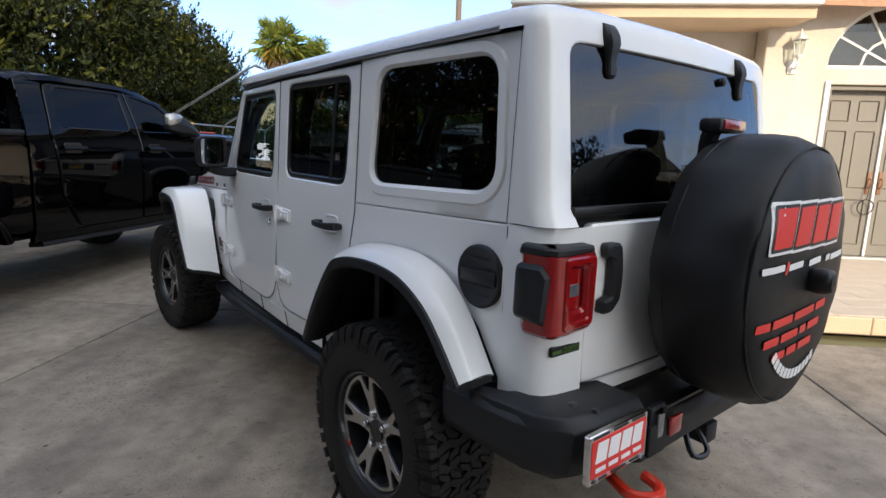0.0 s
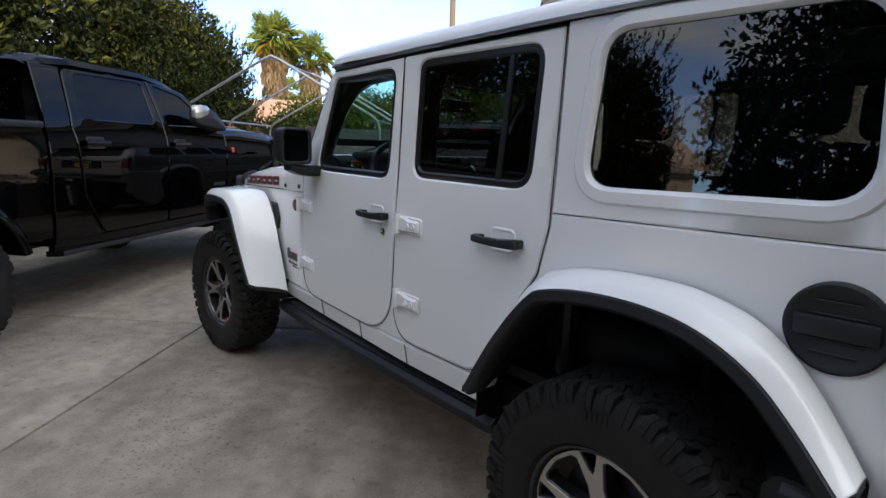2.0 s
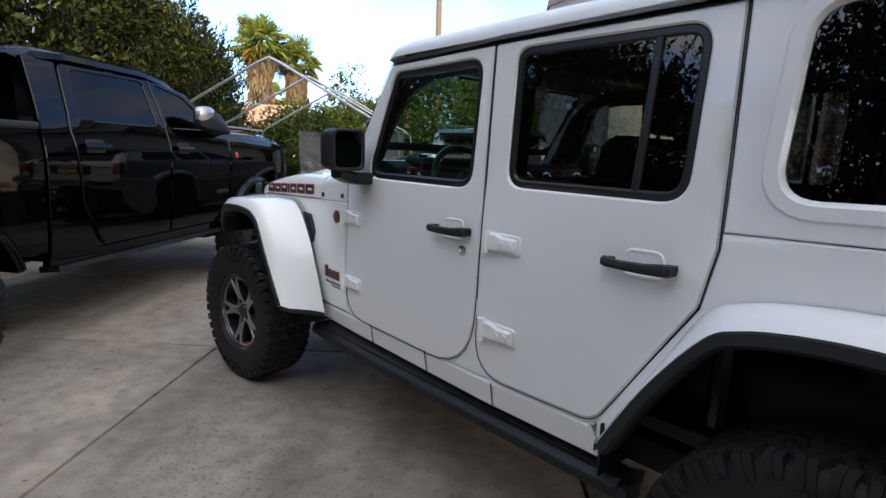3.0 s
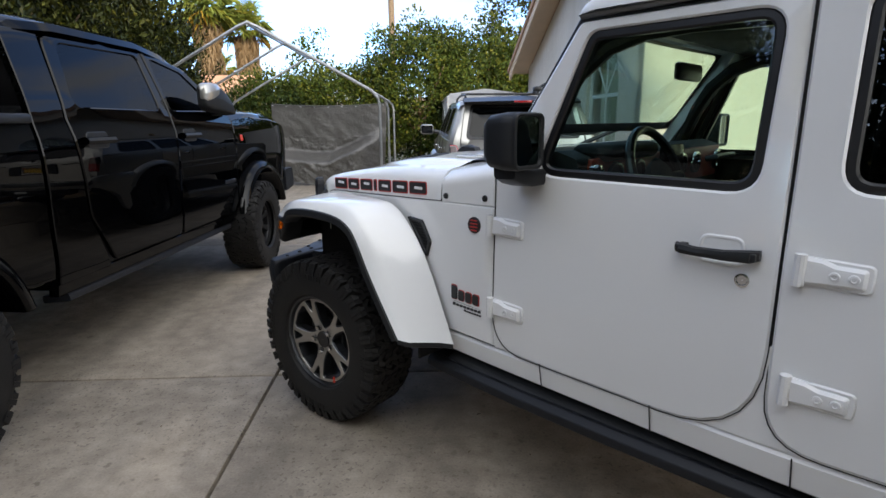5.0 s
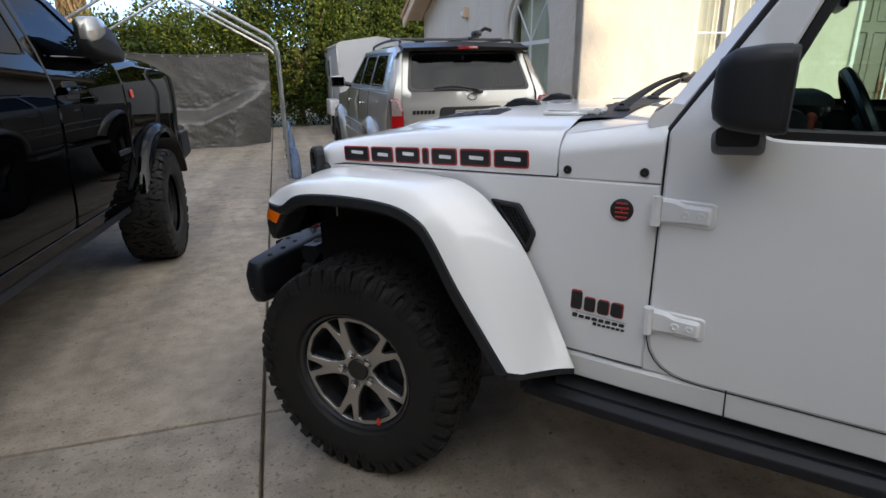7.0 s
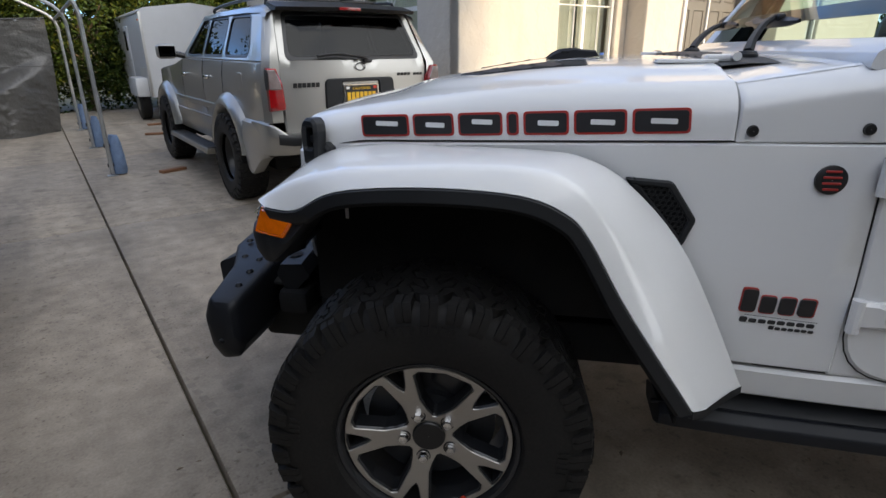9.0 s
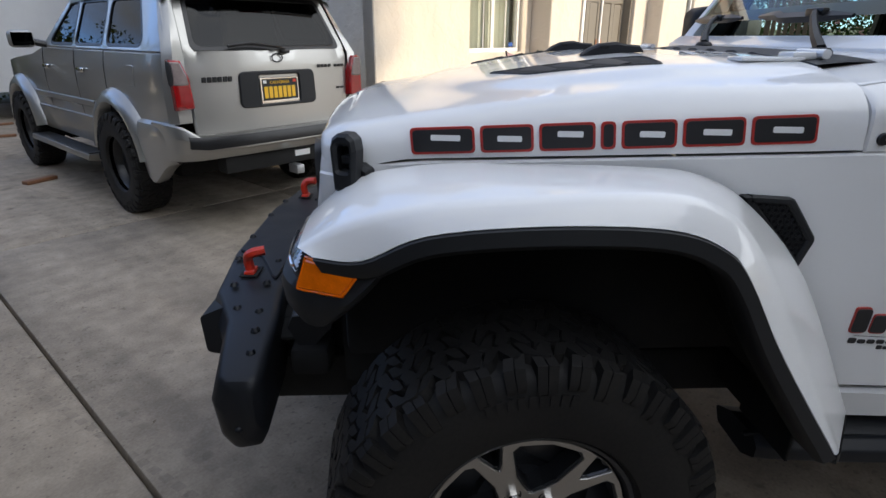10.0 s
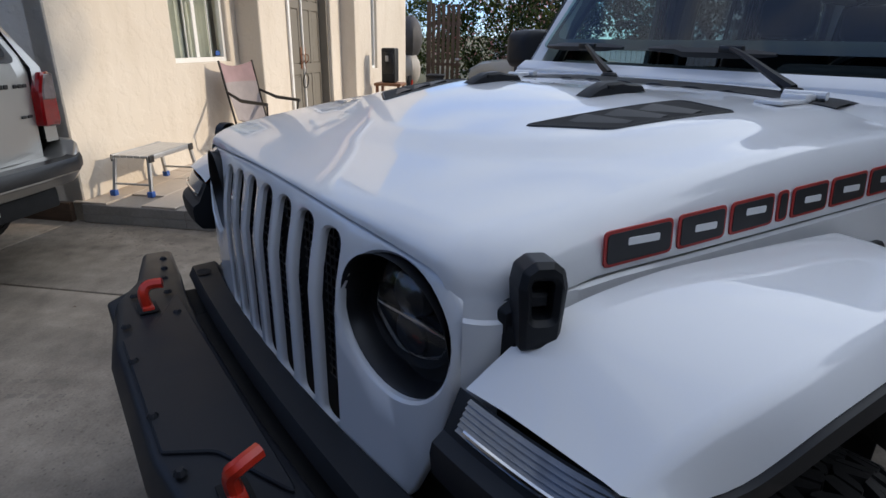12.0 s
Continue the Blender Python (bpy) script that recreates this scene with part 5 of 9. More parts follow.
for s in (-1, 1):
    F = flank(s)
    fd = part("front_door", sheet(F, FDOOR, [FHOLE], 0.07, 0.03, 0.006), WHITE, JEEP)
    part("window_trim", sheet(flank(s, -0.006), inset(ccw(FHOLE), -0.002), [inset(ccw(FHOLE), 0.026)], 0.1, 0.03, 0.006), TRIM, fd, "black rubber surround")
    part("window_glass", sheet(flank(s, -0.014), inset(ccw(FHOLE), 0.018), (), 0.2, 0.004, 0.0), GLASS_CLEAR, fd)
    rd = part("rear_door", sheet(F, RDOOR, [RHOLE], 0.07, 0.03, 0.006), WHITE, JEEP)
    part("window_trim", sheet(flank(s, -0.006), inset(ccw(RHOLE), -0.002), [inset(ccw(RHOLE), 0.026)], 0.1, 0.03, 0.006), TRIM, rd, "black rubber surround")
    part("window_glass", sheet(flank(s, -0.014), inset(ccw(RHOLE), 0.018), (), 0.2, 0.004, 0.0), GLASS_DARK, rd)
    part("window_post", sheet(flank(s, -0.008), [(0.545, 1.31), (0.520, 1.745), (0.498, 1.745), (0.520, 1.31)], (), 0.2, 0.012, 0.003), TRIM, rd)
    part("quarter_panel", sheet(F, QUARTER, (), 0.06, 0.03, 0.005), WHITE, JEEP)
    part("hardtop_side", sheet(flank(s, 0.002), TOPSIDE, [QHOLE], 0.07, 0.020, 0.004), WHITE, JEEP)
    part("window_moulding", sheet(flank(s, 0.009), inset(ccw(QHOLE), -0.050), [inset(ccw(QHOLE), -0.002)], 0.07, 0.010, 0.009), WHITE, JEEP)
    part("quarter_glass", sheet(flank(s, -0.008), inset(ccw(QHOLE), -0.012), (), 0.2, 0.004, 0.0), GLASS_DARK, JEEP)
    part("cowl_side", sheet(F, COWLSIDE, (), 0.06, 0.03, 0.005), WHITE, JEEP)
    part("cowl_panel", sheet(lambda u, v, d: Vector((s * (half_width(u, min(v, 1.20)) - 0.058 * max(0, (v - 1.220 - 0.17 * (2.334 - u)) / 0.056) ** 2 - d), u, v)), COWLTOP, (), 0.014, 0.04, 0.004), WHITE, JEEP)
    part("rocker", sheet(flank(s, -0.004), ROCKER, (), 0.1, 0.04, 0.010), WHITE, JEEP)
    for yy in (1.81, 1.39, 1.0):
        part("rocker_seam", tube([(s * (half_width(yy, 0.51) + 0.001), yy, 0.508), (s * (half_width(yy, 0.60) + 0.001), yy + 0.004, 0.606)], 0.0022, 5), DARK, JEEP)
    # jambs behind the door gaps, coloured black to put shade into the gaps
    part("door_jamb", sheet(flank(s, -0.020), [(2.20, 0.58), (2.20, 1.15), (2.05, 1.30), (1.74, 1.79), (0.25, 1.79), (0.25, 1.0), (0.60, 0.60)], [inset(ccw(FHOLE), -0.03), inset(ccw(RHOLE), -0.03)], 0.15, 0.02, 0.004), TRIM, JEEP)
    part("door_sill", sheet(flank(s, -0.010), [(2.04, 0.60), (2.04, 0.66), (0.55, 0.675), (0.585, 0.612)], (), 0.1, 0.01, 0.002), WHITE, JEEP)
    for leaf, edge in ((fd, FDOOR), (rd, RDOOR)):
        gap = [tuple(flank(s, -0.0015)(u, v, 0)) for u, v in inset(ccw(edge), -0.0028)]
        part("door_gap", tube(gap + gap[:1], 0.0018, 5), DARK, leaf)
    # body sill that shows at the rounded lower door corners
    for patch in ([(2.040, 0.607), (2.040, 0.80), (1.84, 0.607)], [(1.36, 0.610), (1.085, 0.90), (1.083, 0.90), (0.90, 0.618)], [(0.72, 0.628), (0.50, 0.80), (0.42, 0.80), (0.58, 0.628)]):
        part("door_sill", sheet(flank(s, -0.006), patch, (), 0.08, 0.01, 0.002), WHITE, JEEP)
    # drip rail over the doors
    part("drip_rail", tube([(s * 0.700, 1.735, 1.792), (s * 0.752, 1.05, 1.800), (s * 0.760, 0.30, 1.806), (s * 0.752, -0.48, 1.806)], 0.009, 6), GALV if s < 0 else WHITE, JEEP, "grey drip rail")


# flares: stations of (y, z) along the arch for the joint with the body, the ridge, the paint edge
def flare(s, inner, inner_x, ridge, line, hub_y, name, narrow=()):
    n = 5
    dx = [narrow[k] if k < len(narrow) else 0 for k in range(len(inner))]
    I = smooth_line([(x, y, z) for x, (y, z) in zip(inner_x, inner)], n)
    R = smooth_line([(0.887 - e, y, z + 0.003) for e, (y, z) in zip(dx, ridge)], n)
    R0 = smooth_line([((xi * 0.4 + (0.887 - e) * 0.6), (yi * 0.4 + yr * 0.6), (zi * 0.4 + zr * 0.6) + 0.006) for e, xi, (yi, zi), (yr, zr) in zip(dx, inner_x, inner, ridge)], n)
    Lp = smooth_line([(0.922 - e, y, z) for e, (y, z) in zip(dx, line)], n)
    def toward(p, d, x):
        v = Vector((0, hub_y - p.y, 0.41 - p.z)).normalized()
        return Vector((x, p.y + v.y * d, p.z + v.z * d))
    def mir(p):
        return Vector((s * p.x, p.y, p.z))
    top, blk, lin = [], [], []
    for i, r0, r, l in zip(I, R0, R, Lp):
        mid = r.lerp(l, 0.55) + Vector((0.003, 0, 0.001))
        top.append([mir(p) for p in (i, i.lerp(r0, 0.5) + Vector((0, 0, 0.003)), r0, r0.lerp(r, 0.80) + Vector((0, 0, 0.001)), r, r.lerp(l, 0.22) + Vector((0.002, 0, 0.001)), mid, l, toward(l, 0.004, l.x - 0.004))])
        blk.append([mir(p) for p in (toward(l, 0.001, l.x - 0.007), toward(l, 0.004, l.x + 0.008), toward(l, 0.030, l.x + 0.012), toward(l, 0.040, l.x + 0.003), toward(l, 0.042, l.x - 0.062), toward(l, 0.02, l.x - 0.12))])
        lin.append([mir(p) for p in (toward(l, 0.030, l.x - 0.02), toward(l, 0.005, 0.72), toward(l, 0.0, 0.45))])
    f = part("fender_flare", loft(top, False, False), WHITE, JEEP, "white painted flare", 50)
    part("flare_edge", loft(blk, False, False), PLASTIC, f, "black plastic edge", 50)
    part("wheel_liner", loft(lin, False, False), DARK, JEEP)
    bm = bmesh.new()
    bm.faces.new([bm.verts.new(r[2]) for r in lin])
    part("splash_panel", box((0.19, 0.008, 0.17), (s * 0.712, 2.392 if name == "front" else 0.546, 0.555), 0.002, 1), DARK, JEEP)
    part("inner_arch", bm, DARK, JEEP)
    for end in (0, -1):
        bm = bmesh.new()
        bm.faces.new([bm.verts.new(p) for p in top[end]])
        bm.faces.new([bm.verts.new(p) for p in (top[end][0], top[end][-1], blk[end][3], blk[end][5])])
        part("flare_end", bm, WHITE, f)
        if name == "front" and end == -1 or name == "rear":
            foot = [[p + Vector((s * 0.004, 0, 0.004)), p + Vector((s * 0.006, 0, -0.016)), p + Vector((-s * 0.012, 0, -0.024))] for p in top[end]]
            part("flare_foot", loft(foot, False, False), PLASTIC, f, "black plastic edge", 50)
    return f


F_IN = [(3.452, 1.000), (3.34, 1.085), (3.17, 1.118), (2.97, 1.122), (2.76, 1.122), (2.65, 1.108), (2.54, 1.045), (2.40, 0.885), (2.235, 0.560)]
F_IX = [0.575, 0.600, 0.625, 0.655, 0.690, 0.700, 0.715, 0.735, 0.750]
F_RI = [(3.438, 1.000), (3.34, 1.052), (3.20, 1.092), (3.00, 1.112), (2.80, 1.115), (2.70, 1.090), (2.622, 1.022), (2.520, 0.858), (2.355, 0.573)]
F_LI = [(3.405, 0.997), (3.315, 1.000), (3.20, 1.056), (3.00, 1.078), (2.80, 1.070), (2.70, 1.035), (2.645, 0.978), (2.552, 0.822), (2.392, 0.590)]
R_IN = [(0.525, 0.62), (0.42, 0.81), (0.30, 1.03), (0.20, 1.085), (0.06, 1.108), (-0.10, 1.114), (-0.22, 1.102), (-0.34, 1.06), (-0.45, 0.965), (-0.565, 0.80)]
R_RI = [(0.510, 0.63), (0.40, 0.825), (0.275, 1.015), (0.18, 1.070), (0.04, 1.096), (-0.11, 1.102), (-0.24, 1.086), (-0.37, 1.03), (-0.47, 0.940), (-0.568, 0.80)]
R_LI = [(0.495, 0.64), (0.38, 0.838), (0.25, 1.005), (0.17, 1.048), (0.03, 1.070), (-0.12, 1.070), (-0.25, 1.046), (-0.37, 0.985), (-0.46, 0.900), (-0.552, 0.79)]
for s in (-1, 1):
    flare(s, F_IN, F_IX, F_RI, F_LI, 3.008, "front", (0.082, 0.054, 0.022, 0.002))
    flare(s, R_IN, [0.80] * 10, R_RI, R_LI, 0.0, "rear")


# ---- hood ----
def hood_half(y):
    return half_width(y, 1.14)


def hood_z(x, y):
    w = hood_half(y)
    k = min(1, abs(x) / w)
    mid = 1.316 - 0.004 * (y - 2.3) - 0.175 * max(0, y - 2.65) ** 1.25
    rim = 1.272 - 0.045 * (y - 2.3) - 0.10 * max(0, y - 2.75) ** 1.7
    z = rim + (mid - rim) * (1 - k ** 3.0)
    # raised middle field with a soft step
    edge = smooth_interp(y, [(2.3, 0.555), (2.6, 0.530), (2.9, 0.475), (3.1, 0.415), (3.4, 0.340)])
    t = max(0, min(1, (edge + 0.045 - abs(x)) / 0.09))
    fade = max(0, min(1, (3.285 - 0.16 * (x / 0.40) ** 2 - y) / 0.13))
    fade = fade * fade * (3 - 2 * fade)
    return z + 0.012 * fade * t * t * (3 - 2 * t)


def hood_low(y):
    return interp(y, [(2.3, 1.160), (3.2, 1.124), (3.42, 1.106), (3.5, 1.10)])


# plan outline of the hood: straight sides, round front corners, a bowed front edge along the grille
side = [(hood_half(2.338 + 0.06 * i), 2.338 + 0.06 * i, hood_low(2.338 + 0.06 * i)) for i in range(16)]
nose_line = smooth_line([(0.590, 3.285, 1.113), (0.584, 3.325, 1.104), (0.574, 3.365, 1.094), (0.560, 3.397, 1.087), (0.541, 3.420, 1.086), (0.522, 3.433, 1.105), (0.500, 3.439, 1.130), (0.475, 3.443, 1.138), (0.407, 3.447, 1.144), (0.341, 3.453, 1.150), (0.270, 3.458, 1.155), (0.150, 3.463, 1.163), (0.0, 3.466, 1.168)], 4)
half = side + [tuple(p) for p in nose_line]
rear_edge = [(-hood_half(2.338) + 2 * hood_half(2.338) * i / 24, 2.338, None) for i in range(2, 23)]
outline = [(x, y, z) for x, y, z in half] + [(-x, y, z) for x, y, z in half[-2::-1]] + rear_edge
plan = [(x, y) for x, y, z in outline]
rings = []
for dist, rise in ((0.0, 0.0), (0.0012, 0.22), (0.003, 0.42), (0.007, 0.58), (0.014, 0.72), (0.024, 0.84), (0.038, 0.94), (0.058, 1.0)):
    ring = []
    for (x, y), (ox, oy, oz) in zip(inset(plan, dist), outline):
        if oz is None or oy < 2.339:
            y = 2.338 + dist * 0.02
        top = hood_z(x, y)
        ring.append(Vector((x, y, top if oz is None else oz + (top - oz) * rise)))
    rings.append(ring)
hood_bm = loft(rings, True, False)
inner = [(p.x, p.y) for p in rings[-1]]
from mathutils.geometry import delaunay_2d_cdt
pts = list(inner)
for i in range(1, 84):
    for j in range(1, 68):
        q = (-0.74 + 1.48 * i / 84, 2.338 + 1.13 * j / 68)
        if inside(q, inner) and edge_far(q, [inner], 0.012):
            pts.append(q)
v2, _, tris, _, _, _ = delaunay_2d_cdt([Vector(q) for q in pts], [(i, (i + 1) % len(inner)) for i in range(len(inner))], [], 1, 1e-6)
vs = [hood_bm.verts.new((v.x, v.y, hood_z(v.x, v.y))) for v in v2]
for f in tris:
    hood_bm.faces.new([vs[i] for i in f])
bmesh.ops.remove_doubles(hood_bm, verts=hood_bm.verts[:], dist=0.0006)
bmesh.ops.recalc_face_normals(hood_bm, faces=hood_bm.faces[:])
hood = part("hood", hood_bm, WHITE, JEEP, "", 50)
part("radiator_support", box((1.10, 0.10, 0.50), (0, 3.36, 0.78)), DARK, JEEP)
part("engine_bay", box((1.2, 1.15, 0.45), (0, 2.82, 0.86), 0.02), DARK, JEEP)
top_cowl = []
for y in (2.334, 2.28, 2.22, 2.16, 2.10, 2.05):
    xe, ze = half_width(y, 1.20) - 0.055, 1.276 + 0.17 * (2.334 - y)
    top_cowl.append([Vector((xe * i / 12, y, ze + (1.320 + 0.08 * (2.334 - y) - ze) * (1 - abs(i / 12) ** 3))) for i in range(-12, 13)])
part("cowl_top", loft(top_cowl, False, False), WHITE, JEEP)


def on_hood(off=0.0):
    return lambda u, v, d: Vector((u, v, hood_z(u, v) + off - d))


for s in (-1, 1):
    VENT = rounded([(s * 0.248, 3.030, 0.012), (s * 0.392, 2.945, 0.05), (s * 0.470, 2.645, 0.014), (s * 0.350, 2.640, 0.03)], 0, 4)
    HOLEV = inset(ccw(VENT), 0.007)
    hv = part("hood_vent", sheet(on_hood(0.0035), VENT, [HOLEV], 0.04, 0.012, 0.003), PLASTIC, hood, "black louvred hood vent")
    part("vent_floor", sheet(on_hood(0.0010), HOLEV, (), 0.04, 0.003, 0.0), DARK, hv)
    for k, (y, x0, x1) in enumerate(((2.745, 0.345, 0.430), (2.825, 0.322, 0.408), (2.905, 0.300, 0.388))):
        rows = []
        for e in range(5):
            x = s * (x0 + (x1 - x0) * e / 4)
            rows.append([Vector((x, y + dy - 0.03 * e / 4, hood_z(x, y + dy) + dz)) for dy, dz in ((0.044, 0.0018), (0.010, 0.0060), (-0.006, 0.0066), (-0.012, 0.0018))])
        part("louvre", loft(rows, True, True), PLASTIC, hv)
    # windscreen rest bumpers on the hood
    x, lean = s * 0.201 + 0.005, 0.20
    prof = [(0.080, 0.0), (0.058, 0.016), (0.030, 0.026), (-0.010, 0.027), (-0.028, 0.021), (-0.070, 0.017), (-0.080, 0.0)]
    bm = loft([[Vector((x + e * 0.021 + v * lean, 2.675 + v, hood_z(x, 2.675 + v) + 0.002 + w * k)) for v, w in prof] for e, k in ((-1, 0.75), (-0.7, 1.0), (0.7, 1.0), (1, 0.75))])
    hr = part("hood_bumper", bm, PLASTIC, hood, "black hood rest")
    part("bumper_slot", box((0.046, 0.034, 0.010), (x + 0.004, 2.692, hood_z(x, 2.692) + 0.018), 0.003), DARK, hr)
    # hood hinge and washer
    xh = s * 0.45
    zz = hood_z(xh, 2.36)
    hb = box((0.060, 0.15, 0.010), (xh, 2.40, zz + 0.003), 0.004)
    box((0.055, 0.08, 0.018), (xh, 2.315, zz + 0.010), 0.006, 2, None, hb)
    tube([(xh - 0.045, 2.29, zz + 0.014), (xh + 0.045, 2.29, zz + 0.014)], 0.011, 10, hb)
    part("hood_hinge", hb, WHITE, JEEP)
    # side latch: a hinged loop over a footed base
    lt = thing("hood_latch", "", "")
    lt.parent = JEEP
    LM = Matrix(((s * -0.42, 0, s * 0.907, s * 0.575), (0.907, 0, 0.42, 3.352), (0, 1, 0, 1.05), (0, 0, 0, 1)))
    def on_latch(off):
        return lambda u, v, d: LM @ Vector((u, v, off - d))
    part("latch_base", sheet(on_latch(0.022), rounded([(-0.044, -0.012), (0.042, -0.012), (0.044, 0.050), (0.026, 0.062), (-0.026, 0.062), (-0.046, 0.050)], 0.010, 3), (), 0.02, 0.05, 0.008), PLASTIC, lt)
    loop = rounded([(-0.026, 0.006, 0.006), (0.026, 0.006, 0.006), (0.029, 0.055, 0.01), (0.032, 0.095, 0.01), (0.027, 0.118, 0.012), (0.012, 0.129, 0.01), (-0.012, 0.129, 0.01), (-0.027, 0.118, 0.012), (-0.032, 0.095, 0.01), (-0.029, 0.055, 0.01)], 0, 4)
    gap = rounded([(-0.013, 0.050), (0.013, 0.050), (0.015, 0.104), (-0.015, 0.104)], 0.007, 3)
    part("latch_handle", sheet(lambda u, v, d: LM @ Vector((u, v, 0.052 - 0.10 * max(0, v - 0.085) - d)), loop, [gap], 0.02, 0.036, 0.007), PLASTIC, lt)
    part("latch_grip", sheet(on_latch(0.036), rounded([(-0.013, 0.062), (0.013, 0.062), (0.013, 0.082), (-0.013, 0.082)], 0.004, 2), (), 0.02, 0.02, 0.004), PLASTIC, lt)
    part("latch_recess", sheet(on_latch(0.020), rounded([(-0.019, 0.054), (0.019, 0.054), (0.019, 0.108), (-0.019, 0.108)], 0.004, 2), (), 0.05, 0.01, 0.001), DARK, lt)
    for e in (-1, 1):
        part("latch_pin", turned([(0.001, 0.008), (0.010, 0.008), (0.013, 0.004), (0.013, -0.004)], LM @ Matrix.Translation((e * 0.036, 0.022, 0.004)) @ pose(0, 0, 0, 0, e * 90, 0), 12), PLASTIC, lt)

# ---- grille ----
def grille_map(u, v, d):
    y = 3.500 - 0.16 * u * u - 0.26 * max(0, v - 1.00) ** 1.15 - 0.9 * max(0, abs(u) - 0.50) ** 1.6
    return Vector((u, y - d, v))


SLOTS = []
for k in range(-3, 4):
    c = 0.086 * k
    SLOTS.append(rounded([(c - 0.0275, 0.728), (c + 0.0275, 0.728), (c + 0.0275, 1.136 - 0.0015 * k * k), (c - 0.0275, 1.136 - 0.0015 * k * k)], 0.026, 5))
HEADLAMPS = [circle(s * 0.4187, 1.013, 0.115, 40) for s in (-1, 1)]
GRILLE = rounded([(-0.46, 0.690, 0.08), (0.46, 0.690, 0.08), (0.525, 0.86, 0.20), (0.548, 0.98, 0.10), (0.548, 1.085, 0.03), (0.515, 1.128, 0.03), (0.470, 1.136, 0.1), (0.25, 1.153, 0.3), (0, 1.164, 0.3), (-0.25, 1.153, 0.3), (-0.470, 1.136, 0.1), (-0.515, 1.128, 0.03), (-0.548, 1.085, 0.03), (-0.548, 0.98, 0.10), (-0.525, 0.86, 0.20)], 0, 6)
grille = part("grille", sheet(grille_map, GRILLE, SLOTS + HEADLAMPS, 0.05, 0.014, 0.005), WHITE, JEEP, "white seven-slot front grille", 45)
part("grille_backing", box((0.66, 0.03, 0.44), (0, 3.37, 0.93)), DARK, grille)
mesh_bm = bmesh.new()
for k in range(-3, 4):
    c = 0.086 * k
    for j in range(19):
        box((0.056, 0.005, 0.005), (c, 3.425, 0.745 + 0.022 * j), 0, 1, None, mesh_bm)
    for j in range(3):
        box((0.004, 0.005, 0.38), (c - 0.018 + 0.018 * j, 3.425, 0.935), 0, 1, None, mesh_bm)
part("slot_mesh", mesh_bm, TRIM, grille, "black mesh behind the slots")
LENS = glass("lamp_lens", (0.9, 0.92, 0.95))
for s in (-1, 1):
    # white corner beside the lamp, from the grille round to the fender
    strip = smooth_line([(0.548, 3.437), (0.566, 3.418), (0.580, 3.385), (0.590, 3.345), (0.602, 3.28)], 3)
    part("front_corner", loft([[Vector((s * (p[0] - e), p[1] - e, z)) for p in strip] for z, e in ((0.90, 0), (0.972, 0), (1.02, 0), (1.05, 0), (1.080, 0), (1.0845, 0.004), (1.110, 0.007))], False, False), WHITE, JEEP)
    M = Matrix.Translation((s * 0.4187, 3.468, 1.013)) @ pose(0, 0, 0, 0, 0, s * -7.6) @ pose(0, 0, 0, -93, 0, 0)
    hl = part("headlamp", turned([(0.118, -0.006), (0.1145, -0.012), (0.110, -0.035), (0.098, -0.080)], M, 44), TRIM, grille, "round lamp in a deep black ring")
    part("lens", turned([(0.098, -0.080), (0.095, -0.056), (0.080, -0.036), (0.045, -0.024), (0.001, -0.020)], M, 36), LENS, hl)
    part("reflector", turned([(0.097, -0.080), (0.06, -0.10), (0.001, -0.108)], M, 30), GUNMETAL, hl)
    for dz in (-0.036, 0.036):
        part("projector", turned([(0.042, -0.10), (0.042, -0.060), (0.032, -0.048), (0.001, -0.042)], M @ Matrix.Translation((0, dz, 0)), 20), GUNMETAL, hl)
    part("lamp_bar", box((0.185, 0.010, 0.012), (0, 0, -0.050), 0.004), CHROME, hl).matrix_basis = M

    # black flare corner: a lip along the front that wraps round to the side, with its two lamps
    way = [Vector(p) for p in ((0.566, 3.453), (0.62, 3.452), (0.70, 3.446), (0.765, 3.436), (0.808, 3.421), (0.832, 3.396), (0.848, 3.36), (0.860, 3.315), (0.866, 3.275))]
    way = smooth_line([(*p, 0) for p in way], 4)
    def lip(k, off, z):
        t0 = (way[min(k + 1, len(way) - 1)] - way[max(k - 1, 0)]).normalized()
        n = Vector((-t0.y, t0.x, 0)) if -t0.y * 1 + t0.x > 0 else Vector((t0.y, -t0.x, 0))
        q = way[k] + n * off
        return Vector((s * q.x, q.y, z))
    def section(k):
        f = k / (len(way) - 1)
        fw = max(0.0, min(1.0, (0.62 - f) / 0.3))
        reach = 0.012 + 0.034 * fw
        low = 0.846 + 0.13 * max(0, (f - 0.60) / 0.40) ** 1.4
        return [lip(k, 0.0, 0.997), lip(k, 0.004, 0.990), lip(k, reach * 0.55 + 0.002, max(0.940, low + 0.03)), lip(k, reach, max(0.928, low + 0.024)), lip(k, reach + 0.004, max(0.912, low + 0.018)), lip(k, reach, max(low + 0.012, 0.875)), lip(k, reach * 0.6, low + 0.006), lip(k, -0.01, low), lip(k, -0.09, low + 0.02)]
    corner = part("flare_corner", loft([section(k) for k in range(len(way))], False, False), PLASTIC, JEEP, "black plastic flare corner", 28)
    end_bm = bmesh.new()
    end_bm.faces.new([end_bm.verts.new(p) for p in section(0)])
    part("corner_end", end_bm, PLASTIC, corner)
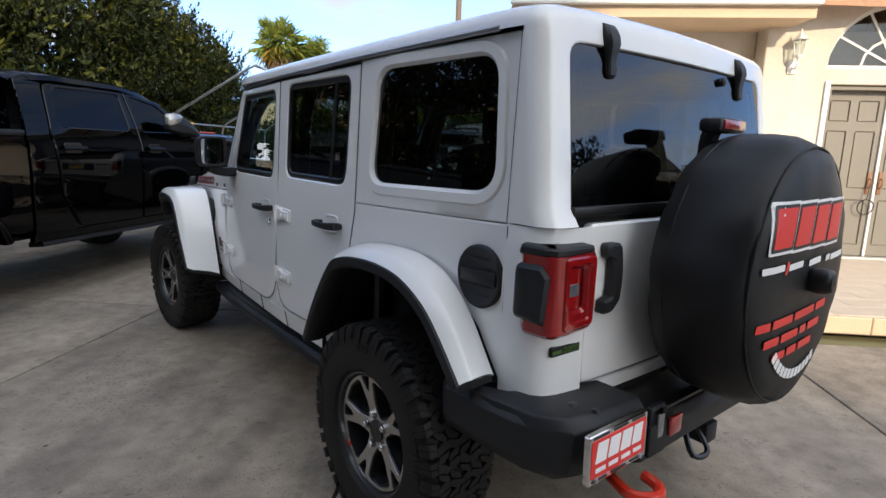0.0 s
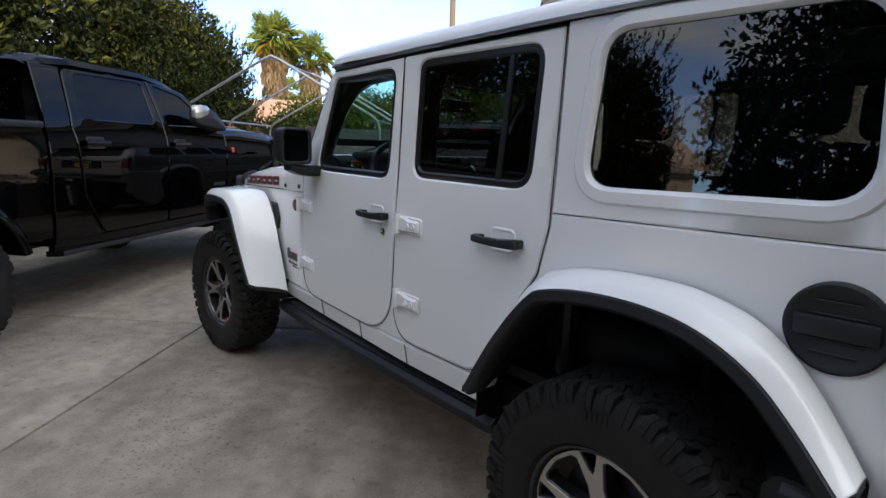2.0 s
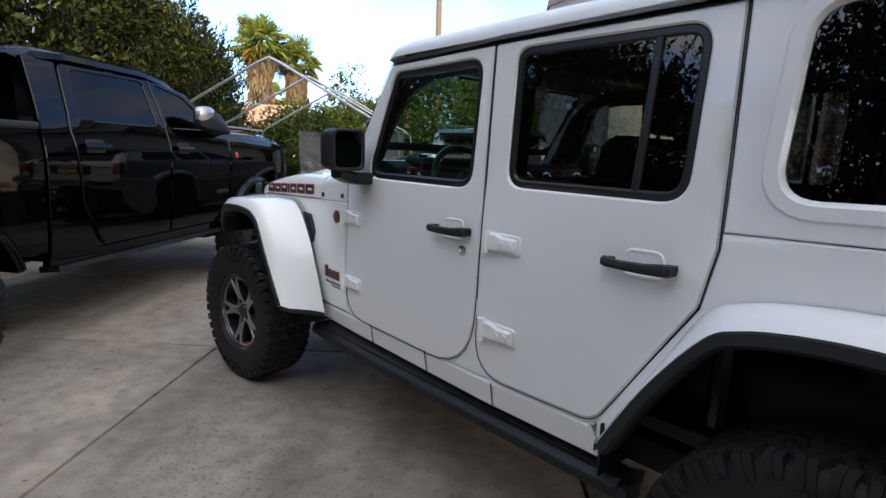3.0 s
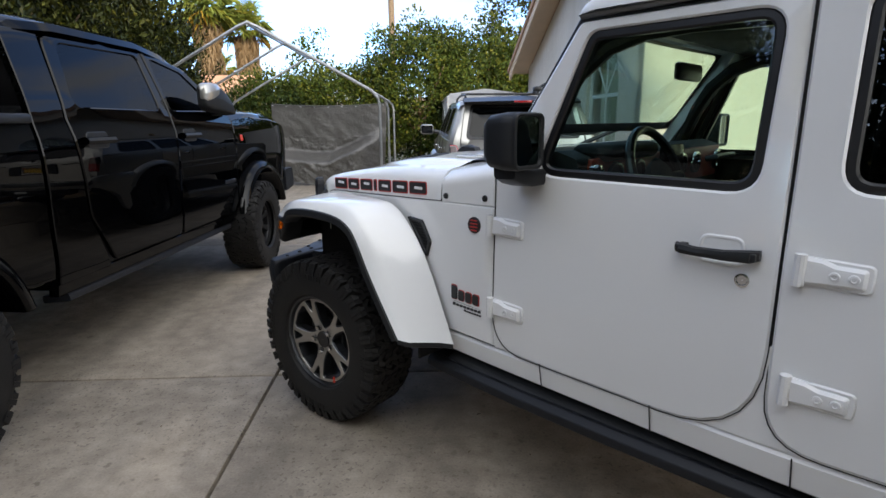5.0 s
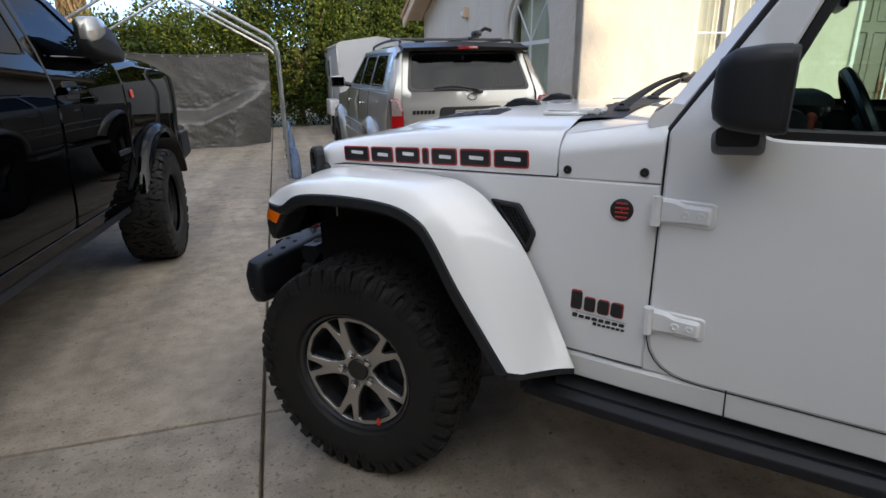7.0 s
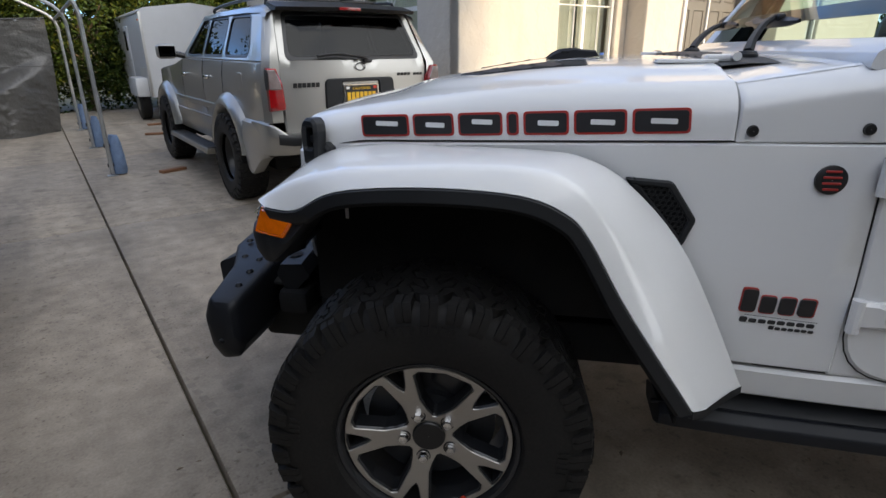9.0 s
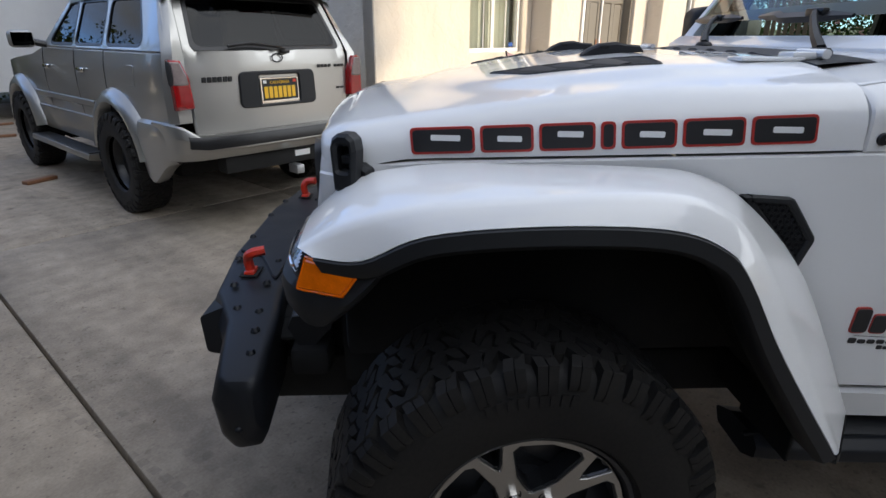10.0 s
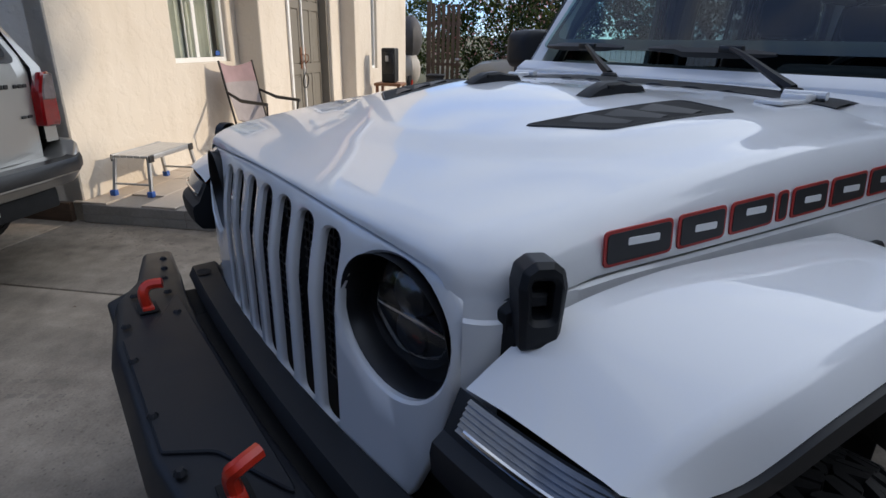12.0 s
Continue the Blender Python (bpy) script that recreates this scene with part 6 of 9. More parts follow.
    def lens_strip(k0, k1, mat, name, label, ribs):
        rows = []
        for k in range(k0, k1 + 1):
            a, b = lip(k, 0.005, 0.9945), section(k)[1].lerp(section(k)[2], 0.78) + (lip(k, 0.006, 0.941) - lip(k, 0, 0.940))
            rows.append([a.lerp(b, j / 12) + (lip(k, 0.0022, 0) - lip(k, 0, 0)) * (ribs * (1 if j % 2 else -1)) for j in range(13)])
        return part(name, loft(rows, False, False), mat, corner, label, 60)
    rl_ = lens_strip(2, 15, CLEARLENS, "running_lamp", "clear ribbed running lamp", 1.0)
    blade = [section(k)[1].lerp(section(k)[2], 0.52) + (lip(k, 0.012, 0) - lip(k, 0, 0)) for k in range(3, 15)]
    part("lamp_blade", tube(blade, 0.0035, 6), CHROME, corner, "bright light guide")
    def marker(u, v, d):
        k = min(len(way) - 2, int(u))
        a, b = section(k), section(k + 1)
        f = (1.000 - v) / 0.062
        q = a[1].lerp(a[3], f).lerp(b[1].lerp(b[3], f), u - k)
        n = lip(k, 1.0, 0) - lip(k, 0.0, 0)
        return q + n * (0.006 - d)
    MK = rounded([(16.4, 0.941, 0.006), (16.9, 0.998, 0.006), (27.0, 0.999, 0.008), (28.2, 0.988, 0.01), (25.0, 0.941, 0.01)], 0, 3)
    ku = 0.010
    def marker_uv(u, v, d):
        return marker(16.4 + (u / ku), v, d)
    MK = [((u - 16.4) * ku, v) for u, v in MK]
    part("marker_frame", sheet(lambda u, v, d: marker_uv(u, v, d + 0.001), inset(ccw(MK), -0.0035), [inset(ccw(MK), 0.002)], 0.012, 0.02, 0.002), AMBER, corner, "dark amber lamp frame")
    part("marker_lamp", sheet(marker_uv, MK, (), 0.012, 0.02, 0.004), AMBER, corner, "amber side marker")

# ---- front bumper ----
def bumper_front():
    b = thing("front_bumper", "", "")
    b.parent = JEEP
    st = [(-0.802, 3.562, 3.602, 0.555, 0.688), (-0.792, 3.552, 3.622, 0.535, 0.705), (-0.775, 3.545, 3.635, 0.52, 0.712), (-0.56, 3.565, 3.685, 0.50, 0.722), (-0.43, 3.585, 3.76, 0.51, 0.728), (-0.20, 3.60, 3.795, 0.51, 0.73), (0.20, 3.60, 3.795, 0.51, 0.73), (0.43, 3.585, 3.76, 0.51, 0.728), (0.56, 3.565, 3.685, 0.50, 0.722), (0.775, 3.545, 3.635, 0.52, 0.712), (0.792, 3.552, 3.622, 0.535, 0.705), (0.802, 3.562, 3.602, 0.555, 0.688)]
    rings = []
    for x, y0, y1, z0, z1 in st:
        rings.append([Vector((x, y, z)) for y, z in rounded([(y0, z0 + 0.05), (y0, z1), (y1, z1), (y1 + 0.022, z1 - 0.06), (y1 + 0.012, z0 + 0.04), (y1 - 0.015, z0), (y0 + 0.02, z0 + 0.01)], 0.022, 3)])
    part("bumper_beam", loft(rings), STEEL, b, "black steel bumper")
    for s in (-1, 1):
        part("fog_pod", loft([[Vector((s * x, y, z)) for y, z in rounded([(3.70, 0.57), (3.70, 0.725), (3.785, 0.690), (3.78, 0.585)], 0.015, 3)] for x in (0.375, 0.50)]), STEEL, b)
        hk = tube(smooth_line([(s * 0.342, 3.700, 0.735), (s * 0.342, 3.705, 0.775), (s * 0.35, 3.69, 0.795), (s * 0.34, 3.655, 0.800)], 4), 0.014, 8)
        box((0.045, 0.030, 0.02), (s * 0.342, 3.70, 0.735), 0.006, 2, None, hk)
        part("tow_hook", hk, RED, b, "red tow hook")
        part("hook_slot", box((0.06, 0.05, 0.004), (s * 0.342, 3.70, 0.734), 0.001), DARK, b)
        for bx, by, bz in ((0.70, 3.588, 0.715), (0.61, 3.603, 0.720), (0.531, 3.619, 0.722), (0.516, 3.678, 0.722), (0.42, 3.72, 0.735), (0.41, 3.635, 0.735), (0.28, 3.64, 0.736), (0.26, 3.765, 0.736), (0.10, 3.775, 0.737)):
            part("bolt", turned([(0.001, 0.009), (0.006, 0.009), (0.010, 0.004), (0.012, 0.0)], Matrix.Translation((s * bx, by, bz)), 8), STEEL, b)
        part("side_bolt", turned([(0.001, 0.009), (0.006, 0.008), (0.010, 0.0)], Matrix.Translation((s * 0.800, 3.60, 0.59)) @ pose(0, 0, 0, 0, s * 90, 0), 8), STEEL, b)
        part("bumper_bracket", box((0.10, 0.10, 0.08), (s * 0.54, 3.49, 0.61), 0.02), DARK, b)
        part("frame_horn", box((0.09, 0.30, 0.13), (s * 0.42, 3.46, 0.60), 0.01), DARK, b)
    part("skid_top", sheet(lambda u, v, d: Vector((u, v, 0.738 - d)), rounded([(-0.40, 3.615), (0.40, 3.615), (0.24, 3.70, 0.05), (0.20, 3.782), (-0.20, 3.782), (-0.24, 3.70, 0.05)], 0.01, 4), (), 0.1, 0.008, 0.003), STEEL, b)
    shelf = []
    for x in [-0.57 + 1.14 * i / 14 for i in range(15)]:
        k = (x / 0.62) ** 2
        shelf.append([Vector((x, 3.475 - 0.05 * k, 0.70)), Vector((x, 3.50 - 0.05 * k, 0.735)), Vector((x, 3.552 - 0.03 * k, 0.730)), Vector((x, 3.566 - 0.03 * k, 0.70)), Vector((x, 3.53 - 0.03 * k, 0.62))])
    part("valance", loft(shelf), PLASTIC, b, "black plastic valance")
    part("bumper_well", box((1.10, 0.14, 0.012), (0, 3.585, 0.655), 0.004), DARK, b)
    for s in (-1, 1):
        part("valance_hole", turned([(0.001, 0.001), (0.022, 0.001)], Matrix.Translation((s * 0.50, 3.51, 0.7355)), 14), DARK, b)


bumper_front()

# ---- roof, windscreen, rear ----
rows = []
for y, dz, k in ((1.735, -0.050, 0.955), (1.715, -0.020, 0.965), (1.68, -0.005, 0.975), (1.60, 0.0, 0.985), (1.05, 0.006, 1.0), (0.3, 0.010, 1.0), (-0.40, 0.008, 1.0), (-0.52, 0.005, 0.998), (-0.575, 0.0, 0.992)):
    half = [(0.757, 1.800), (0.755, 1.822), (0.742, 1.842), (0.715, 1.858), (0.66, 1.868), (0.50, 1.876), (0.25, 1.880), (0.0, 1.882)]
    pts = [Vector((-x * k, y, z + dz * min(1, (z - 1.79) / 0.05))) for x, z in half]
    pts += [Vector((-p.x, p.y, p.z)) for p in pts[-2::-1]]
    rows.append(pts)
part("roof", loft(rows, False, False), WHITE, JEEP, "white hardtop roof", 50)
part("headliner", box((1.40, 2.3, 0.03), (0, 0.52, 1.79), 0.01), CABIN, JEEP)
part("roof_seam", tube([(-0.752, 1.055, 1.808), (-0.74, 1.055, 1.846), (-0.66, 1.055, 1.873), (0, 1.055, 1.888), (0.66, 1.055, 1.873)], 0.003, 5), DARK, JEEP)


def plan_corner(s, shrink, z):
    pts = [(0.780, -0.5685), (0.779, -0.635), (0.768, -0.685), (0.742, -0.715), (0.700, -0.730), (0.605, -0.738)]
    return [Vector((s * (x - shrink), y, z)) for x, y in pts]


for s in (-1, 1):
    part("rear_corner", loft([plan_corner(s, -0.004, 0.74), plan_corner(s, -0.008, 0.95), plan_corner(s, -0.004, 1.21), plan_corner(s, 0.006, 1.257)], False, False), WHITE, JEEP)
    part("top_seam", tube([(s * 0.7785, -0.5685, 1.26), (s * 0.752, -0.568, 1.80)], 0.0009, 5), DARK, JEEP)
    part("body_seam", tube([(s * 0.782, -0.576, 0.76), (s * 0.786, -0.576, 1.0), (s * 0.781, -0.576, 1.25)], 0.0016, 5), DARK, JEEP)
    # windscreen pillar
    a0, a1 = Vector((s * 0.700, 2.060, 1.300)), Vector((s * 0.690, 1.715, 1.800))
    d1 = Vector((s * 0.0, -0.052, -0.02))
    ins = Vector((-s * 0.075, 0.018, 0.006))
    part("windscreen_pillar", loft([[p, p + ins * 0.5 + Vector((0, 0.018, 0.012)), p + ins, p + ins + d1, p + d1] for p in (a0, a0.lerp(a1, 0.5), a1)]), WHITE, JEEP)
WS = [(-0.655, 0.10), (0.655, 0.10), (0.615, 0.60), (-0.615, 0.60)]


def screen(u, v, d):
    p = Vector((0, 2.065, 1.345)).lerp(Vector((0, 1.735, 1.800)), v / 0.60)
    return Vector((u, p.y + 0.035 * (1 - (u / 0.64) ** 2) - d, p.z))


part("windscreen", sheet(screen, rounded(WS, 0.05, 5), (), 0.1, 0.005, 0.0), GLASS_CLEAR, JEEP)
part("screen_band", sheet(lambda u, v, d: screen(u, v, d + 0.006), rounded(WS, 0.05, 5), [rounded([(-0.62, 0.150), (0.62, 0.150), (0.585, 0.565), (-0.585, 0.565)], 0.06, 5)], 0.08, 0.004, 0.001), TRIM, JEEP, "black screen border")
part("screen_header", tube([(-0.66, 1.735, 1.803), (0, 1.775, 1.812), (0.66, 1.735, 1.803)], 0.026, 8), WHITE, JEEP)
part("screen_sill", loft([[Vector((x, 2.05 + 0.05 * (1 - (x / 0.7) ** 2) + dy, 1.358 + dz)) for dy, dz in rounded([(-0.03, -0.06), (0.050, -0.050), (0.040, -0.018), (-0.004, 0.012), (-0.04, 0.010)], 0.010, 3)] for x in (-0.70, -0.5, -0.25, 0, 0.25, 0.5, 0.70)]), WHITE, JEEP)
cv = bmesh.new()
rows = []
for i in range(41):
    x = -0.53 + 1.06 * i / 40
    zc = hood_z(x, 2.34) - 0.006
    wv = 0.0035 * (1 if (i % 4) < 2 else -1) if 8 < i < 32 else 0
    rows.append([Vector((x, 2.345, zc - 0.01)), Vector((x, 2.334, zc + 0.008 + wv)), Vector((x, 2.27, zc + 0.014 + wv)), Vector((x, 2.20, zc + 0.014)), Vector((x, 2.185, zc - 0.02))])
loft(rows, False, False, cv)
part("cowl_grille", cv, PLASTIC, JEEP, "black ribbed cowl grille", 20)
for x0, xa, ba, bb in ((-0.400, -0.16, -0.28, 0.114), (0.135, 0.36, 0.215, 0.58)):
    base = Vector((x0, 2.235, hood_z(x0, 2.34) + 0.010))
    elbow = screen(xa, 0.118, -0.060)
    w = thing("wiper", "", "")
    w.parent = JEEP
    part("wiper_pivot", turned([(0.026, -0.02), (0.026, 0.004), (0.020, 0.012), (0.001, 0.014)], Matrix.Translation(base), 14), PLASTIC, w)
    way = smooth_line([base + Vector((0, 0, 0.008)), base.lerp(elbow, 0.3) + Vector((0, 0.010, 0.010)), base.lerp(elbow, 0.7) + Vector((0, 0.010, 0.010)), elbow], 3)
    part("wiper_arm", tube(way, [0.014, 0.014, 0.013, 0.012, 0.011, 0.010, 0.009, 0.009, 0.008, 0.007], 6), PLASTIC, w)
    rings = []
    for i in range(13):
        u = ba + (bb - ba) * i / 12
        c, k = screen(u, 0.110 - 0.012 * (u < 0), -0.036), min(1, 0.35 + min(i, 12 - i) * 0.25)
        rings.append([c + Vector((0, dy * k, dz * k)) for dy, dz in ((-0.012, -0.012), (0.012, -0.014), (0.018, 0.002), (0.002, 0.016), (-0.010, 0.010))])
    part("wiper_blade", loft(rings), TRIM, w)
    part("blade_clip", box((0.07, 0.022, 0.024), screen(xa, 0.114, -0.052), 0.006), TRIM, w)

# rear
def rear_map(u, v, d):
    y = -0.738 + 0.030 * max(0, min(1, (v - 1.26) / 0.03)) + 0.13 * max(0, v - 1.28) + 0.012 * (u / 0.6) ** 2
    return Vector((u, y + d, v))


gate = part("tailgate", sheet(rear_map, rounded([(-0.596, 0.775), (0.596, 0.775), (0.596, 1.262), (-0.596, 1.262)], 0.03, 4), (), 0.07, 0.03, 0.007), WHITE, JEEP)
part("gate_jamb", sheet(lambda u, v, d: rear_map(u, v, d + 0.02), [(-0.63, 0.74), (0.63, 0.74), (0.63, 1.80), (-0.63, 1.80)], [[(-0.56, 1.32), (0.56, 1.32), (0.54, 1.72), (-0.54, 1.72)]], 0.2, 0.02, 0.003), DARK, JEEP)
part("rear_sill", sheet(lambda u, v, d: rear_map(u, v, d + 0.002), [(-0.62, 0.72), (0.62, 0.72), (0.62, 0.768), (-0.62, 0.768)], (), 0.2, 0.05, 0.006), WHITE, JEEP)
REARGLASS = rounded([(-0.662, 1.295), (0.662, 1.295), (0.642, 1.764), (-0.642, 1.764)], 0.05, 6)
lg = part("lift_glass", sheet(lambda u, v, d: rear_map(u, v, d - 0.012), REARGLASS, (), 0.1, 0.006, 0.002), GLASS_DARK, JEEP, "dark tinted rear window")
part("glass_border", sheet(lambda u, v, d: rear_map(u, v, d - 0.004), REARGLASS, [rounded([(-0.63, 1.335), (0.63, 1.335), (0.61, 1.725), (-0.61, 1.725)], 0.06, 5)], 0.1, 0.006, 0.002), TRIM, lg)
part("glass_foot", box((1.34, 0.022, 0.030), (0, -0.712, 1.297), 0.006), TRIM, lg)
# moulded shell round the rear window, rolling from the sides and the roof into the rear face
SHELL = [((0.777, 1.2605), (0.664, 1.2605), 0), ((0.7745, 1.31), (0.663, 1.31), 0), ((0.768, 1.42), (0.657, 1.42), 0), ((0.7605, 1.58), (0.651, 1.58), 0), ((0.7535, 1.70), (0.646, 1.690), 0), ((0.752, 1.760), (0.644, 1.722), 0.2), ((0.751, 1.800), (0.641, 1.735), 0.6), ((0.749, 1.822), (0.634, 1.748), 0.8), ((0.736, 1.842), (0.620, 1.759), 1), ((0.709, 1.858), (0.596, 1.765), 1), ((0.655, 1.868), (0.56, 1.767), 1), ((0.496, 1.876), (0.45, 1.769), 1), ((0.248, 1.880), (0.24, 1.771), 1), ((0.0, 1.882), (0.0, 1.772), 1)]
shell = []
for sgn, way in ((-1, SHELL), (1, SHELL[-2::-1])):
    for (ox, oz), (ix, iz), top in way:
        y0 = -0.5685 - 0.0065 * top
        ring = [Vector((sgn * ox, y0, oz))]
        reach, roll = 0.066 - 0.010 * top, 0.058
        for k in range(9):
            a = radians(90 * k / 8)
            q = roll * (1 - math.cos(a)) / math.hypot(ox - ix, oz - iz)
            x, z = ox + (ix - ox) * q, oz + (iz - oz) * q
            face = rear_map(x, z, 0).y - 0.016
            ring.append(Vector((sgn * x, face + reach * (1 - math.sin(a)), z)))
        for q, back in ((0.70, 0), (0.92, 0), (0.97, 0.001), (0.995, 0.005), (1.0, 0.012), (1.0, 0.040)):
            x, z = ox + (ix - ox) * q, oz + (iz - oz) * q
            ring.append(Vector((sgn * x, rear_map(x, z, 0).y - 0.016 + back, z)))
        shell.append(ring)
part("rear_shell", loft(shell, False, False), WHITE, JEEP, "white moulded hardtop surround of the rear window", 50)
for x in (-0.462, 0.43):
    rings = []
    for w, off, z in ((0.032, 0.002, 1.834), (0.033, 0.014, 1.822), (0.033, 0.024, 1.800), (0.030, 0.027, 1.775), (0.022, 0.018, 1.750), (0.019, 0.013, 1.728), (0.021, 0.013, 1.702), (0.019, 0.011, 1.688), (0.012, 0.004, 1.680)):
        y = rear_map(x, z, 0).y - 0.015
        rings.append([Vector((x + w * kx, y - off * ky, z)) for kx, ky in ((-1, -0.4), (-0.95, 0.6), (-0.7, 1), (0.7, 1), (0.95, 0.6), (1, -0.4))])
    part("glass_hinge", loft(rings), PLASTIC, lg, "black rear window hinge")
part("washer_nozzle", turned([(0.016, 0.0), (0.014, 0.014), (0.001, 0.019)], Matrix.Translation((0.275, -0.661, 1.735)) @ pose(0, 0, 0, 90, 0, 0), 12), PLASTIC, lg)
# gate handle
gh = sheet(lambda u, v, d: rear_map(u, v, d - 0.030 - 0.012 * math.cos((v - 1.10) * 14)), rounded([(-0.550, 0.992, 0.02), (-0.500, 0.992, 0.02), (-0.470, 1.03, 0.02), (-0.470, 1.205, 0.02), (-0.545, 1.205, 0.03), (-0.545, 1.165, 0.01), (-0.515, 1.155, 0.01), (-0.515, 1.045, 0.01), (-0.550, 1.035, 0.01)], 0, 4), (), 0.03, 0.032, 0.008)
part("gate_handle", gh, PLASTIC, gate, "black grab handle")
part("handle_recess", sheet(lambda u, v, d: rear_map(u, v, d - 0.003), rounded([(-0.57, 1.03), (-0.50, 1.03), (-0.50, 1.17), (-0.57, 1.17)], 0.03, 4), (), 0.05, 0.003, 0.003), WHITE, gate)
bd = part("model_badge", sheet(lambda u, v, d: rear_map(u, v, d - 0.012), rounded([(-0.742, 0.893), (-0.612, 0.893), (-0.612, 0.922), (-0.742, 0.922)], 0.006, 3), (), 0.05, 0.010, 0.002), TRIM, JEEP, "dark badge with green lettering")
lettering("DIESEL", 0.024, frame_at((-0.662, -0.7362, 0.9075), (1, -0.026, 0), (0, 0, 1)), GREEN, bd, "badge_lettering", 0.001, 0.15)
part("badge_bar", box((0.040, 0.003, 0.010), (-0.722, -0.7345, 0.9075), 0.001, 1), GREEN, bd)

# tail lamps
for s in (-1, 1):
    tl = thing("tail_lamp", "", "")
    tl.parent = JEEP
    def lamp(u, v, d):
        # u runs from the side round the corner to the rear face
        u = 0.02 + u * 0.88
        if u < 0.13:
            p = Vector((0.812, -0.615 - u, 0))
        elif u < 0.19:
            a = (u - 0.13) / 0.06 * math.pi / 2
            p = Vector((0.774 + 0.038 * math.cos(a), -0.745 - 0.038 * math.sin(a), 0))
        else:
            p = Vector((0.774 - (u - 0.19), -0.783, 0))
        inn = Vector((-1, 0.5, 0)) if u < 0.16 else Vector((-0.3, 1, 0))
        q = p + inn.normalized() * d
        return Vector((s * q.x, q.y, v))
    part("red_lens", sheet(lamp, rounded([(0.040, 0.965, 0.02), (0.352, 0.975, 0.03), (0.358, 1.200, 0.03), (0.030, 1.205, 0.02)], 0, 4), [rounded([(0.225, 1.040), (0.300, 1.040), (0.300, 1.155), (0.225, 1.155)], 0.012, 3)], 0.018, 0.075, 0.010), REDLENS, tl, "red ribbed tail lens")
    part("lamp_core", sheet(lambda u, v, d: lamp(u, v, d + 0.018), rounded([(0.215, 1.03), (0.31, 1.03), (0.31, 1.165), (0.215, 1.165)], 0.01, 3), (), 0.03, 0.01, 0.002), REDLENS, tl)
    part("reverse_lamp", sheet(lambda u, v, d: lamp(u, v, d + 0.016), rounded([(0.232, 1.072), (0.290, 1.072), (0.290, 1.112), (0.232, 1.112)], 0.006, 3), (), 0.03, 0.01, 0.004), CLEARLENS, tl, "clear reversing lamp")
    part("side_cover", sheet(lambda u, v, d: lamp(u, v, d - 0.016), rounded([(0.008, 1.010, 0.02), (0.135, 1.006, 0.012), (0.148, 1.14, 0.015), (0.120, 1.168, 0.02), (0.012, 1.164, 0.03)], 0, 4), (), 0.03, 0.05, 0.012), PLASTIC, tl, "black plastic side cover")
    part("lamp_top", sheet(lambda u, v, d: lamp(u, v, d - 0.004), rounded([(0.02, 1.188), (0.34, 1.196), (0.33, 1.216), (0.03, 1.216)], 0.008, 3), (), 0.03, 0.08, 0.006), PLASTIC, tl)
    part("lens_frame", sheet(lambda u, v, d: lamp(u, v, d - 0.006), rounded([(0.198, 0.985), (0.346, 0.990), (0.350, 1.188), (0.196, 1.190)], 0.02, 4), [rounded([(0.222, 1.012), (0.322, 1.014), (0.322, 1.164), (0.222, 1.164)], 0.014, 4)], 0.02, 0.012, 0.005), REDLENS, tl)

# fuel door
FM = Matrix.Translation((-0.779, -0.470, 1.083)) @ pose(0, 0, 0, 0, -90, 0) @ pose(0, 0, 0, 0, 0, 1.5)
fu = part("fuel_door", turned([(0.098, -0.004), (0.098, 0.010), (0.092, 0.014), (0.084, 0.013), (0.078, 0.009), (0.001, 0.010)], FM, 36), PLASTIC, JEEP, "round black fuel door")
part("grip_bar", box((0.045, 0.155, 0.012), (0, 0, 0.012), 0.006, 2, None), PLASTIC, fu).matrix_basis = FM
for k in range(5):
    part("rib", box((0.004, 0.12 - 0.018 * abs(k - 2), 0.004), (-0.055 + 0.0275 * k, 0, 0.011), 0.001, 1), PLASTIC, fu).matrix_basis = FM


# handles, hinges, badges on the doors
def door_handle(s, y, z, parent_name):
    x = half_width(y, z)
    h = thing("door_handle", "", "")
    h.parent = JEEP
    grip = []
    for yy, w, zz, hh in ((-0.085, 0.020, 0.006, 0.014), (-0.070, 0.040, 0.004, 0.018), (-0.02, 0.046, 0.0, 0.015), (0.04, 0.046, 0.0, 0.013), (0.075, 0.040, 0.002, 0.015), (0.090, 0.018, 0.003, 0.012)):
        cy = y + yy * 1.22
        grip.append([Vector((s * (x + w + px), cy, z + zz + pz * hh)) for px, pz in ((-0.010, -1), (0.004, -0.8), (0.008, 0), (0.004, 0.8), (-0.010, 1), (-0.014, 0))])
    part("grip", loft(grip), PLASTIC, h, "black handle")
    for yy in (-0.072, 0.075):
        part("post", box((0.05, 0.022, 0.022), (s * (x + 0.020), y + yy * 1.22, z + 0.003), 0.004), PLASTIC, h)
    CUP = rounded([(y - 0.072, z - 0.034), (y + 0.062, z - 0.034), (y + 0.052, z + 0.046), (y - 0.060, z + 0.046)], 0.030, 5)
    part("handle_cup", sheet(flank(s, 0.0035), CUP, [inset(ccw(CUP), 0.012)], 0.03, 0.004, 0.0034), WHITE, h)
    part("cup_floor", sheet(flank(s, 0.0012), inset(ccw(CUP), 0.009), (), 0.03, 0.001, 0.0003), WHITE, h)


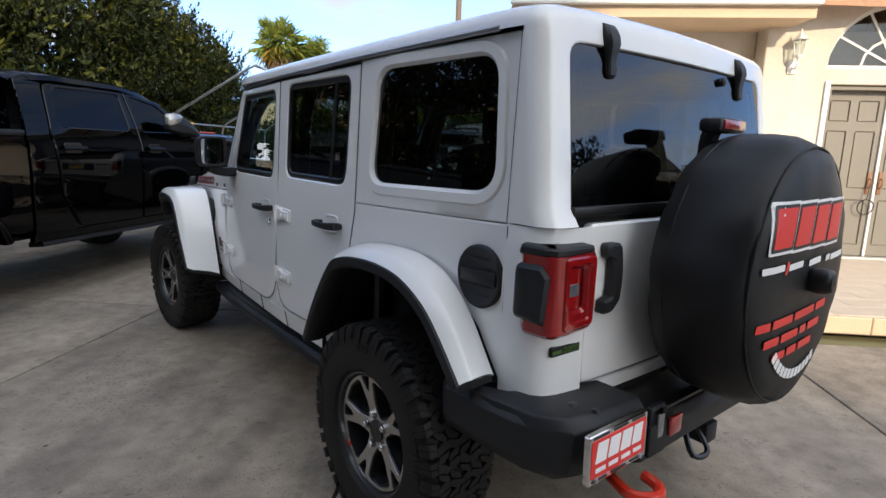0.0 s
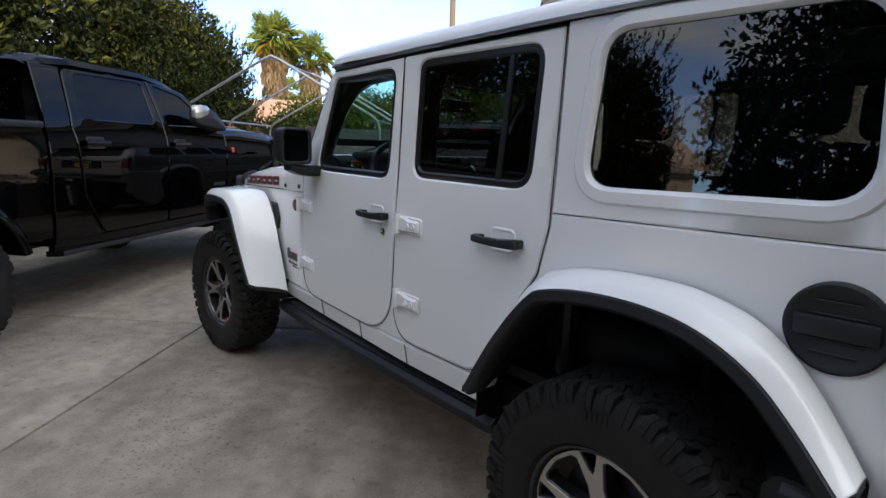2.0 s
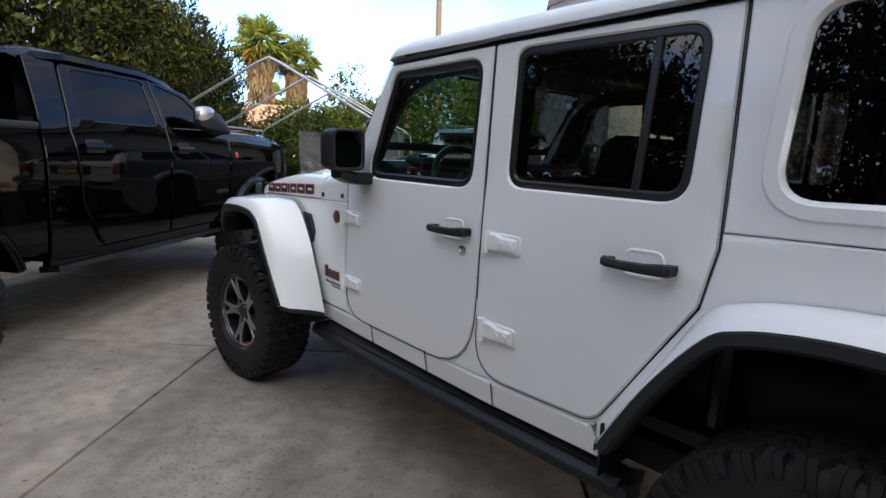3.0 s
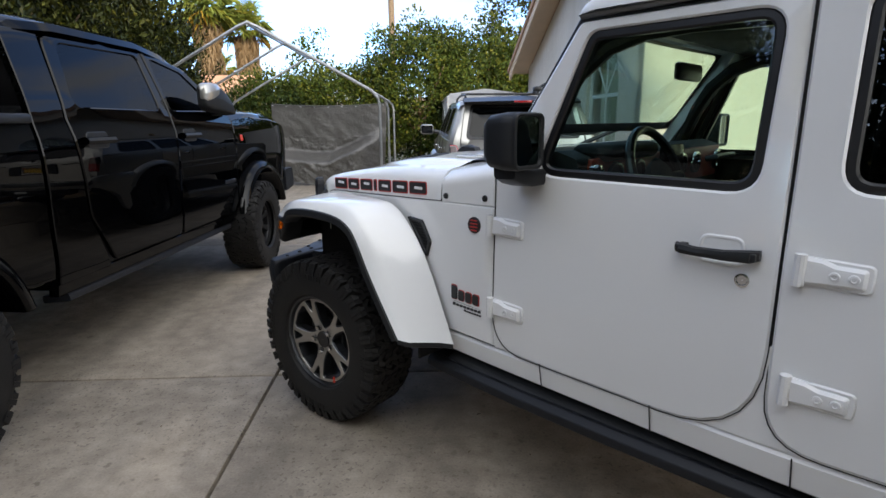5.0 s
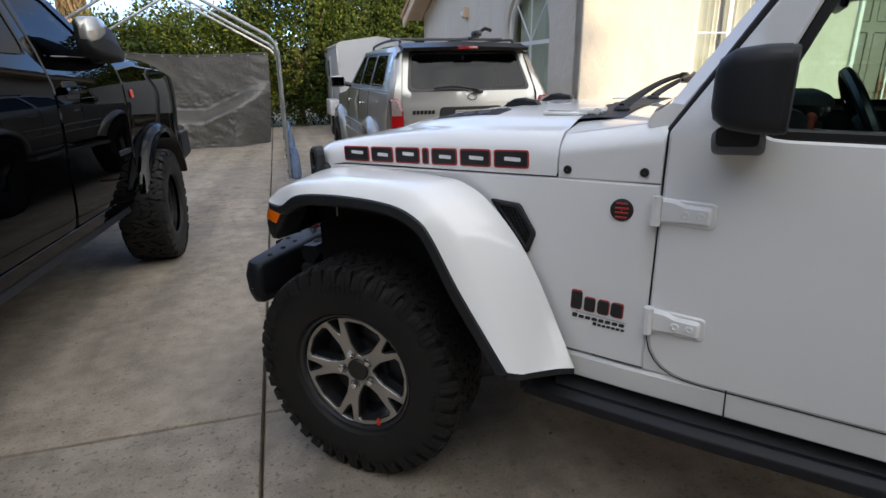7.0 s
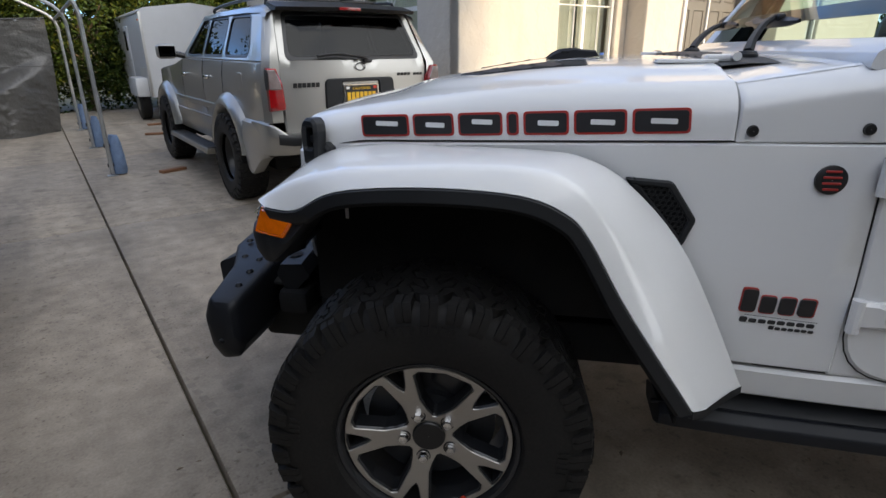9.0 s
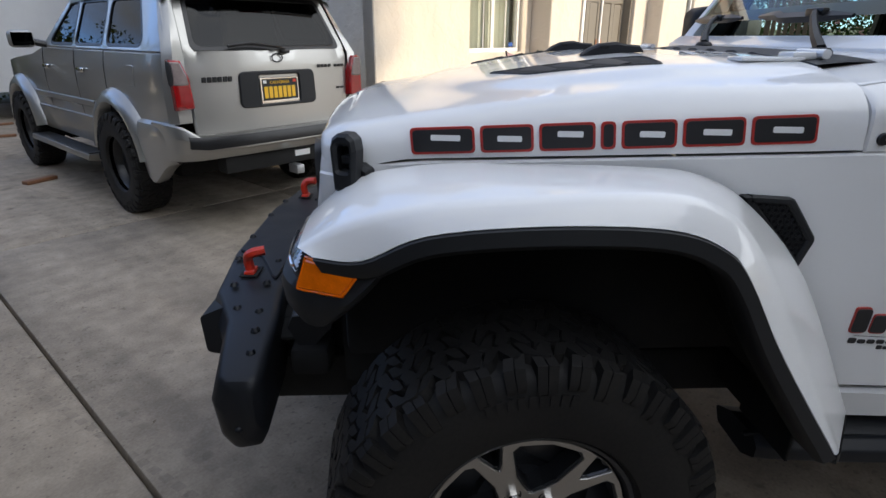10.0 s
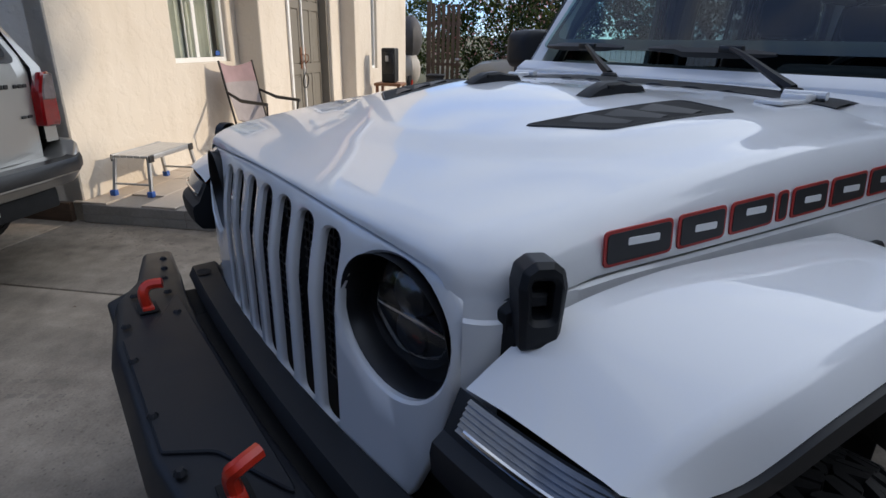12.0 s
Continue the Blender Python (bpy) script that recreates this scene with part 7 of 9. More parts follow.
def door_hinge(s, y, z):
    x = half_width(y, z)
    h = part("door_hinge", sheet(flank(s, 0.018), rounded([(y + 0.055, z - 0.034), (y + 0.055, z + 0.034), (y + 0.015, z + 0.032), (y - 0.012, z + 0.022), (y - 0.075, z + 0.020), (y - 0.075, z - 0.030), (y - 0.02, z - 0.030)], 0.010, 3), (), 0.03, 0.022, 0.008), WHITE, JEEP, "white cast door hinge")
    part("knuckle", tube([(s * (x + 0.015), y + 0.060, z - 0.040), (s * (x + 0.015), y + 0.060, z + 0.040)], 0.014, 10), WHITE, h)
    part("pad", sheet(flank(s, 0.007), rounded([(y + 0.02, z - 0.038), (y + 0.02, z + 0.034), (y - 0.088, z + 0.030), (y - 0.088, z - 0.040)], 0.016, 3), (), 0.04, 0.006, 0.004), WHITE, h)
    for yy in (-0.012, -0.050):
        part("screw", turned([(0.012, 0.0), (0.011, 0.004), (0.006, 0.005), (0.005, 0.002), (0.001, 0.002)], Matrix.Translation((s * (x + 0.018), y + yy, z - 0.004)) @ pose(0, 0, 0, 0, s * 90, 0), 12), WHITE, h)


for s in (-1, 1):
    door_handle(s, 1.238, 1.128, "front")
    door_handle(s, 0.475, 1.125, "rear")
    for yy, zz in ((1.985, 1.095), (1.975, 0.778), (0.985, 1.117), (0.980, 0.803)):
        door_hinge(s, yy, zz)
KM = Matrix.Translation((-half_width(1.17, 1.06) - 0.001, 1.172, 1.062)) @ pose(0, 0, 0, 0, -90, 0)
part("key_lock", turned([(0.019, -0.004), (0.019, 0.004), (0.014, 0.005), (0.012, 0.001), (0.001, 0.001)], KM, 20), CHROME, JEEP, "door lock")
for y, z in ((2.305, 1.180), (2.088, 1.190)):
    part("cowl_screw", turned([(0.013, 0.0), (0.011, 0.006), (0.001, 0.007)], Matrix.Translation((-half_width(y, z) - 0.0005, y, z)) @ pose(0, 0, 0, 0, -90, 0), 14), TRIM, JEEP)
BM_ = Matrix.Translation((-half_width(2.138, 1.082) - 0.001, 2.138, 1.082)) @ pose(0, 0, 0, 0, -90, 0)
rb = part("round_badge", turned([(0.032, -0.002), (0.032, 0.004), (0.028, 0.006), (0.001, 0.006)], BM_, 24), DECAL, JEEP, "round dark badge with red bars")
for k in range(4):
    part("badge_bar", box((0.004, 0.040 - 0.006 * abs(k - 1.5), 0.005), (-half_width(2.138, 1.08) - 0.008, 2.138, 1.062 + 0.013 * k), 0.001, 1), DECALRED, rb)

# hood side decal and name badges: plain blocks in their colours
def decal_row(y0, y1, z0, height, spans, parent):
    def low(y):
        return z0 + (y0 - y) / (y0 - y1) * 0.040
    def lay(off):
        return lambda u, v, d: Vector((-(hood_half(u) + off - d - 0.004 * max(0, (v - 1.17) / 0.06)), u, v))
    L = y0 - y1
    for k, (f0, f1) in enumerate(spans):
        a, b = y0 - L * f0, y0 - L * f1
        out = [(a, low(a)), (b, low(b)), (b + 0.004, low(b) + height), (a + 0.004, low(a) + height)]
        part("decal_outline", sheet(lay(0.0015), rounded(out, 0.010, 3), (), 0.03, 0.002, 0.0005), DECALRED, parent)
        part("decal_block", sheet(lay(0.0026), rounded(inset(ccw(out), 0.005), 0.008, 3), (), 0.03, 0.001, 0.0004), DECAL, parent)
        w = a - b
        if w > 0.06:
            z = low((a + b) / 2) + height * (0.60 if k in (0, 2) else 0.50)
            part("decal_slot", sheet(lay(0.0034), rounded([(a - w * 0.30, z - 0.006), (b + w * 0.24, z - 0.006), (b + w * 0.24, z + 0.006), (a - w * 0.30, z + 0.006)], 0.003, 2), (), 0.03, 0.001, 0.0003), WHITE, parent)


decal_row(3.228, 2.428, 1.131, 0.056, ((0.0, 0.168), (0.182, 0.318), (0.332, 0.472), (0.485, 0.522), (0.536, 0.670), (0.684, 0.832), (0.846, 1.0)), hood)
def side_blocks(y0, y1, z0, z1, n, mat, name, parent, off=0.004):
    w = (y0 - y1) / n
    for k in range(n):
        a, b = y0 - w * k, y0 - w * (k + 1) + w * 0.18
        top = z1 if k in (0,) else z1 - (z1 - z0) * 0.25
        part(name, sheet(flank(-1, off), rounded([(a, z0), (b, z0), (b - 0.002, top), (a - 0.002, top)], w * 0.2, 3), (), 0.05, off, 0.001), mat, parent)
nb = part("name_badge", sheet(flank(-1, 0.001), [(2.252, 0.747), (2.096, 0.742), (2.096, 0.743), (2.252, 0.748)], (), 0.1, 0.001, 0.0001), DECAL, JEEP, "dark name badge in plain blocks")
side_blocks(2.268, 2.100, 0.755, 0.820, 4, DECALRED, "badge_edge", nb, 0.004)
side_blocks(2.266, 2.104, 0.758, 0.816, 4, DECAL, "badge_block", nb, 0.006)
side_blocks(2.262, 2.098, 0.728, 0.742, 8, DECAL, "badge_bar", nb, 0.003)
side_blocks(2.196, 2.098, 0.714, 0.724, 7, DECAL, "badge_bar", nb, 0.003)

# fender vent
for s in (-1, 1):
    FV = rounded([(2.560, 1.066, 0.005), (2.452, 1.062, 0.02), (2.392, 0.975, 0.02), (2.418, 0.902, 0.01)], 0, 4)
    fv = part("fender_vent", sheet(flank(s, 0.012), FV, [inset(ccw(FV), 0.016)], 0.04, 0.014, 0.004), PLASTIC, JEEP, "black honeycomb fender vent")
    core = bmesh.new()
    hole = inset(ccw(FV), 0.015)
    for i in range(14):
        for j in range(14):
            u, v = 2.38 + 0.0135 * i + (0.00675 if j % 2 else 0), 0.90 + 0.0122 * j
            if inside((u, v), hole):
                p = flank(s, 0.004)(u, v, 0)
                turned([(0.0072, 0.0), (0.0072, 0.004), (0.0052, 0.004), (0.0052, 0.0)], Matrix.Translation(p) @ pose(0, 0, 0, 0, s * 90, 0), 6, core)
    part("honeycomb", core, PLASTIC, fv)
    part("vent_floor", sheet(flank(s, 0.0025), FV, (), 0.05, 0.002, 0.0), DARK, fv)

# mirrors
for s in (-1, 1):
    mr = thing("wing_mirror", "", "")
    mr.parent = JEEP
    rings = []
    for y, k in ((1.795, 0.92), (1.802, 1.0), (1.845, 1.0), (1.900, 0.92), (1.928, 0.70), (1.935, 0.45)):
        cx, cz = 0.885, 1.412
        rings.append([Vector((s * (cx + (x - cx) * k), y, cz + (z - cz) * k)) for x, z in rounded([(0.805, 1.322), (0.968, 1.322), (0.968, 1.502), (0.805, 1.502)], 0.036, 4)])
    part("mirror_shell", loft(rings, True, True), PLASTIC, mr, "black mirror housing", 50)
    m_, t_, b_ = nodes_of("mirror_glass")
    b_.inputs["Metallic"].default_value, b_.inputs["Roughness"].default_value, b_.inputs["Base Color"].default_value = 1, 0.01, (0.80, 0.82, 0.84, 1)
    part("mirror_glass", sheet(lambda u, v, d: Vector((s * u, 1.7935 + d, v)), rounded([(0.822, 1.338), (0.954, 1.338), (0.954, 1.488), (0.822, 1.488)], 0.025, 4), (), 0.2, 0.002, 0.0), m_, mr)
    part("mirror_rim", sheet(lambda u, v, d: Vector((s * u, 1.786 + d, v)), rounded([(0.807, 1.324), (0.966, 1.324), (0.966, 1.500), (0.807, 1.500)], 0.03, 4), [rounded([(0.822, 1.338), (0.954, 1.338), (0.954, 1.488), (0.822, 1.488)], 0.025, 4)], 0.2, 0.02, 0.004), PLASTIC, mr)
    part("mirror_foot", loft([[Vector((s * x, 1.878 + dy * k, z + dz * k)) for dy, dz in rounded([(-0.062, -0.024), (0.052, -0.028), (0.058, 0.030), (-0.058, 0.030)], 0.018, 3)] for x, z, k in ((0.735, 1.285, 1.0), (0.80, 1.285, 1.0), (0.855, 1.295, 0.92), (0.90, 1.310, 0.75))]), PLASTIC, mr)

# ---- spare wheel ----
def spare():
    d = thing("spare_wheel", "", "")
    d.parent = JEEP
    C = Vector((-0.022, -0.84, 1.115))
    M = Matrix.Translation(C) @ pose(0, 0, 0, 90, 0, 0)
    bm = turned([(0.30, -0.040), (0.375, -0.028), (0.402, -0.008), (0.415, 0.04), (0.417, 0.14), (0.412, 0.20), (0.398, 0.235), (0.372, 0.262), (0.335, 0.275), (0.25, 0.282), (0.15, 0.286), (0.08, 0.288), (0.001, 0.288)], M, 56)
    for v in bm.verts:
        q = v.co - C
        k = math.atan2(q.z, q.x)
        r = math.hypot(q.x, q.z)
        if r > 0.2:
            v.co += Vector((q.x, 0, q.z)).normalized() * (0.004 * math.sin(9 * k + 12 * q.y) + 0.003 * math.sin(17 * k))
        v.co.y += 0.004 * noise.noise(v.co * 9)
    cv = part("tyre_cover", bm, VINYL, d, "black vinyl cover with red and white print", 60)
    for h, r in ((0.255, 0.382), (0.035, 0.411)):
        part("piping", tube([M @ Vector((r * math.cos(2 * math.pi * i / 48), r * math.sin(2 * math.pi * i / 48), h)) for i in range(49)], 0.004, 6), VINYL, cv)
    Y = -0.84 - 0.2885
    def print_block(pts, mat, y=Y, name="print_block"):
        bm = sheet(lambda u, v, dd: Vector((C.x + u, Y - 0.0012 - (Y - y) * -1 + dd - 0.004 * max(0, math.hypot(u, v) - 0.2) * -4, C.z + v)), pts, (), 0.05, 0.001, 0.0003)
        part(name, bm, mat, cv)
    def lay(off):
        # follows the domed face of the cover
        def M2(u, v, dd):
            r = math.hypot(u, v)
            yy = interp(r, [(0.0, 0.288), (0.15, 0.286), (0.25, 0.282), (0.335, 0.275), (0.372, 0.262), (0.40, 0.235)])
            return Vector((C.x + u, -0.84 - yy - 0.0055 - off + dd, C.z + v))
        return M2
    def blk(pts, mat, off=0.0, r=0.006, name="print_block"):
        part(name, sheet(lay(off), rounded(pts, r, 3), (), 0.04, 0.001, 0.0003), mat, cv)
    # large red blocks outlined in white and black
    for k in range(4):
        x0 = -0.325 + 0.130 * k
        blk([(x0 - 0.008, 0.095), (x0 + 0.134, 0.098), (x0 + 0.162, 0.238), (x0 + 0.020, 0.235)], SIGNWHITE, 0.0)
        blk([(x0, 0.103), (x0 + 0.126, 0.106), (x0 + 0.152, 0.230), (x0 + 0.028, 0.227)], DECAL, 0.0012)
        blk([(x0 + 0.009, 0.112), (x0 + 0.117, 0.115), (x0 + 0.142, 0.221), (x0 + 0.035, 0.218)], SIGNRED, 0.0024)
    for k, (x, w, m) in enumerate(((-0.35, 0.12, SIGNWHITE), (-0.20, 0.10, SIGNWHITE), (-0.05, 0.10, SIGNWHITE), (0.10, 0.035, SIGNWHITE), (0.15, 0.13, SIGNWHITE))):
        blk([(x, 0.046), (x + w, 0.050), (x + w, 0.068), (x, 0.064)], m, 0.0, 0.004, "print_bar")
    blk([(-0.225, 0.038), (-0.210, 0.038), (-0.200, 0.072), (-0.215, 0.072)], SIGNRED, 0.0, 0.002, "print_bar")
    for z, x0, words in ((-0.105, -0.34, (0.07, 0.13, 0.16, 0.09)), (-0.157, -0.29, (0.09, 0.12, 0.05, 0.10)), (-0.208, -0.22, (0.08, 0.07, 0.11))):
        for w in words:
            blk([(x0, z + 0.03 * x0), (x0 + w, z + 0.03 * (x0 + w)), (x0 + w, z + 0.03 * (x0 + w) + 0.024), (x0, z + 0.03 * x0 + 0.024)], SIGNRED, 0.0, 0.004, "print_bar")
            x0 += w + 0.018
    for k in range(12):
        a = radians(-137 + 6.4 * k)
        r0, r1 = 0.272, 0.302
        a2 = a + radians(5.0)
        blk([(r0 * math.cos(a), r0 * math.sin(a)), (r1 * math.cos(a), r1 * math.sin(a)), (r1 * math.cos(a2), r1 * math.sin(a2)), (r0 * math.cos(a2), r0 * math.sin(a2))], SIGNWHITE, 0.0, 0.003, "print_bar")
    cm = turned([(0.035, 0.286), (0.038, 0.31), (0.034, 0.335), (0.026, 0.348), (0.001, 0.352)], M, 16)
    box((0.075, 0.06, 0.05), (C.x, -0.84 - 0.315, C.z + 0.012), 0.018, 3, None, cm)
    part("reversing_camera", cm, PLASTIC, d, "black camera housing")
    part("carrier", box((0.34, 0.12, 0.30), (C.x, -0.79, C.z), 0.02), PLASTIC, d)
    br = tube(smooth_line([(C.x - 0.02, -0.795, 1.30), (C.x - 0.02, -0.785, 1.50), (C.x - 0.02, -0.80, 1.552)], 4), [0.040, 0.038, 0.036, 0.034, 0.032, 0.031, 0.030, 0.030, 0.030], 8)
    part("lamp_arm", br, PLASTIC, d)
    part("lamp_house", box((0.19, 0.075, 0.044), (C.x - 0.02, -0.825, 1.560), 0.014), PLASTIC, d)
    part("brake_lamp", box((0.155, 0.012, 0.030), (C.x - 0.02, -0.862, 1.561), 0.005), REDLENS, d, "red high brake lamp")


spare()

# ---- rear bumper ----
def bumper_rear():
    b = thing("rear_bumper", "", "")
    b.parent = JEEP
    st = [(-0.860, -0.40, -0.46, 0.62, 0.735), (-0.868, -0.42, -0.66, 0.61, 0.765), (-0.850, -0.50, -0.80, 0.60, 0.770), (-0.80, -0.62, -0.87, 0.585, 0.775), (-0.70, -0.68, -0.892, 0.575, 0.775), (-0.50, -0.71, -0.90, 0.57, 0.768)]
    st2 = [(-0.47, -0.71, -0.90, 0.53, 0.70), (-0.2, -0.71, -0.905, 0.54, 0.68), (0.2, -0.71, -0.905, 0.54, 0.68), (0.47, -0.71, -0.90, 0.53, 0.70)]
    full = st + st2 + [(-x, a, c, e, f) for x, a, c, e, f in st[::-1]]
    rings = []
    for x, y0, y1, z0, z1 in full:
        rings.append([Vector((x, y, z)) for y, z in rounded([(y0, z0 + 0.03), (y0, z1), (y1 + 0.03, z1), (y1, z1 - 0.035), (y1 + 0.01, z0 + 0.03), (y1 + 0.06, z0)], 0.02, 3)])
    part("bumper_body", loft(rings), PLASTIC, b, "black plastic bumper", 40)
    part("step_pad", box((0.9, 0.16, 0.012), (0, -0.80, 0.692), 0.004), TRIM, b)
    for s in (-1, 1):
        part("reflector", box((0.075, 0.012, 0.062), (s * 0.33, -0.910, 0.650), 0.008), REDLENS, b, "red reflector")
        part("light_recess", box((0.10, 0.014, 0.10), (s * 0.44, -0.908, 0.635), 0.01), DARK, b)
        part("plug", turned([(0.012, 0.0), (0.010, 0.004), (0.001, 0.004)], Matrix.Translation((s * 0.70, -0.86, 0.777)), 12), TRIM, b)
    # dealer plate in a chrome frame
    PX, PY, PZ, PK = -0.672, -0.925, 0.690, 0.86
    def pm(off):
        return lambda u, v, d: Vector((PX + u * PK, PY - off + d + 0.02 * v, PZ + v * PK))
    def pbox(w, h, x, z, off):
        return sheet(pm(off), rounded([(x - w / 2, z - h / 2), (x + w / 2, z - h / 2), (x + w / 2, z + h / 2), (x - w / 2, z + h / 2)], 0.002, 2), (), 0.1, 0.002, 0.0004)
    pl = part("plate_frame", sheet(pm(0.0), rounded([(-0.158, -0.080), (0.158, -0.080), (0.158, 0.080), (-0.158, 0.080)], 0.01, 3), (), 0.1, 0.016, 0.003), CHROME, b, "chrome dealer plate frame")
    part("dealer_plate", sheet(pm(0.0015), rounded([(-0.146, -0.058), (0.146, -0.058), (0.146, 0.062), (-0.146, 0.062)], 0.006, 3), (), 0.1, 0.002, 0.0003), SIGNRED, pl, "red dealer plate")
    for k in range(4):
        x0 = -0.130 + 0.064 * k
        part("print_block", sheet(pm(0.0028), rounded([(x0, -0.012), (x0 + 0.056, -0.012), (x0 + 0.066, 0.052), (x0 + 0.012, 0.052)], 0.004, 3), (), 0.1, 0.001, 0.0003), SIGNWHITE, pl)
        part("print_bar", pbox(0.05, 0.014, -0.10 + 0.066 * k, -0.036, 0.0028), SIGNWHITE, pl)
    for k in range(3):
        part("print_bar", pbox(0.075, 0.009, -0.10 + 0.10 * k, 0.071, 0.0015), DECAL, pl)
        part("print_bar", pbox(0.075, 0.008, -0.10 + 0.10 * k, -0.069, 0.0015), DECAL, pl)
    for sx in (-0.12, 0.12):
        part("bolt", turned([(0.008, 0.0), (0.007, 0.005), (0.001, 0.006)], Matrix.Translation((PX + sx * PK, PY - 0.002, PZ - 0.058)) @ pose(0, 0, 0, 90, 0, 0), 8), GALV, pl)
    # moulded shoulders, lamp pocket and sensor caps
    for s in (-1, 1):
        part("shoulder", loft([[Vector((s * x, y, z)) for x, z in rounded([(0.868 - i, 0.60), (0.884 - i, 0.64), (0.884 - i, 0.735), (0.860 - i, 0.765)], 0.01, 2)] for y, i in ((-0.44, 0.0), (-0.60, 0.002), (-0.72, 0.012), (-0.76, 0.03))]), PLASTIC, b)
        part("corner_cap", turned([(0.014, 0.0), (0.012, 0.004), (0.001, 0.005)], Matrix.Translation((s * 0.72, -0.80, 0.776)), 12), TRIM, b)
        part("fog_pocket", sheet(lambda u, v, d: Vector((s * u, -0.906 + d, v)), rounded([(0.375, 0.60), (0.47, 0.60), (0.47, 0.735), (0.385, 0.735)], 0.012, 3), [rounded([(0.388, 0.612), (0.458, 0.612), (0.458, 0.722), (0.396, 0.722)], 0.01, 3)], 0.05, 0.02, 0.006), PLASTIC, b)
        part("fog_lamp", box((0.035, 0.010, 0.075), (s * 0.43, -0.911, 0.675), 0.004), CLEARLENS, b, "clear rear lamp")
    hk = tube(smooth_line([(-0.60, -0.86, 0.545), (-0.64, -0.95, 0.55), (-0.60, -1.00, 0.553), (-0.55, -0.985, 0.556), (-0.535, -0.93, 0.56)], 5), 0.017, 8)
    part("tow_hook", hk, RED, b, "red tow hook")
    part("hitch", box((0.085, 0.12, 0.075), (0.0, -0.835, 0.515), 0.01), STEEL, b)
    part("wiring", tube(smooth_line([(-0.12, -0.85, 0.54), (-0.15, -0.90, 0.48), (-0.06, -0.91, 0.47), (-0.04, -0.86, 0.53)], 4), 0.010, 6), TRIM, b)


bumper_rear()

# ---- rock rails, underbody ----
for s in (-1, 1):
    pts = [(0.60, 0.43), (0.66, 0.458), (0.755, 0.464), (0.780, 0.445), (0.780, 0.412), (0.73, 0.385), (0.62, 0.39)]
    rl = part("rock_rail", loft([[Vector((s * (x - e), y, z)) for x, z in rounded(pts, 0.012, 3)] for y, e in ((0.50, 0.01), (0.52, 0), (1.5, 0), (1.9, 0.008), (2.2, 0.026), (2.37, 0.042), (2.41, 0.050))]), STEEL, JEEP, "black steel rock rail")
    part("rail_ridge", box((0.012, 1.9, 0.010), (s * 0.70, 1.48, 0.462), 0.003), STEEL, rl)
    part("step_plate", loft([[Vector((s * (x - e), y, z)) for x, z in ((0.60, 0.490), (0.700, 0.490), (0.742, 0.466), (0.742, 0.455), (0.60, 0.470))] for y, e in ((0.56, 0.0), (1.5, 0.0), (1.9, 0.008), (2.2, 0.026), (2.31, 0.036))]), PLASTIC, rl)
    part("rail_end", box((0.10, 0.05, 0.07), (s * 0.72, 0.49, 0.415), 0.02), PLASTIC, rl)
part("floor_pan", box((1.34, 2.9, 0.10), (0, 0.95, 0.53), 0.02), DARK, JEEP)
part("frame_rail", box((0.14, 4.2, 0.14), (-0.43, 1.55, 0.50), 0.02), DARK, JEEP)
part("frame_rail", box((0.14, 4.2, 0.14), (0.43, 1.55, 0.50), 0.02), DARK, JEEP)
for y in (0.0, 3.008):
    ax = tube([(-0.74, y, 0.41), (0.74, y, 0.41)], 0.045, 10)
    turned([(0.001, -0.12), (0.09, -0.11), (0.14, -0.04), (0.14, 0.04), (0.09, 0.11), (0.001, 0.12)], Matrix.Translation((0.1, y, 0.41)) @ pose(0, 0, 0, 90, 0, 0), 16, ax)
    part("axle", ax, DARK, JEEP)
    for s in (-1, 1):
        part("shock_absorber", tube([(s * 0.56, y - 0.16, 0.40), (s * 0.50, y - 0.12, 0.95)], [0.032, 0.026], 10), STEEL, JEEP)
        part("coil_spring", tube([(s * 0.50 + 0.055 * math.cos(i * 0.7), y + 0.02 + 0.055 * math.sin(i * 0.7), 0.50 + 0.0075 * i) for i in range(60)], 0.008, 5), STEEL, JEEP)
part("exhaust", tube([(0.3, -0.3, 0.48), (0.3, -0.75, 0.47)], 0.04, 10), GALV, JEEP)

# ---- cabin ----
def seat(x, y, z=0.72):
    d = thing("seat", "", "")
    d.parent = JEEP
    part("cushion", box((0.50, 0.52, 0.20), (x, y + 0.05, z + 0.08), 0.06, 3), CABIN, d)
    part("backrest", box((0.48, 0.16, 0.66), (x, y - 0.26, z + 0.44), 0.06, 3, pose(0, 0, 0, 14, 0, 0)), CABIN, d)
    part("headrest", box((0.26, 0.11, 0.20), (x, y - 0.38, z + 0.87), 0.045, 3), CABIN, d)
    for dx in (-0.06, 0.06):
        part("headrest_rod", tube([(x + dx, y - 0.36, z + 0.72), (x + dx, y - 0.38, z + 0.82)], 0.007, 6), CHROME, d)


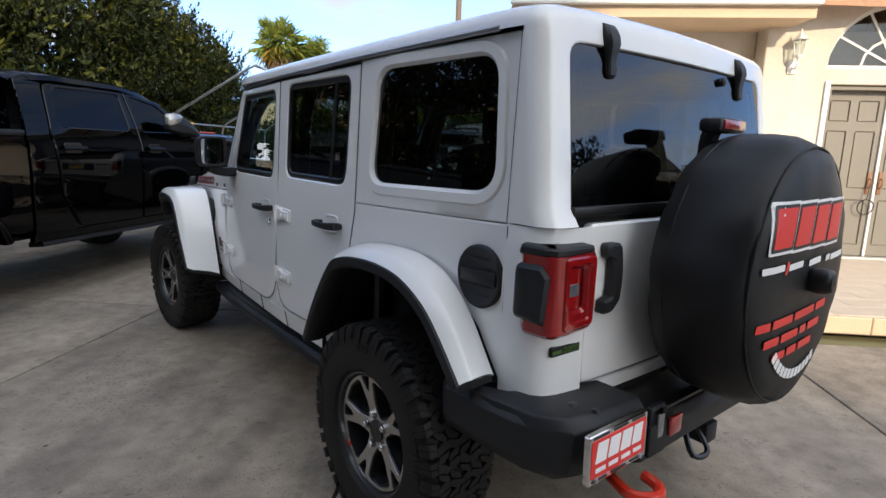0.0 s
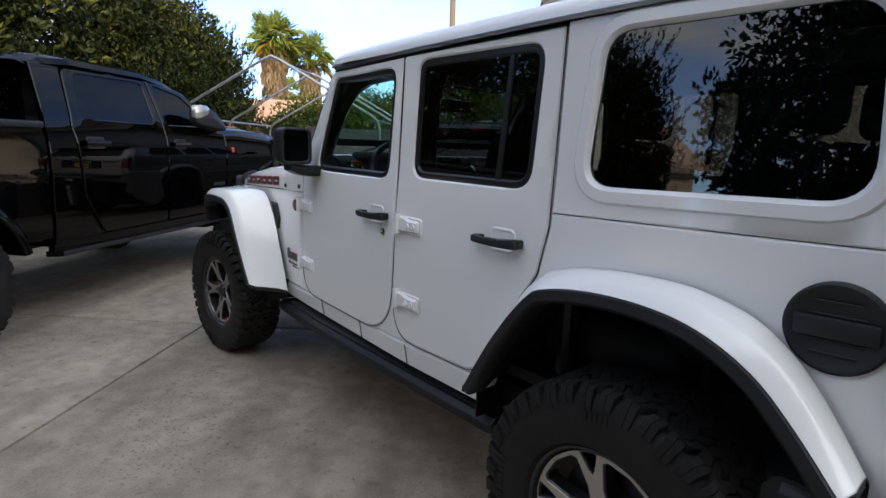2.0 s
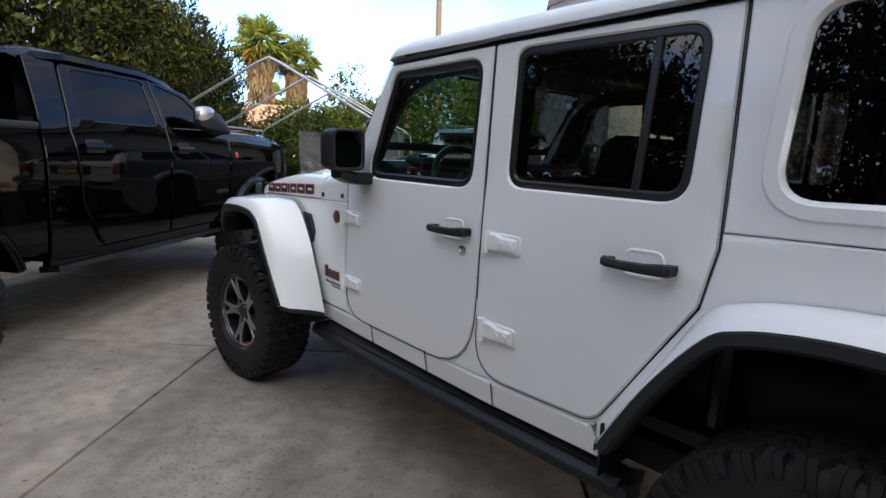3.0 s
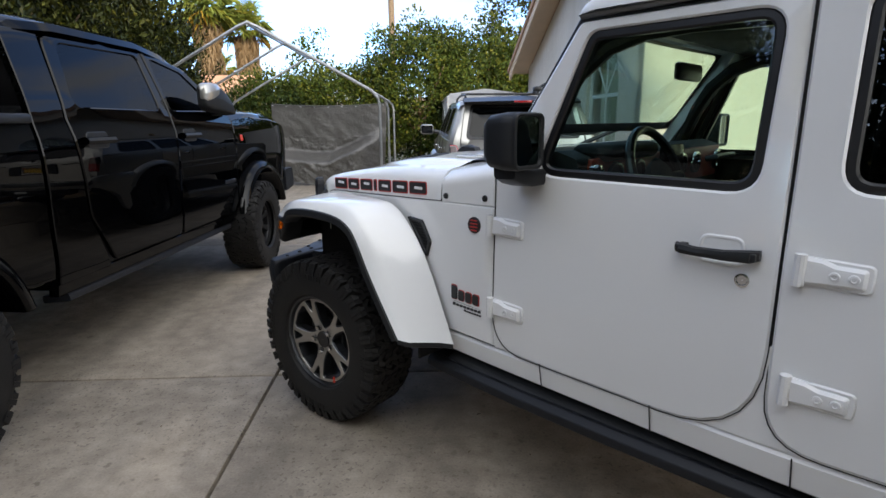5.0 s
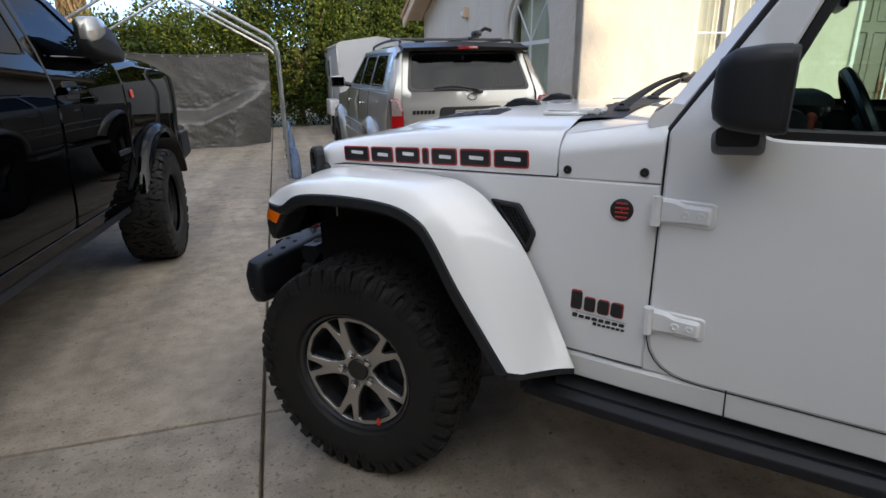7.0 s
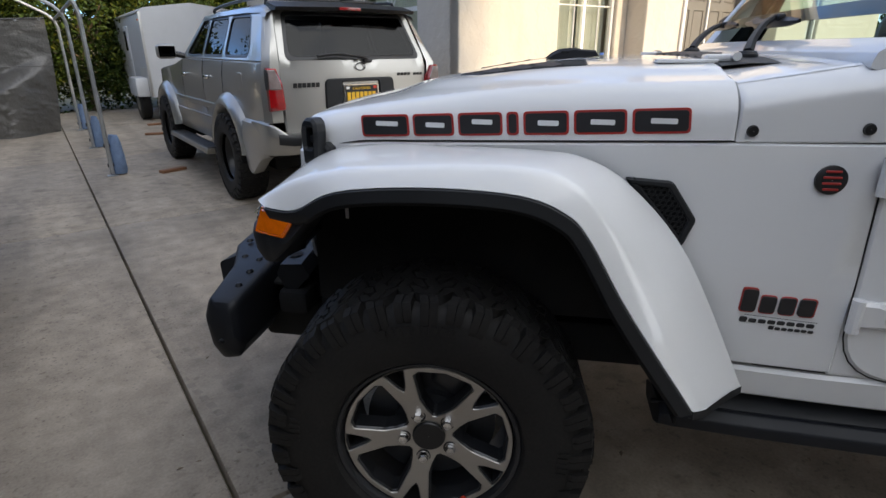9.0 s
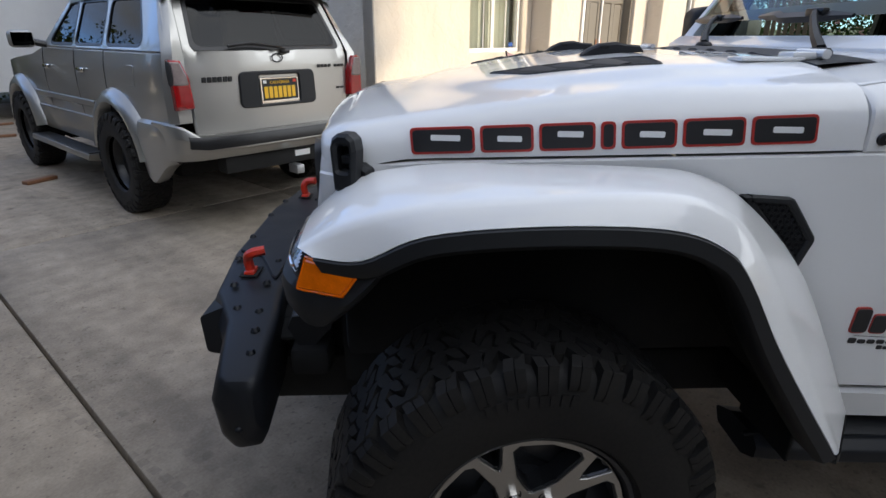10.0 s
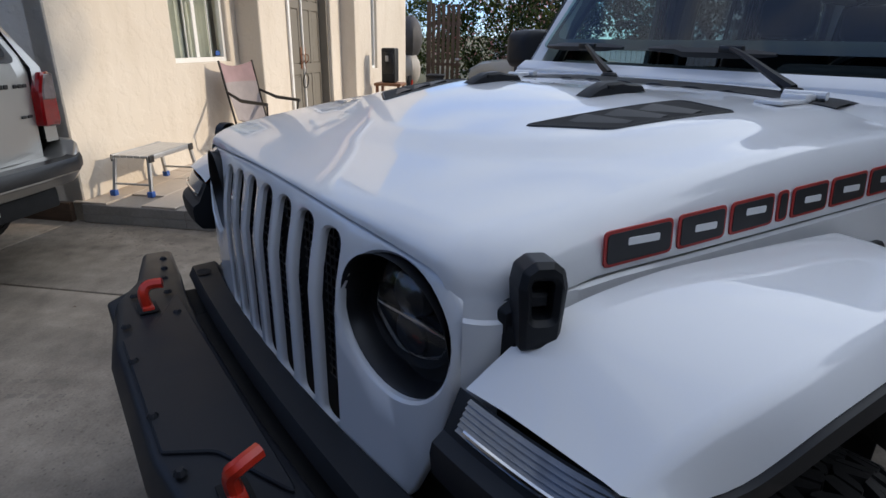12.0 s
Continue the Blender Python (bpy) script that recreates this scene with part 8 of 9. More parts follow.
for x, y in ((-0.37, 1.02), (0.37, 1.02), (-0.37, 0.12), (0.37, 0.12)):
    seat(x, y)
part("cabin_floor", box((1.44, 2.4, 0.04), (0, 0.75, 0.66)), CABIN, JEEP)
for s in (-1, 1):
    part("door_card", sheet(lambda u, v, d: Vector((s * (half_width(u, v) - 0.055 - d), u, v)), [(2.0, 0.66), (2.0, 1.27), (0.32, 1.27), (0.32, 1.05), (0.56, 0.66)], (), 0.2, 0.02, 0.004), CABIN, JEEP)
    for y0 in (1.05, 0.28, -0.55):
        part("roll_bar", tube(smooth_line([(s * 0.66, y0, 0.70), (s * 0.655, y0, 1.30), (s * 0.62, y0, 1.68), (s * 0.54, y0, 1.76)], 4), 0.035, 10), TRIM, JEEP)
    part("roll_rail", tube(smooth_line([(s * 0.66, 1.95, 1.32), (s * 0.62, 1.68, 1.71), (s * 0.60, 1.0, 1.75), (s * 0.60, -0.5, 1.74)], 4), 0.035, 10), TRIM, JEEP)
part("roll_cross", tube([(-0.56, 1.05, 1.76), (0.56, 1.05, 1.76)], 0.035, 10), TRIM, JEEP)
dash = [[Vector((x, y, z)) for y, z in rounded([(2.05, 0.85), (2.05, 1.338), (1.82, 1.372), (1.735, 1.345), (1.75, 0.90)], 0.03, 4)] for x in (-0.68, 0.68)]
dsh = part("dashboard", loft(dash), CABIN, JEEP, "black dashboard with a dark red panel")
part("dash_panel", box((1.24, 0.02, 0.15), (0, 1.728, 1.270), 0.008, 2, pose(0, 0, 0, 4, 0, 0)), REDDASH, dsh, "dark red dash panel")
for x in (-0.60, -0.46, -0.28, 0.14, 0.30, 0.58):
    part("vent_ring", turned([(0.052, 0.0), (0.050, 0.014), (0.040, 0.016), (0.038, 0.004), (0.001, 0.004)], Matrix.Translation((x, 1.716, 1.278)) @ pose(0, 0, 0, 90, 0, 0), 20), CHROME if x in (-0.60, 0.58, 0.30, 0.14) else TRIM, dsh)
part("instrument_hood", box((0.40, 0.16, 0.06), (-0.37, 1.755, 1.362), 0.03, 3), CABIN, dsh)
part("centre_screen", box((0.22, 0.02, 0.14), (0.02, 1.708, 1.300), 0.01), GLASS_TRUCK, dsh)
part("grab_handle", tube([(0.35, 1.68, 1.29), (0.35, 1.64, 1.30), (0.60, 1.64, 1.30), (0.60, 1.68, 1.29)], 0.014, 8), TRIM, dsh)
SW = Matrix.Translation((-0.395, 1.575, 1.270)) @ pose(0, 0, 0, 66, 0, 0)
sw = part("steering_wheel", tube([SW @ Vector((0.185 * math.cos(2 * math.pi * i / 36), 0.185 * math.sin(2 * math.pi * i / 36), 0)) for i in range(37)], 0.016, 8), TRIM, JEEP)
hubm = turned([(0.001, -0.02), (0.06, -0.02), (0.075, 0.01), (0.05, 0.03), (0.001, 0.032)], SW, 16)
for a in (0, math.pi, -math.pi / 2):
    tube([SW @ Vector((0, 0, 0)), SW @ Vector((0.18 * math.cos(a), 0.18 * math.sin(a), 0))], 0.018, 6, hubm)
part("wheel_hub", hubm, CABIN, sw)
part("rear_view_mirror", box((0.24, 0.03, 0.07), (0, 1.66, 1.66), 0.015), TRIM, JEEP)
part("sound_bar", box((0.9, 0.12, 0.07), (0, 0.3, 1.74), 0.03), CABIN, JEEP)

# the car stands a little askew: its centre line runs two degrees off, about the near flank
for ob in JEEP.children_recursive:
    if ob.type == "MESH" and ob.matrix_basis == Matrix() and ob.parent.matrix_basis == Matrix():
        for v in ob.data.vertices:
            ahead = 0.034 * (v.co.y - 0.4)
            v.co.x += ahead * max(0.0, 1 + v.co.x / 0.62)
    elif ob.type == "MESH" and ob.name.startswith("lamp_bar"):
        q = ob.matrix_basis.translation
        q.x += 0.104 * (1 + q.x / 0.62)
        ob.matrix_basis.translation = q


# ---- wheels ----
def tyre_mesh(R, w, rim_r, lugs, rows, depth, seed=1):
    """Tyre about local z (outer face at +z): carcass and raised tread blocks."""
    h = w / 2
    prof = [(rim_r, h - 0.030), (rim_r + 0.012, h - 0.010), (rim_r + 0.03, h - 0.004), ((rim_r + R) / 2, h), (R - 0.060, h - 0.004), (R - 0.035, h - 0.014), (R - depth - 0.004, h - 0.034), (R - depth, h - 0.06), (R - depth + 0.002, 0)]
    prof += [(r, -z) for r, z in prof[-2::-1]]
    carcass = finish("tyre", turned(prof, None, 72), RUBBER, 40)
    bm = bmesh.new()
    rng = random.Random(seed)
    def block(poly, r0, r1, sh=0.80):
        cz = sum(p[0] for p in poly) / len(poly)
        ct = sum(p[1] for p in poly) / len(poly)
        def at(z, t, r):
            rr = r - 0.10 * max(0, abs(z) - h * 0.55) ** 1.5
            return Vector((rr * math.cos(t), rr * math.sin(t), z))
        lo = [bm.verts.new(at(z, t, r0)) for z, t in poly]
        hi = [bm.verts.new(at(cz + (z - cz) * sh, ct + (t - ct) * sh, r1)) for z, t in poly]
        n = len(poly)
        for i in range(n):
            bm.faces.new((lo[i], lo[(i + 1) % n], hi[(i + 1) % n], hi[i]))
        bm.faces.new(hi)
    st = 2 * math.pi / lugs
    for k in range(lugs):
        for j in range(rows):
            z = (j - (rows - 1) / 2) * (w * 0.62 / (rows - 1))
            t = st * (k + (0.5 if j % 2 else 0) + rng.uniform(-0.06, 0.06))
            a, b = w * 0.62 / (rows - 1) * 0.54, st * 0.44
            sk = (1 if (j + k) % 2 else -1) * st * 0.20
            zig = a * 0.30 * (1 if k % 2 else -1)
            for lo_f, hi_f in ((-1.0, -0.06), (0.06, 1.0)):
                # two halves of a bent block, with a sipe between them
                def edge_at(f, e):
                    return (z + a * e + zig * (1 - abs(f)) * 1.2 - zig * 0.4, t + b * f + sk * e * (0.6 + 0.4 * abs(f)))
                mid = (lo_f + hi_f) / 2
                block([edge_at(lo_f, -0.9), edge_at(lo_f * 1.06, 0.0), edge_at(lo_f, 0.9), edge_at(mid, 1.08), edge_at(hi_f, 0.9), edge_at(hi_f * 1.06, 0.0), edge_at(hi_f, -0.9), edge_at(mid, -1.08)], R - depth - 0.006, R, 0.90)
        for s in (-1, 1):
            t = st * (k + (0.25 if s > 0 else 0.75))
            for dt, ln, zi in ((0.0, 0.014 * (k % 2), 0.72 - 0.06 * (k % 2)),):
                for cut in (-1, 1):
                    # each lug is split by a slanting sipe
                    tt = t + st * (dt + cut * 0.170)
                    z0, z1 = s * (h * (zi + 0.03 * cut)), s * (h * 0.99)
                    a = st * 0.160
                    tw = st * 0.10 * (1 if ln else -1)
                    lo = [Vector((r * math.cos(q), r * math.sin(q), z)) for r, q, z in ((R - 0.018, tt - a + tw, z0), (R - 0.018, tt + a + tw, z0), (R - 0.036, tt + a, z1 - s * 0.012), (R - 0.036, tt - a, z1 - s * 0.012))]
                    hi = [Vector((r * math.cos(q), r * math.sin(q), z)) for r, q, z in ((R - 0.001, tt - a * 0.93 + tw, z0 + s * 0.002), (R - 0.001, tt + a * 0.93 + tw, z0 + s * 0.002), (R - 0.011, tt + a * 0.95, z1 - s * 0.007), (R - 0.011, tt - a * 0.95, z1 - s * 0.007))]
                    ft = [Vector((r * math.cos(q), r * math.sin(q), z)) for r, q, z in ((R - 0.044 - ln, tt + a * 0.98, s * (h + 0.003)), (R - 0.044 - ln, tt - a * 0.98, s * (h + 0.003)), (R - 0.058 - ln, tt + a * 0.80, s * (h - 0.001)), (R - 0.058 - ln, tt - a * 0.80, s * (h - 0.001)))]
                    V = [bm.verts.new(p) for p in lo + hi + ft]
                    for f in ((4, 5, 6, 7), (0, 1, 5, 4), (1, 2, 6, 5), (3, 0, 4, 7), (7, 6, 8, 9), (9, 8, 10, 11), (6, 2, 10, 8), (3, 7, 9, 11)):
                        bm.faces.new([V[i] for i in f])
    # raised bars where the sidewall carries its lettering
    for a0, count, step in ((0.35, 9, 0.060), (3.3, 9, 0.060), (1.9, 5, 0.045), (5.1, 5, 0.045)):
        for k in range(count):
            a = a0 + step * k
            rr = (rim_r + R) / 2 + 0.012
            m = Matrix.Rotation(a, 4, "Z") @ Matrix.Translation((rr, 0, h + 0.0005))
            box((0.026, rr * step * 0.62, 0.003), (0, 0, 0), 0.0, 1, None, bm)
            bm.verts.ensure_lookup_table()
            for v in bm.verts[-8:]:
                v.co = m @ v.co
    return carcass, finish("tread", bm, RUBBER, 40)


def fit_tyre(wheel, meshes, label):
    ty = new("tyre", meshes[0])
    ty.parent = wheel
    tagged(ty, label)
    tr = new("tread", meshes[1])
    tr.parent = ty
    tagged(tr, "", "", "", "stuff")


def alloy(parent, m, mesh_cache={}):
    """Seventeen inch alloy wheel with five forked spokes: dark pockets and a bright cut face."""
    if not mesh_cache:
        holes = []
        def pol(r, a):
            return (r * math.cos(radians(a)), r * math.sin(radians(a)))
        for k in range(5):
            c = 90 + 72 * k
            holes.append(rounded([pol(0.060, c - 5), pol(0.082, c - 18), pol(0.110, c - 23.5), pol(0.185, c - 23.5), pol(0.1955, c - 19), pol(0.1970, c), pol(0.1955, c + 19), pol(0.185, c + 23.5), pol(0.110, c + 23.5), pol(0.082, c + 18), pol(0.060, c + 5)], 0.004, 3))
            q = c + 36
            holes.append(rounded([pol(0.142, q), pol(0.156, q - 3.5), pol(0.2055, q - 7.6), pol(0.2064, q), pol(0.2055, q + 7.6), pol(0.156, q + 3.5)], 0.003, 3))
        def dish(u, v, d):
            r = math.hypot(u, v)
            return Vector((u, v, 0.050 - 0.030 * max(0, 1 - r / 0.205) ** 1.2 - d))
        mesh_cache["face"] = finish("spoke_face", sheet(dish, circle(0, 0, 0.207, 60), holes, 0.03, 0.008, 0.0015), MACHINED, 30)
        mesh_cache["pocket"] = finish("spoke_body", sheet(lambda u, v, d: dish(u, v, d + 0.004), circle(0, 0, 0.209, 60), [inset(ccw(h), 0.004)[::-1] for h in holes], 0.03, 0.050, 0.004), GUNMETAL, 30)
        mesh_cache["barrel"] = finish("rim_barrel", turned([(0.228, 0.062), (0.224, 0.066), (0.216, 0.062), (0.210, 0.045), (0.205, 0.0), (0.198, -0.12), (0.225, -0.13)], None, 60), GUNMETAL, 30)
        cap = turned([(0.041, 0.020), (0.041, 0.032), (0.038, 0.035), (0.030, 0.034), (0.001, 0.035)], None, 30)
        for k in range(5):
            turned([(0.0185, 0.020), (0.0185, 0.0315), (0.0165, 0.0320), (0.0135, 0.0285), (0.001, 0.0285)], Matrix.Translation((*pol(0.0635, 126 + 72 * k), 0)), 18, cap)
        mesh_cache["cap"] = finish("centre_cap", cap, TRIM, 30)
        nut = turned([(0.0130, 0.026), (0.0130, 0.042), (0.0105, 0.046), (0.001, 0.047)], None, 6)
        mesh_cache["nut"] = finish("wheel_nut", nut, CHROME, 30)
        mesh_cache["disc"] = finish("brake_disc", turned([(0.001, -0.02), (0.09, -0.02), (0.095, -0.035), (0.165, -0.035), (0.165, -0.055), (0.08, -0.055)], None, 40), GUNMETAL, 30)
        mesh_cache["caliper"] = finish("brake_caliper", box((0.07, 0.14, 0.05), (0.14, 0.0, -0.04), 0.015), GUNMETAL, 30)
        mark = box((0.010, 0.024, 0.002), (0, 0, 0), 0.003, 1)
        for e in (-1, 1):
            box((0.010, 0.014, 0.002), (e * 0.008, 0.008 * e, 0.0004), 0.002, 1, None, mark)
        mesh_cache["mark"] = finish("wheel_mark", mark, RED, 30)
    def put(name, key, mm, par):
        o = new(name, mesh_cache[key])
        o.parent = par
        o.matrix_basis = mm
        return o
    rim = put("rim", "pocket", m, parent)
    for name, key in (("spoke_face", "face"), ("rim_barrel", "barrel"), ("centre_cap", "cap"), ("brake_disc", "disc"), ("brake_caliper", "caliper")):
        put(name, key, Matrix(), rim)
    for k in range(5):
        a = radians(90 + 36 + 72 * k)
        put("wheel_nut", "nut", Matrix.Translation((0.0635 * math.cos(a), 0.0635 * math.sin(a), 0)), rim)
    a = radians(-123.5)
    put("wheel_mark", "mark", Matrix.Translation((0.200 * math.cos(a), 0.200 * math.sin(a), 0.0505)) @ pose(0, 0, 0, 0, 0, -30), rim)
    return rim


TY = tyre_mesh(0.415, 0.285, 0.232, 40, 5, 0.018)
for s in (-1, 1):
    for y, turn, spin in ((-0.042, 0, 248.5), (3.008, 5, -31)):
        wh = thing("wheel", "", "")
        wh.parent = JEEP
        wh.matrix_basis = Matrix.Translation((s * 0.796 + (0.17 if s > 0 and y > 1 else 0), y, 0.413)) @ pose(0, 0, 0, 0, 0, turn) @ pose(0, 0, 0, 0, s * 90, 0) @ pose(0, 0, 0, 0, 0, spin)
        fit_tyre(wh, TY, "black all-terrain tyre")
        alloy(wh, Matrix.Translation((0, 0, 0.055)) @ Matrix.Diagonal((1.04, 1.04, 1, 1)))


# ---- black pickup ----
TRUCK = thing("pickup_truck", "glossy black lifted crew cab pickup truck on off-road tyres", "truck", HOUSE @ Matrix.Translation((-5.276, -0.541, 0)) @ pose(0, 0, 0, 0, 0, -4.85))


def truck_w(y, z):
    w = interp(z, [(0.55, 0.955), (0.75, 0.985), (1.00, 0.990), (1.12, 1.000), (1.30, 1.003), (1.42, 0.992), (1.52, 0.965), (1.60, 0.945), (2.00, 0.800)])
    return w - (0.10 * max(0, (y - 0.45) / 0.6) ** 2 if y > 0.45 else 0)


def tside(s, off=0.0):
    return lambda u, v, d: Vector((s * (truck_w(u, v) + off - d), u, v))


def arch_cut(c, r, z0, n=14):
    """The edge of a wheel opening from front to rear."""
    a0 = math.asin(max(-1, min(1, (z0 - 0.47) / r)))
    return [(c + r * math.cos(a0 + (math.pi - 2 * a0) * i / n), 0.47 + r * math.sin(a0 + (math.pi - 2 * a0) * i / n)) for i in range(n + 1)]


T_FDOOR = rounded([(-0.675, 0.64, 0.08), (-0.675, 1.52, 0.02), (-1.20, 1.90, 0.12), (-1.725, 1.985, 0.02), (-1.70, 1.5, 0), (-1.715, 0.64, 0.05)], 0, 5)
T_FHOLE = rounded([(-0.86, 1.575, 0.04), (-1.27, 1.86, 0.10), (-1.665, 1.935, 0.05), (-1.655, 1.565, 0.05)], 0, 5)
T_RDOOR = rounded([(-1.735, 0.64, 0.05), (-1.715, 1.5, 0), (-1.745, 1.985, 0.02), (-2.70, 1.965, 0.10), (-2.80, 1.50, 0.05), (-2.74, 0.95, 0.10), (-2.55, 0.64, 0.10)], 0, 5)
T_RHOLE = rounded([(-1.815, 1.565, 0.05), (-1.81, 1.935, 0.05), (-2.60, 1.925, 0.08), (-2.70, 1.57, 0.06)], 0, 5)
T_PILLAR = [(-2.60, 0.62), (-2.76, 0.95), (-2.815, 1.5), (-2.72, 1.975), (-2.98, 1.96), (-3.05, 1.48), (-3.04, 0.62)]
T_BED = [(-3.07, 0.66), (-3.07, 1.49), (-5.62, 1.50), (-5.66, 1.45), (-5.66, 0.80)] + arch_cut(-3.90, 0.54, 0.72)[::-1] + [(-3.22, 0.66)]
T_FEND = [(-0.66, 0.62), (-0.66, 1.50), (-0.3, 1.53), (0.35, 1.50), (0.80, 1.44), (0.98, 1.34), (1.0, 0.95), (0.66, 0.80)] + arch_cut(-0.10, 0.54, 0.70) + [(-0.61, 0.62)]
for s in (1, -1):
    fe = part("fender", sheet(tside(s), T_FEND, (), 0.08, 0.04, 0.008), BLACKPAINT, TRUCK)
    fd = part("front_door", sheet(tside(s), T_FDOOR, [T_FHOLE], 0.08, 0.03, 0.007), BLACKPAINT, TRUCK)
    part("window_glass", sheet(tside(s, -0.010), inset(ccw(T_FHOLE), -0.01), (), 0.2, 0.004, 0), GLASS_TRUCK, fd)
    rd = part("rear_door", sheet(tside(s), T_RDOOR, [T_RHOLE], 0.08, 0.03, 0.007), BLACKPAINT, TRUCK)
    part("window_glass", sheet(tside(s, -0.010), inset(ccw(T_RHOLE), -0.01), (), 0.2, 0.004, 0), GLASS_TRUCK, rd)
    part("cab_pillar", sheet(tside(s), T_PILLAR, (), 0.08, 0.04, 0.005), BLACKPAINT, TRUCK)
    bed = part("bed_side", sheet(tside(s), T_BED, (), 0.09, 0.05, 0.010), BLACKPAINT, TRUCK)
    part("bed_rail", box((0.09, 2.58, 0.05), (s * 0.95, -4.36, 1.505), 0.015), PLASTIC, bed)
    part("jamb", sheet(tside(s, -0.032), [(-0.62, 0.62), (-0.62, 1.48), (-1.18, 1.88), (-1.73, 1.97), (-2.75, 1.95), (-2.9, 1.5), (-2.9, 0.62)], [inset(ccw(T_FHOLE), -0.03), inset(ccw(T_RHOLE), -0.03)], 0.2, 0.02, 0.004), TRIM, TRUCK)
    part("rocker", sheet(tside(s, -0.01), [(-0.64, 0.555), (-0.62, 0.632), (-3.04, 0.632), (-3.04, 0.555)], (), 0.2, 0.06, 0.005), BLACKPAINT, TRUCK)
    part("step_board", loft([[Vector((s * x, y, z)) for x, z in rounded([(0.78, 0.535), (0.935, 0.550), (0.945, 0.505), (0.78, 0.49)], 0.012, 3)] for y in (-2.96, -0.80)]), STEEL, TRUCK)
    for y in (-0.95, -2.65):
        part("step_bracket", box((0.3, 0.08, 0.03), (s * 0.70, y, 0.515), 0.005), STEEL, TRUCK)
    for c, r in ((-0.10, 0.54), (-3.90, 0.54)):
        ringlist = []
        for i in range(25):
            a = radians(14 + 152 * i / 24)
            def P(rr, x):
                return Vector((s * x, c + rr * math.cos(a), 0.47 + rr * math.sin(a)))
            ringlist.append([P(r + 0.075, 0.992), P(r + 0.07, 1.03), P(r + 0.035, 1.065), P(r + 0.0, 1.07), P(r - 0.02, 1.05), P(r - 0.015, 0.90), P(r - 0.01, 0.55)])
        part("wheel_flare", loft(ringlist, False, False), BLACKPAINT, TRUCK, "glossy black flare", 50)
        part("inner_arch", box((0.5, 1.1, 0.7), (s * 0.42, c, 0.75)), DARK, TRUCK)
    for y0, y1 in ((-1.63, -1.375), (-2.73, -2.475)):
        hd = loft([[Vector((s * (truck_w(y, 1.38) + dx), y, 1.38 + dz)) for dx, dz in ((0, -0.022), (0.03, -0.018), (0.038, 0), (0.03, 0.018), (0, 0.022))] for y in (y0, y0 + 0.02, y1 - 0.02, y1)])
        part("door_handle", hd, BLACKPAINT, TRUCK)
        part("handle_cup", sheet(tside(s, 0.003), rounded([(y0 + 0.03, 1.335), (y1 - 0.03, 1.335), (y1 - 0.03, 1.43), (y0 + 0.03, 1.43)], 0.03, 4), (), 0.1, 0.003, 0.003), TRIM, TRUCK)
    part("body_line", tube([(s * 1.004, -5.5, 1.12), (s * 1.006, -3.1, 1.12)], 0.004, 5), BLACKPAINT, TRUCK)
    # mirror folded back along the door: a long tapered shell with a bright cap at its tip
    mr = thing("wing_mirror", "", "")
    mr.parent = TRUCK
    head = ((-1.385, 1.625, 1.735, 1.045, 1.085), (-1.365, 1.585, 1.765, 1.02, 1.105), (-1.30, 1.565, 1.780, 1.005, 1.125), (-1.18, 1.555, 1.768, 1.0, 1.135), (-1.04, 1.545, 1.722, 0.995, 1.130), (-0.90, 1.535, 1.655, 0.985, 1.11), (-0.80, 1.530, 1.605, 0.97, 1.08), (-0.76, 1.535, 1.585, 0.97, 1.05))
    part("mirror_shell", loft([[Vector((s * x, y, z)) for x, z in rounded([(x0, z0), (x1, z0 + 0.015), (x1 + 0.006, (z0 + z1) / 2), (x1 - 0.012, z1), (x0, z1 - 0.01)], 0.024, 4)] for y, z0, z1, x0, x1 in head]), PLASTIC, mr, "folded black mirror housing", 50)
    cap = ((-1.392, 1.665, 1.735, 1.06, 1.085), (-1.370, 1.64, 1.772, 1.035, 1.110), (-1.30, 1.655, 1.786, 1.02, 1.131), (-1.22, 1.690, 1.780, 1.02, 1.137), (-1.17, 1.73, 1.772, 1.03, 1.12))
    part("mirror_cap", loft([[Vector((s * x, y, z)) for x, z in rounded([(x0, z0), (x1, z0), (x1 + 0.005, (z0 + z1) / 2), (x1 - 0.010, z1), (x0, z1)], 0.018, 3)] for y, z0, z1, x0, x1 in cap]), SILVER, mr, "bright silver mirror cap", 50)
    part("mirror_arm", loft([[Vector((s * x, y + dy, z + dz)) for dy, dz in rounded([(-0.10, -0.03), (0.09, -0.03), (0.09, 0.03), (-0.10, 0.035)], 0.02, 3)] for x, y, z in ((0.90, -0.93, 1.555), (0.96, -0.93, 1.560), (1.03, -0.96, 1.575))]), PLASTIC, mr)
    part("badge_bar", sheet(tside(s, 0.006), rounded([(-0.95, 0.93), (-0.72, 0.93), (-0.72, 0.965), (-0.95, 0.965)], 0.006, 2), (), 0.2, 0.004, 0.002), GUNMETAL, TRUCK)
    part("fender_badge", sheet(tside(s, 0.008), rounded([(-0.56, 1.30), (-0.50, 1.30), (-0.50, 1.36), (-0.56, 1.36)], 0.02, 3), (), 0.2, 0.006, 0.002), RED, TRUCK, "small red fender badge")
    part("antenna_lamp", box((0.02, 0.05, 0.16), (s * 0.86, 1.04, 1.20), 0.01), AMBER, TRUCK)
    part("headlamp", loft([[Vector((s * x, y, z)) for x, z in rounded([(0.62, 1.10), (0.92, 1.12), (0.90, 1.32), (0.62, 1.30)], 0.03, 3)] for y in (0.86, 1.02)]), CLEARLENS, TRUCK, "clear headlamp")
rows = []
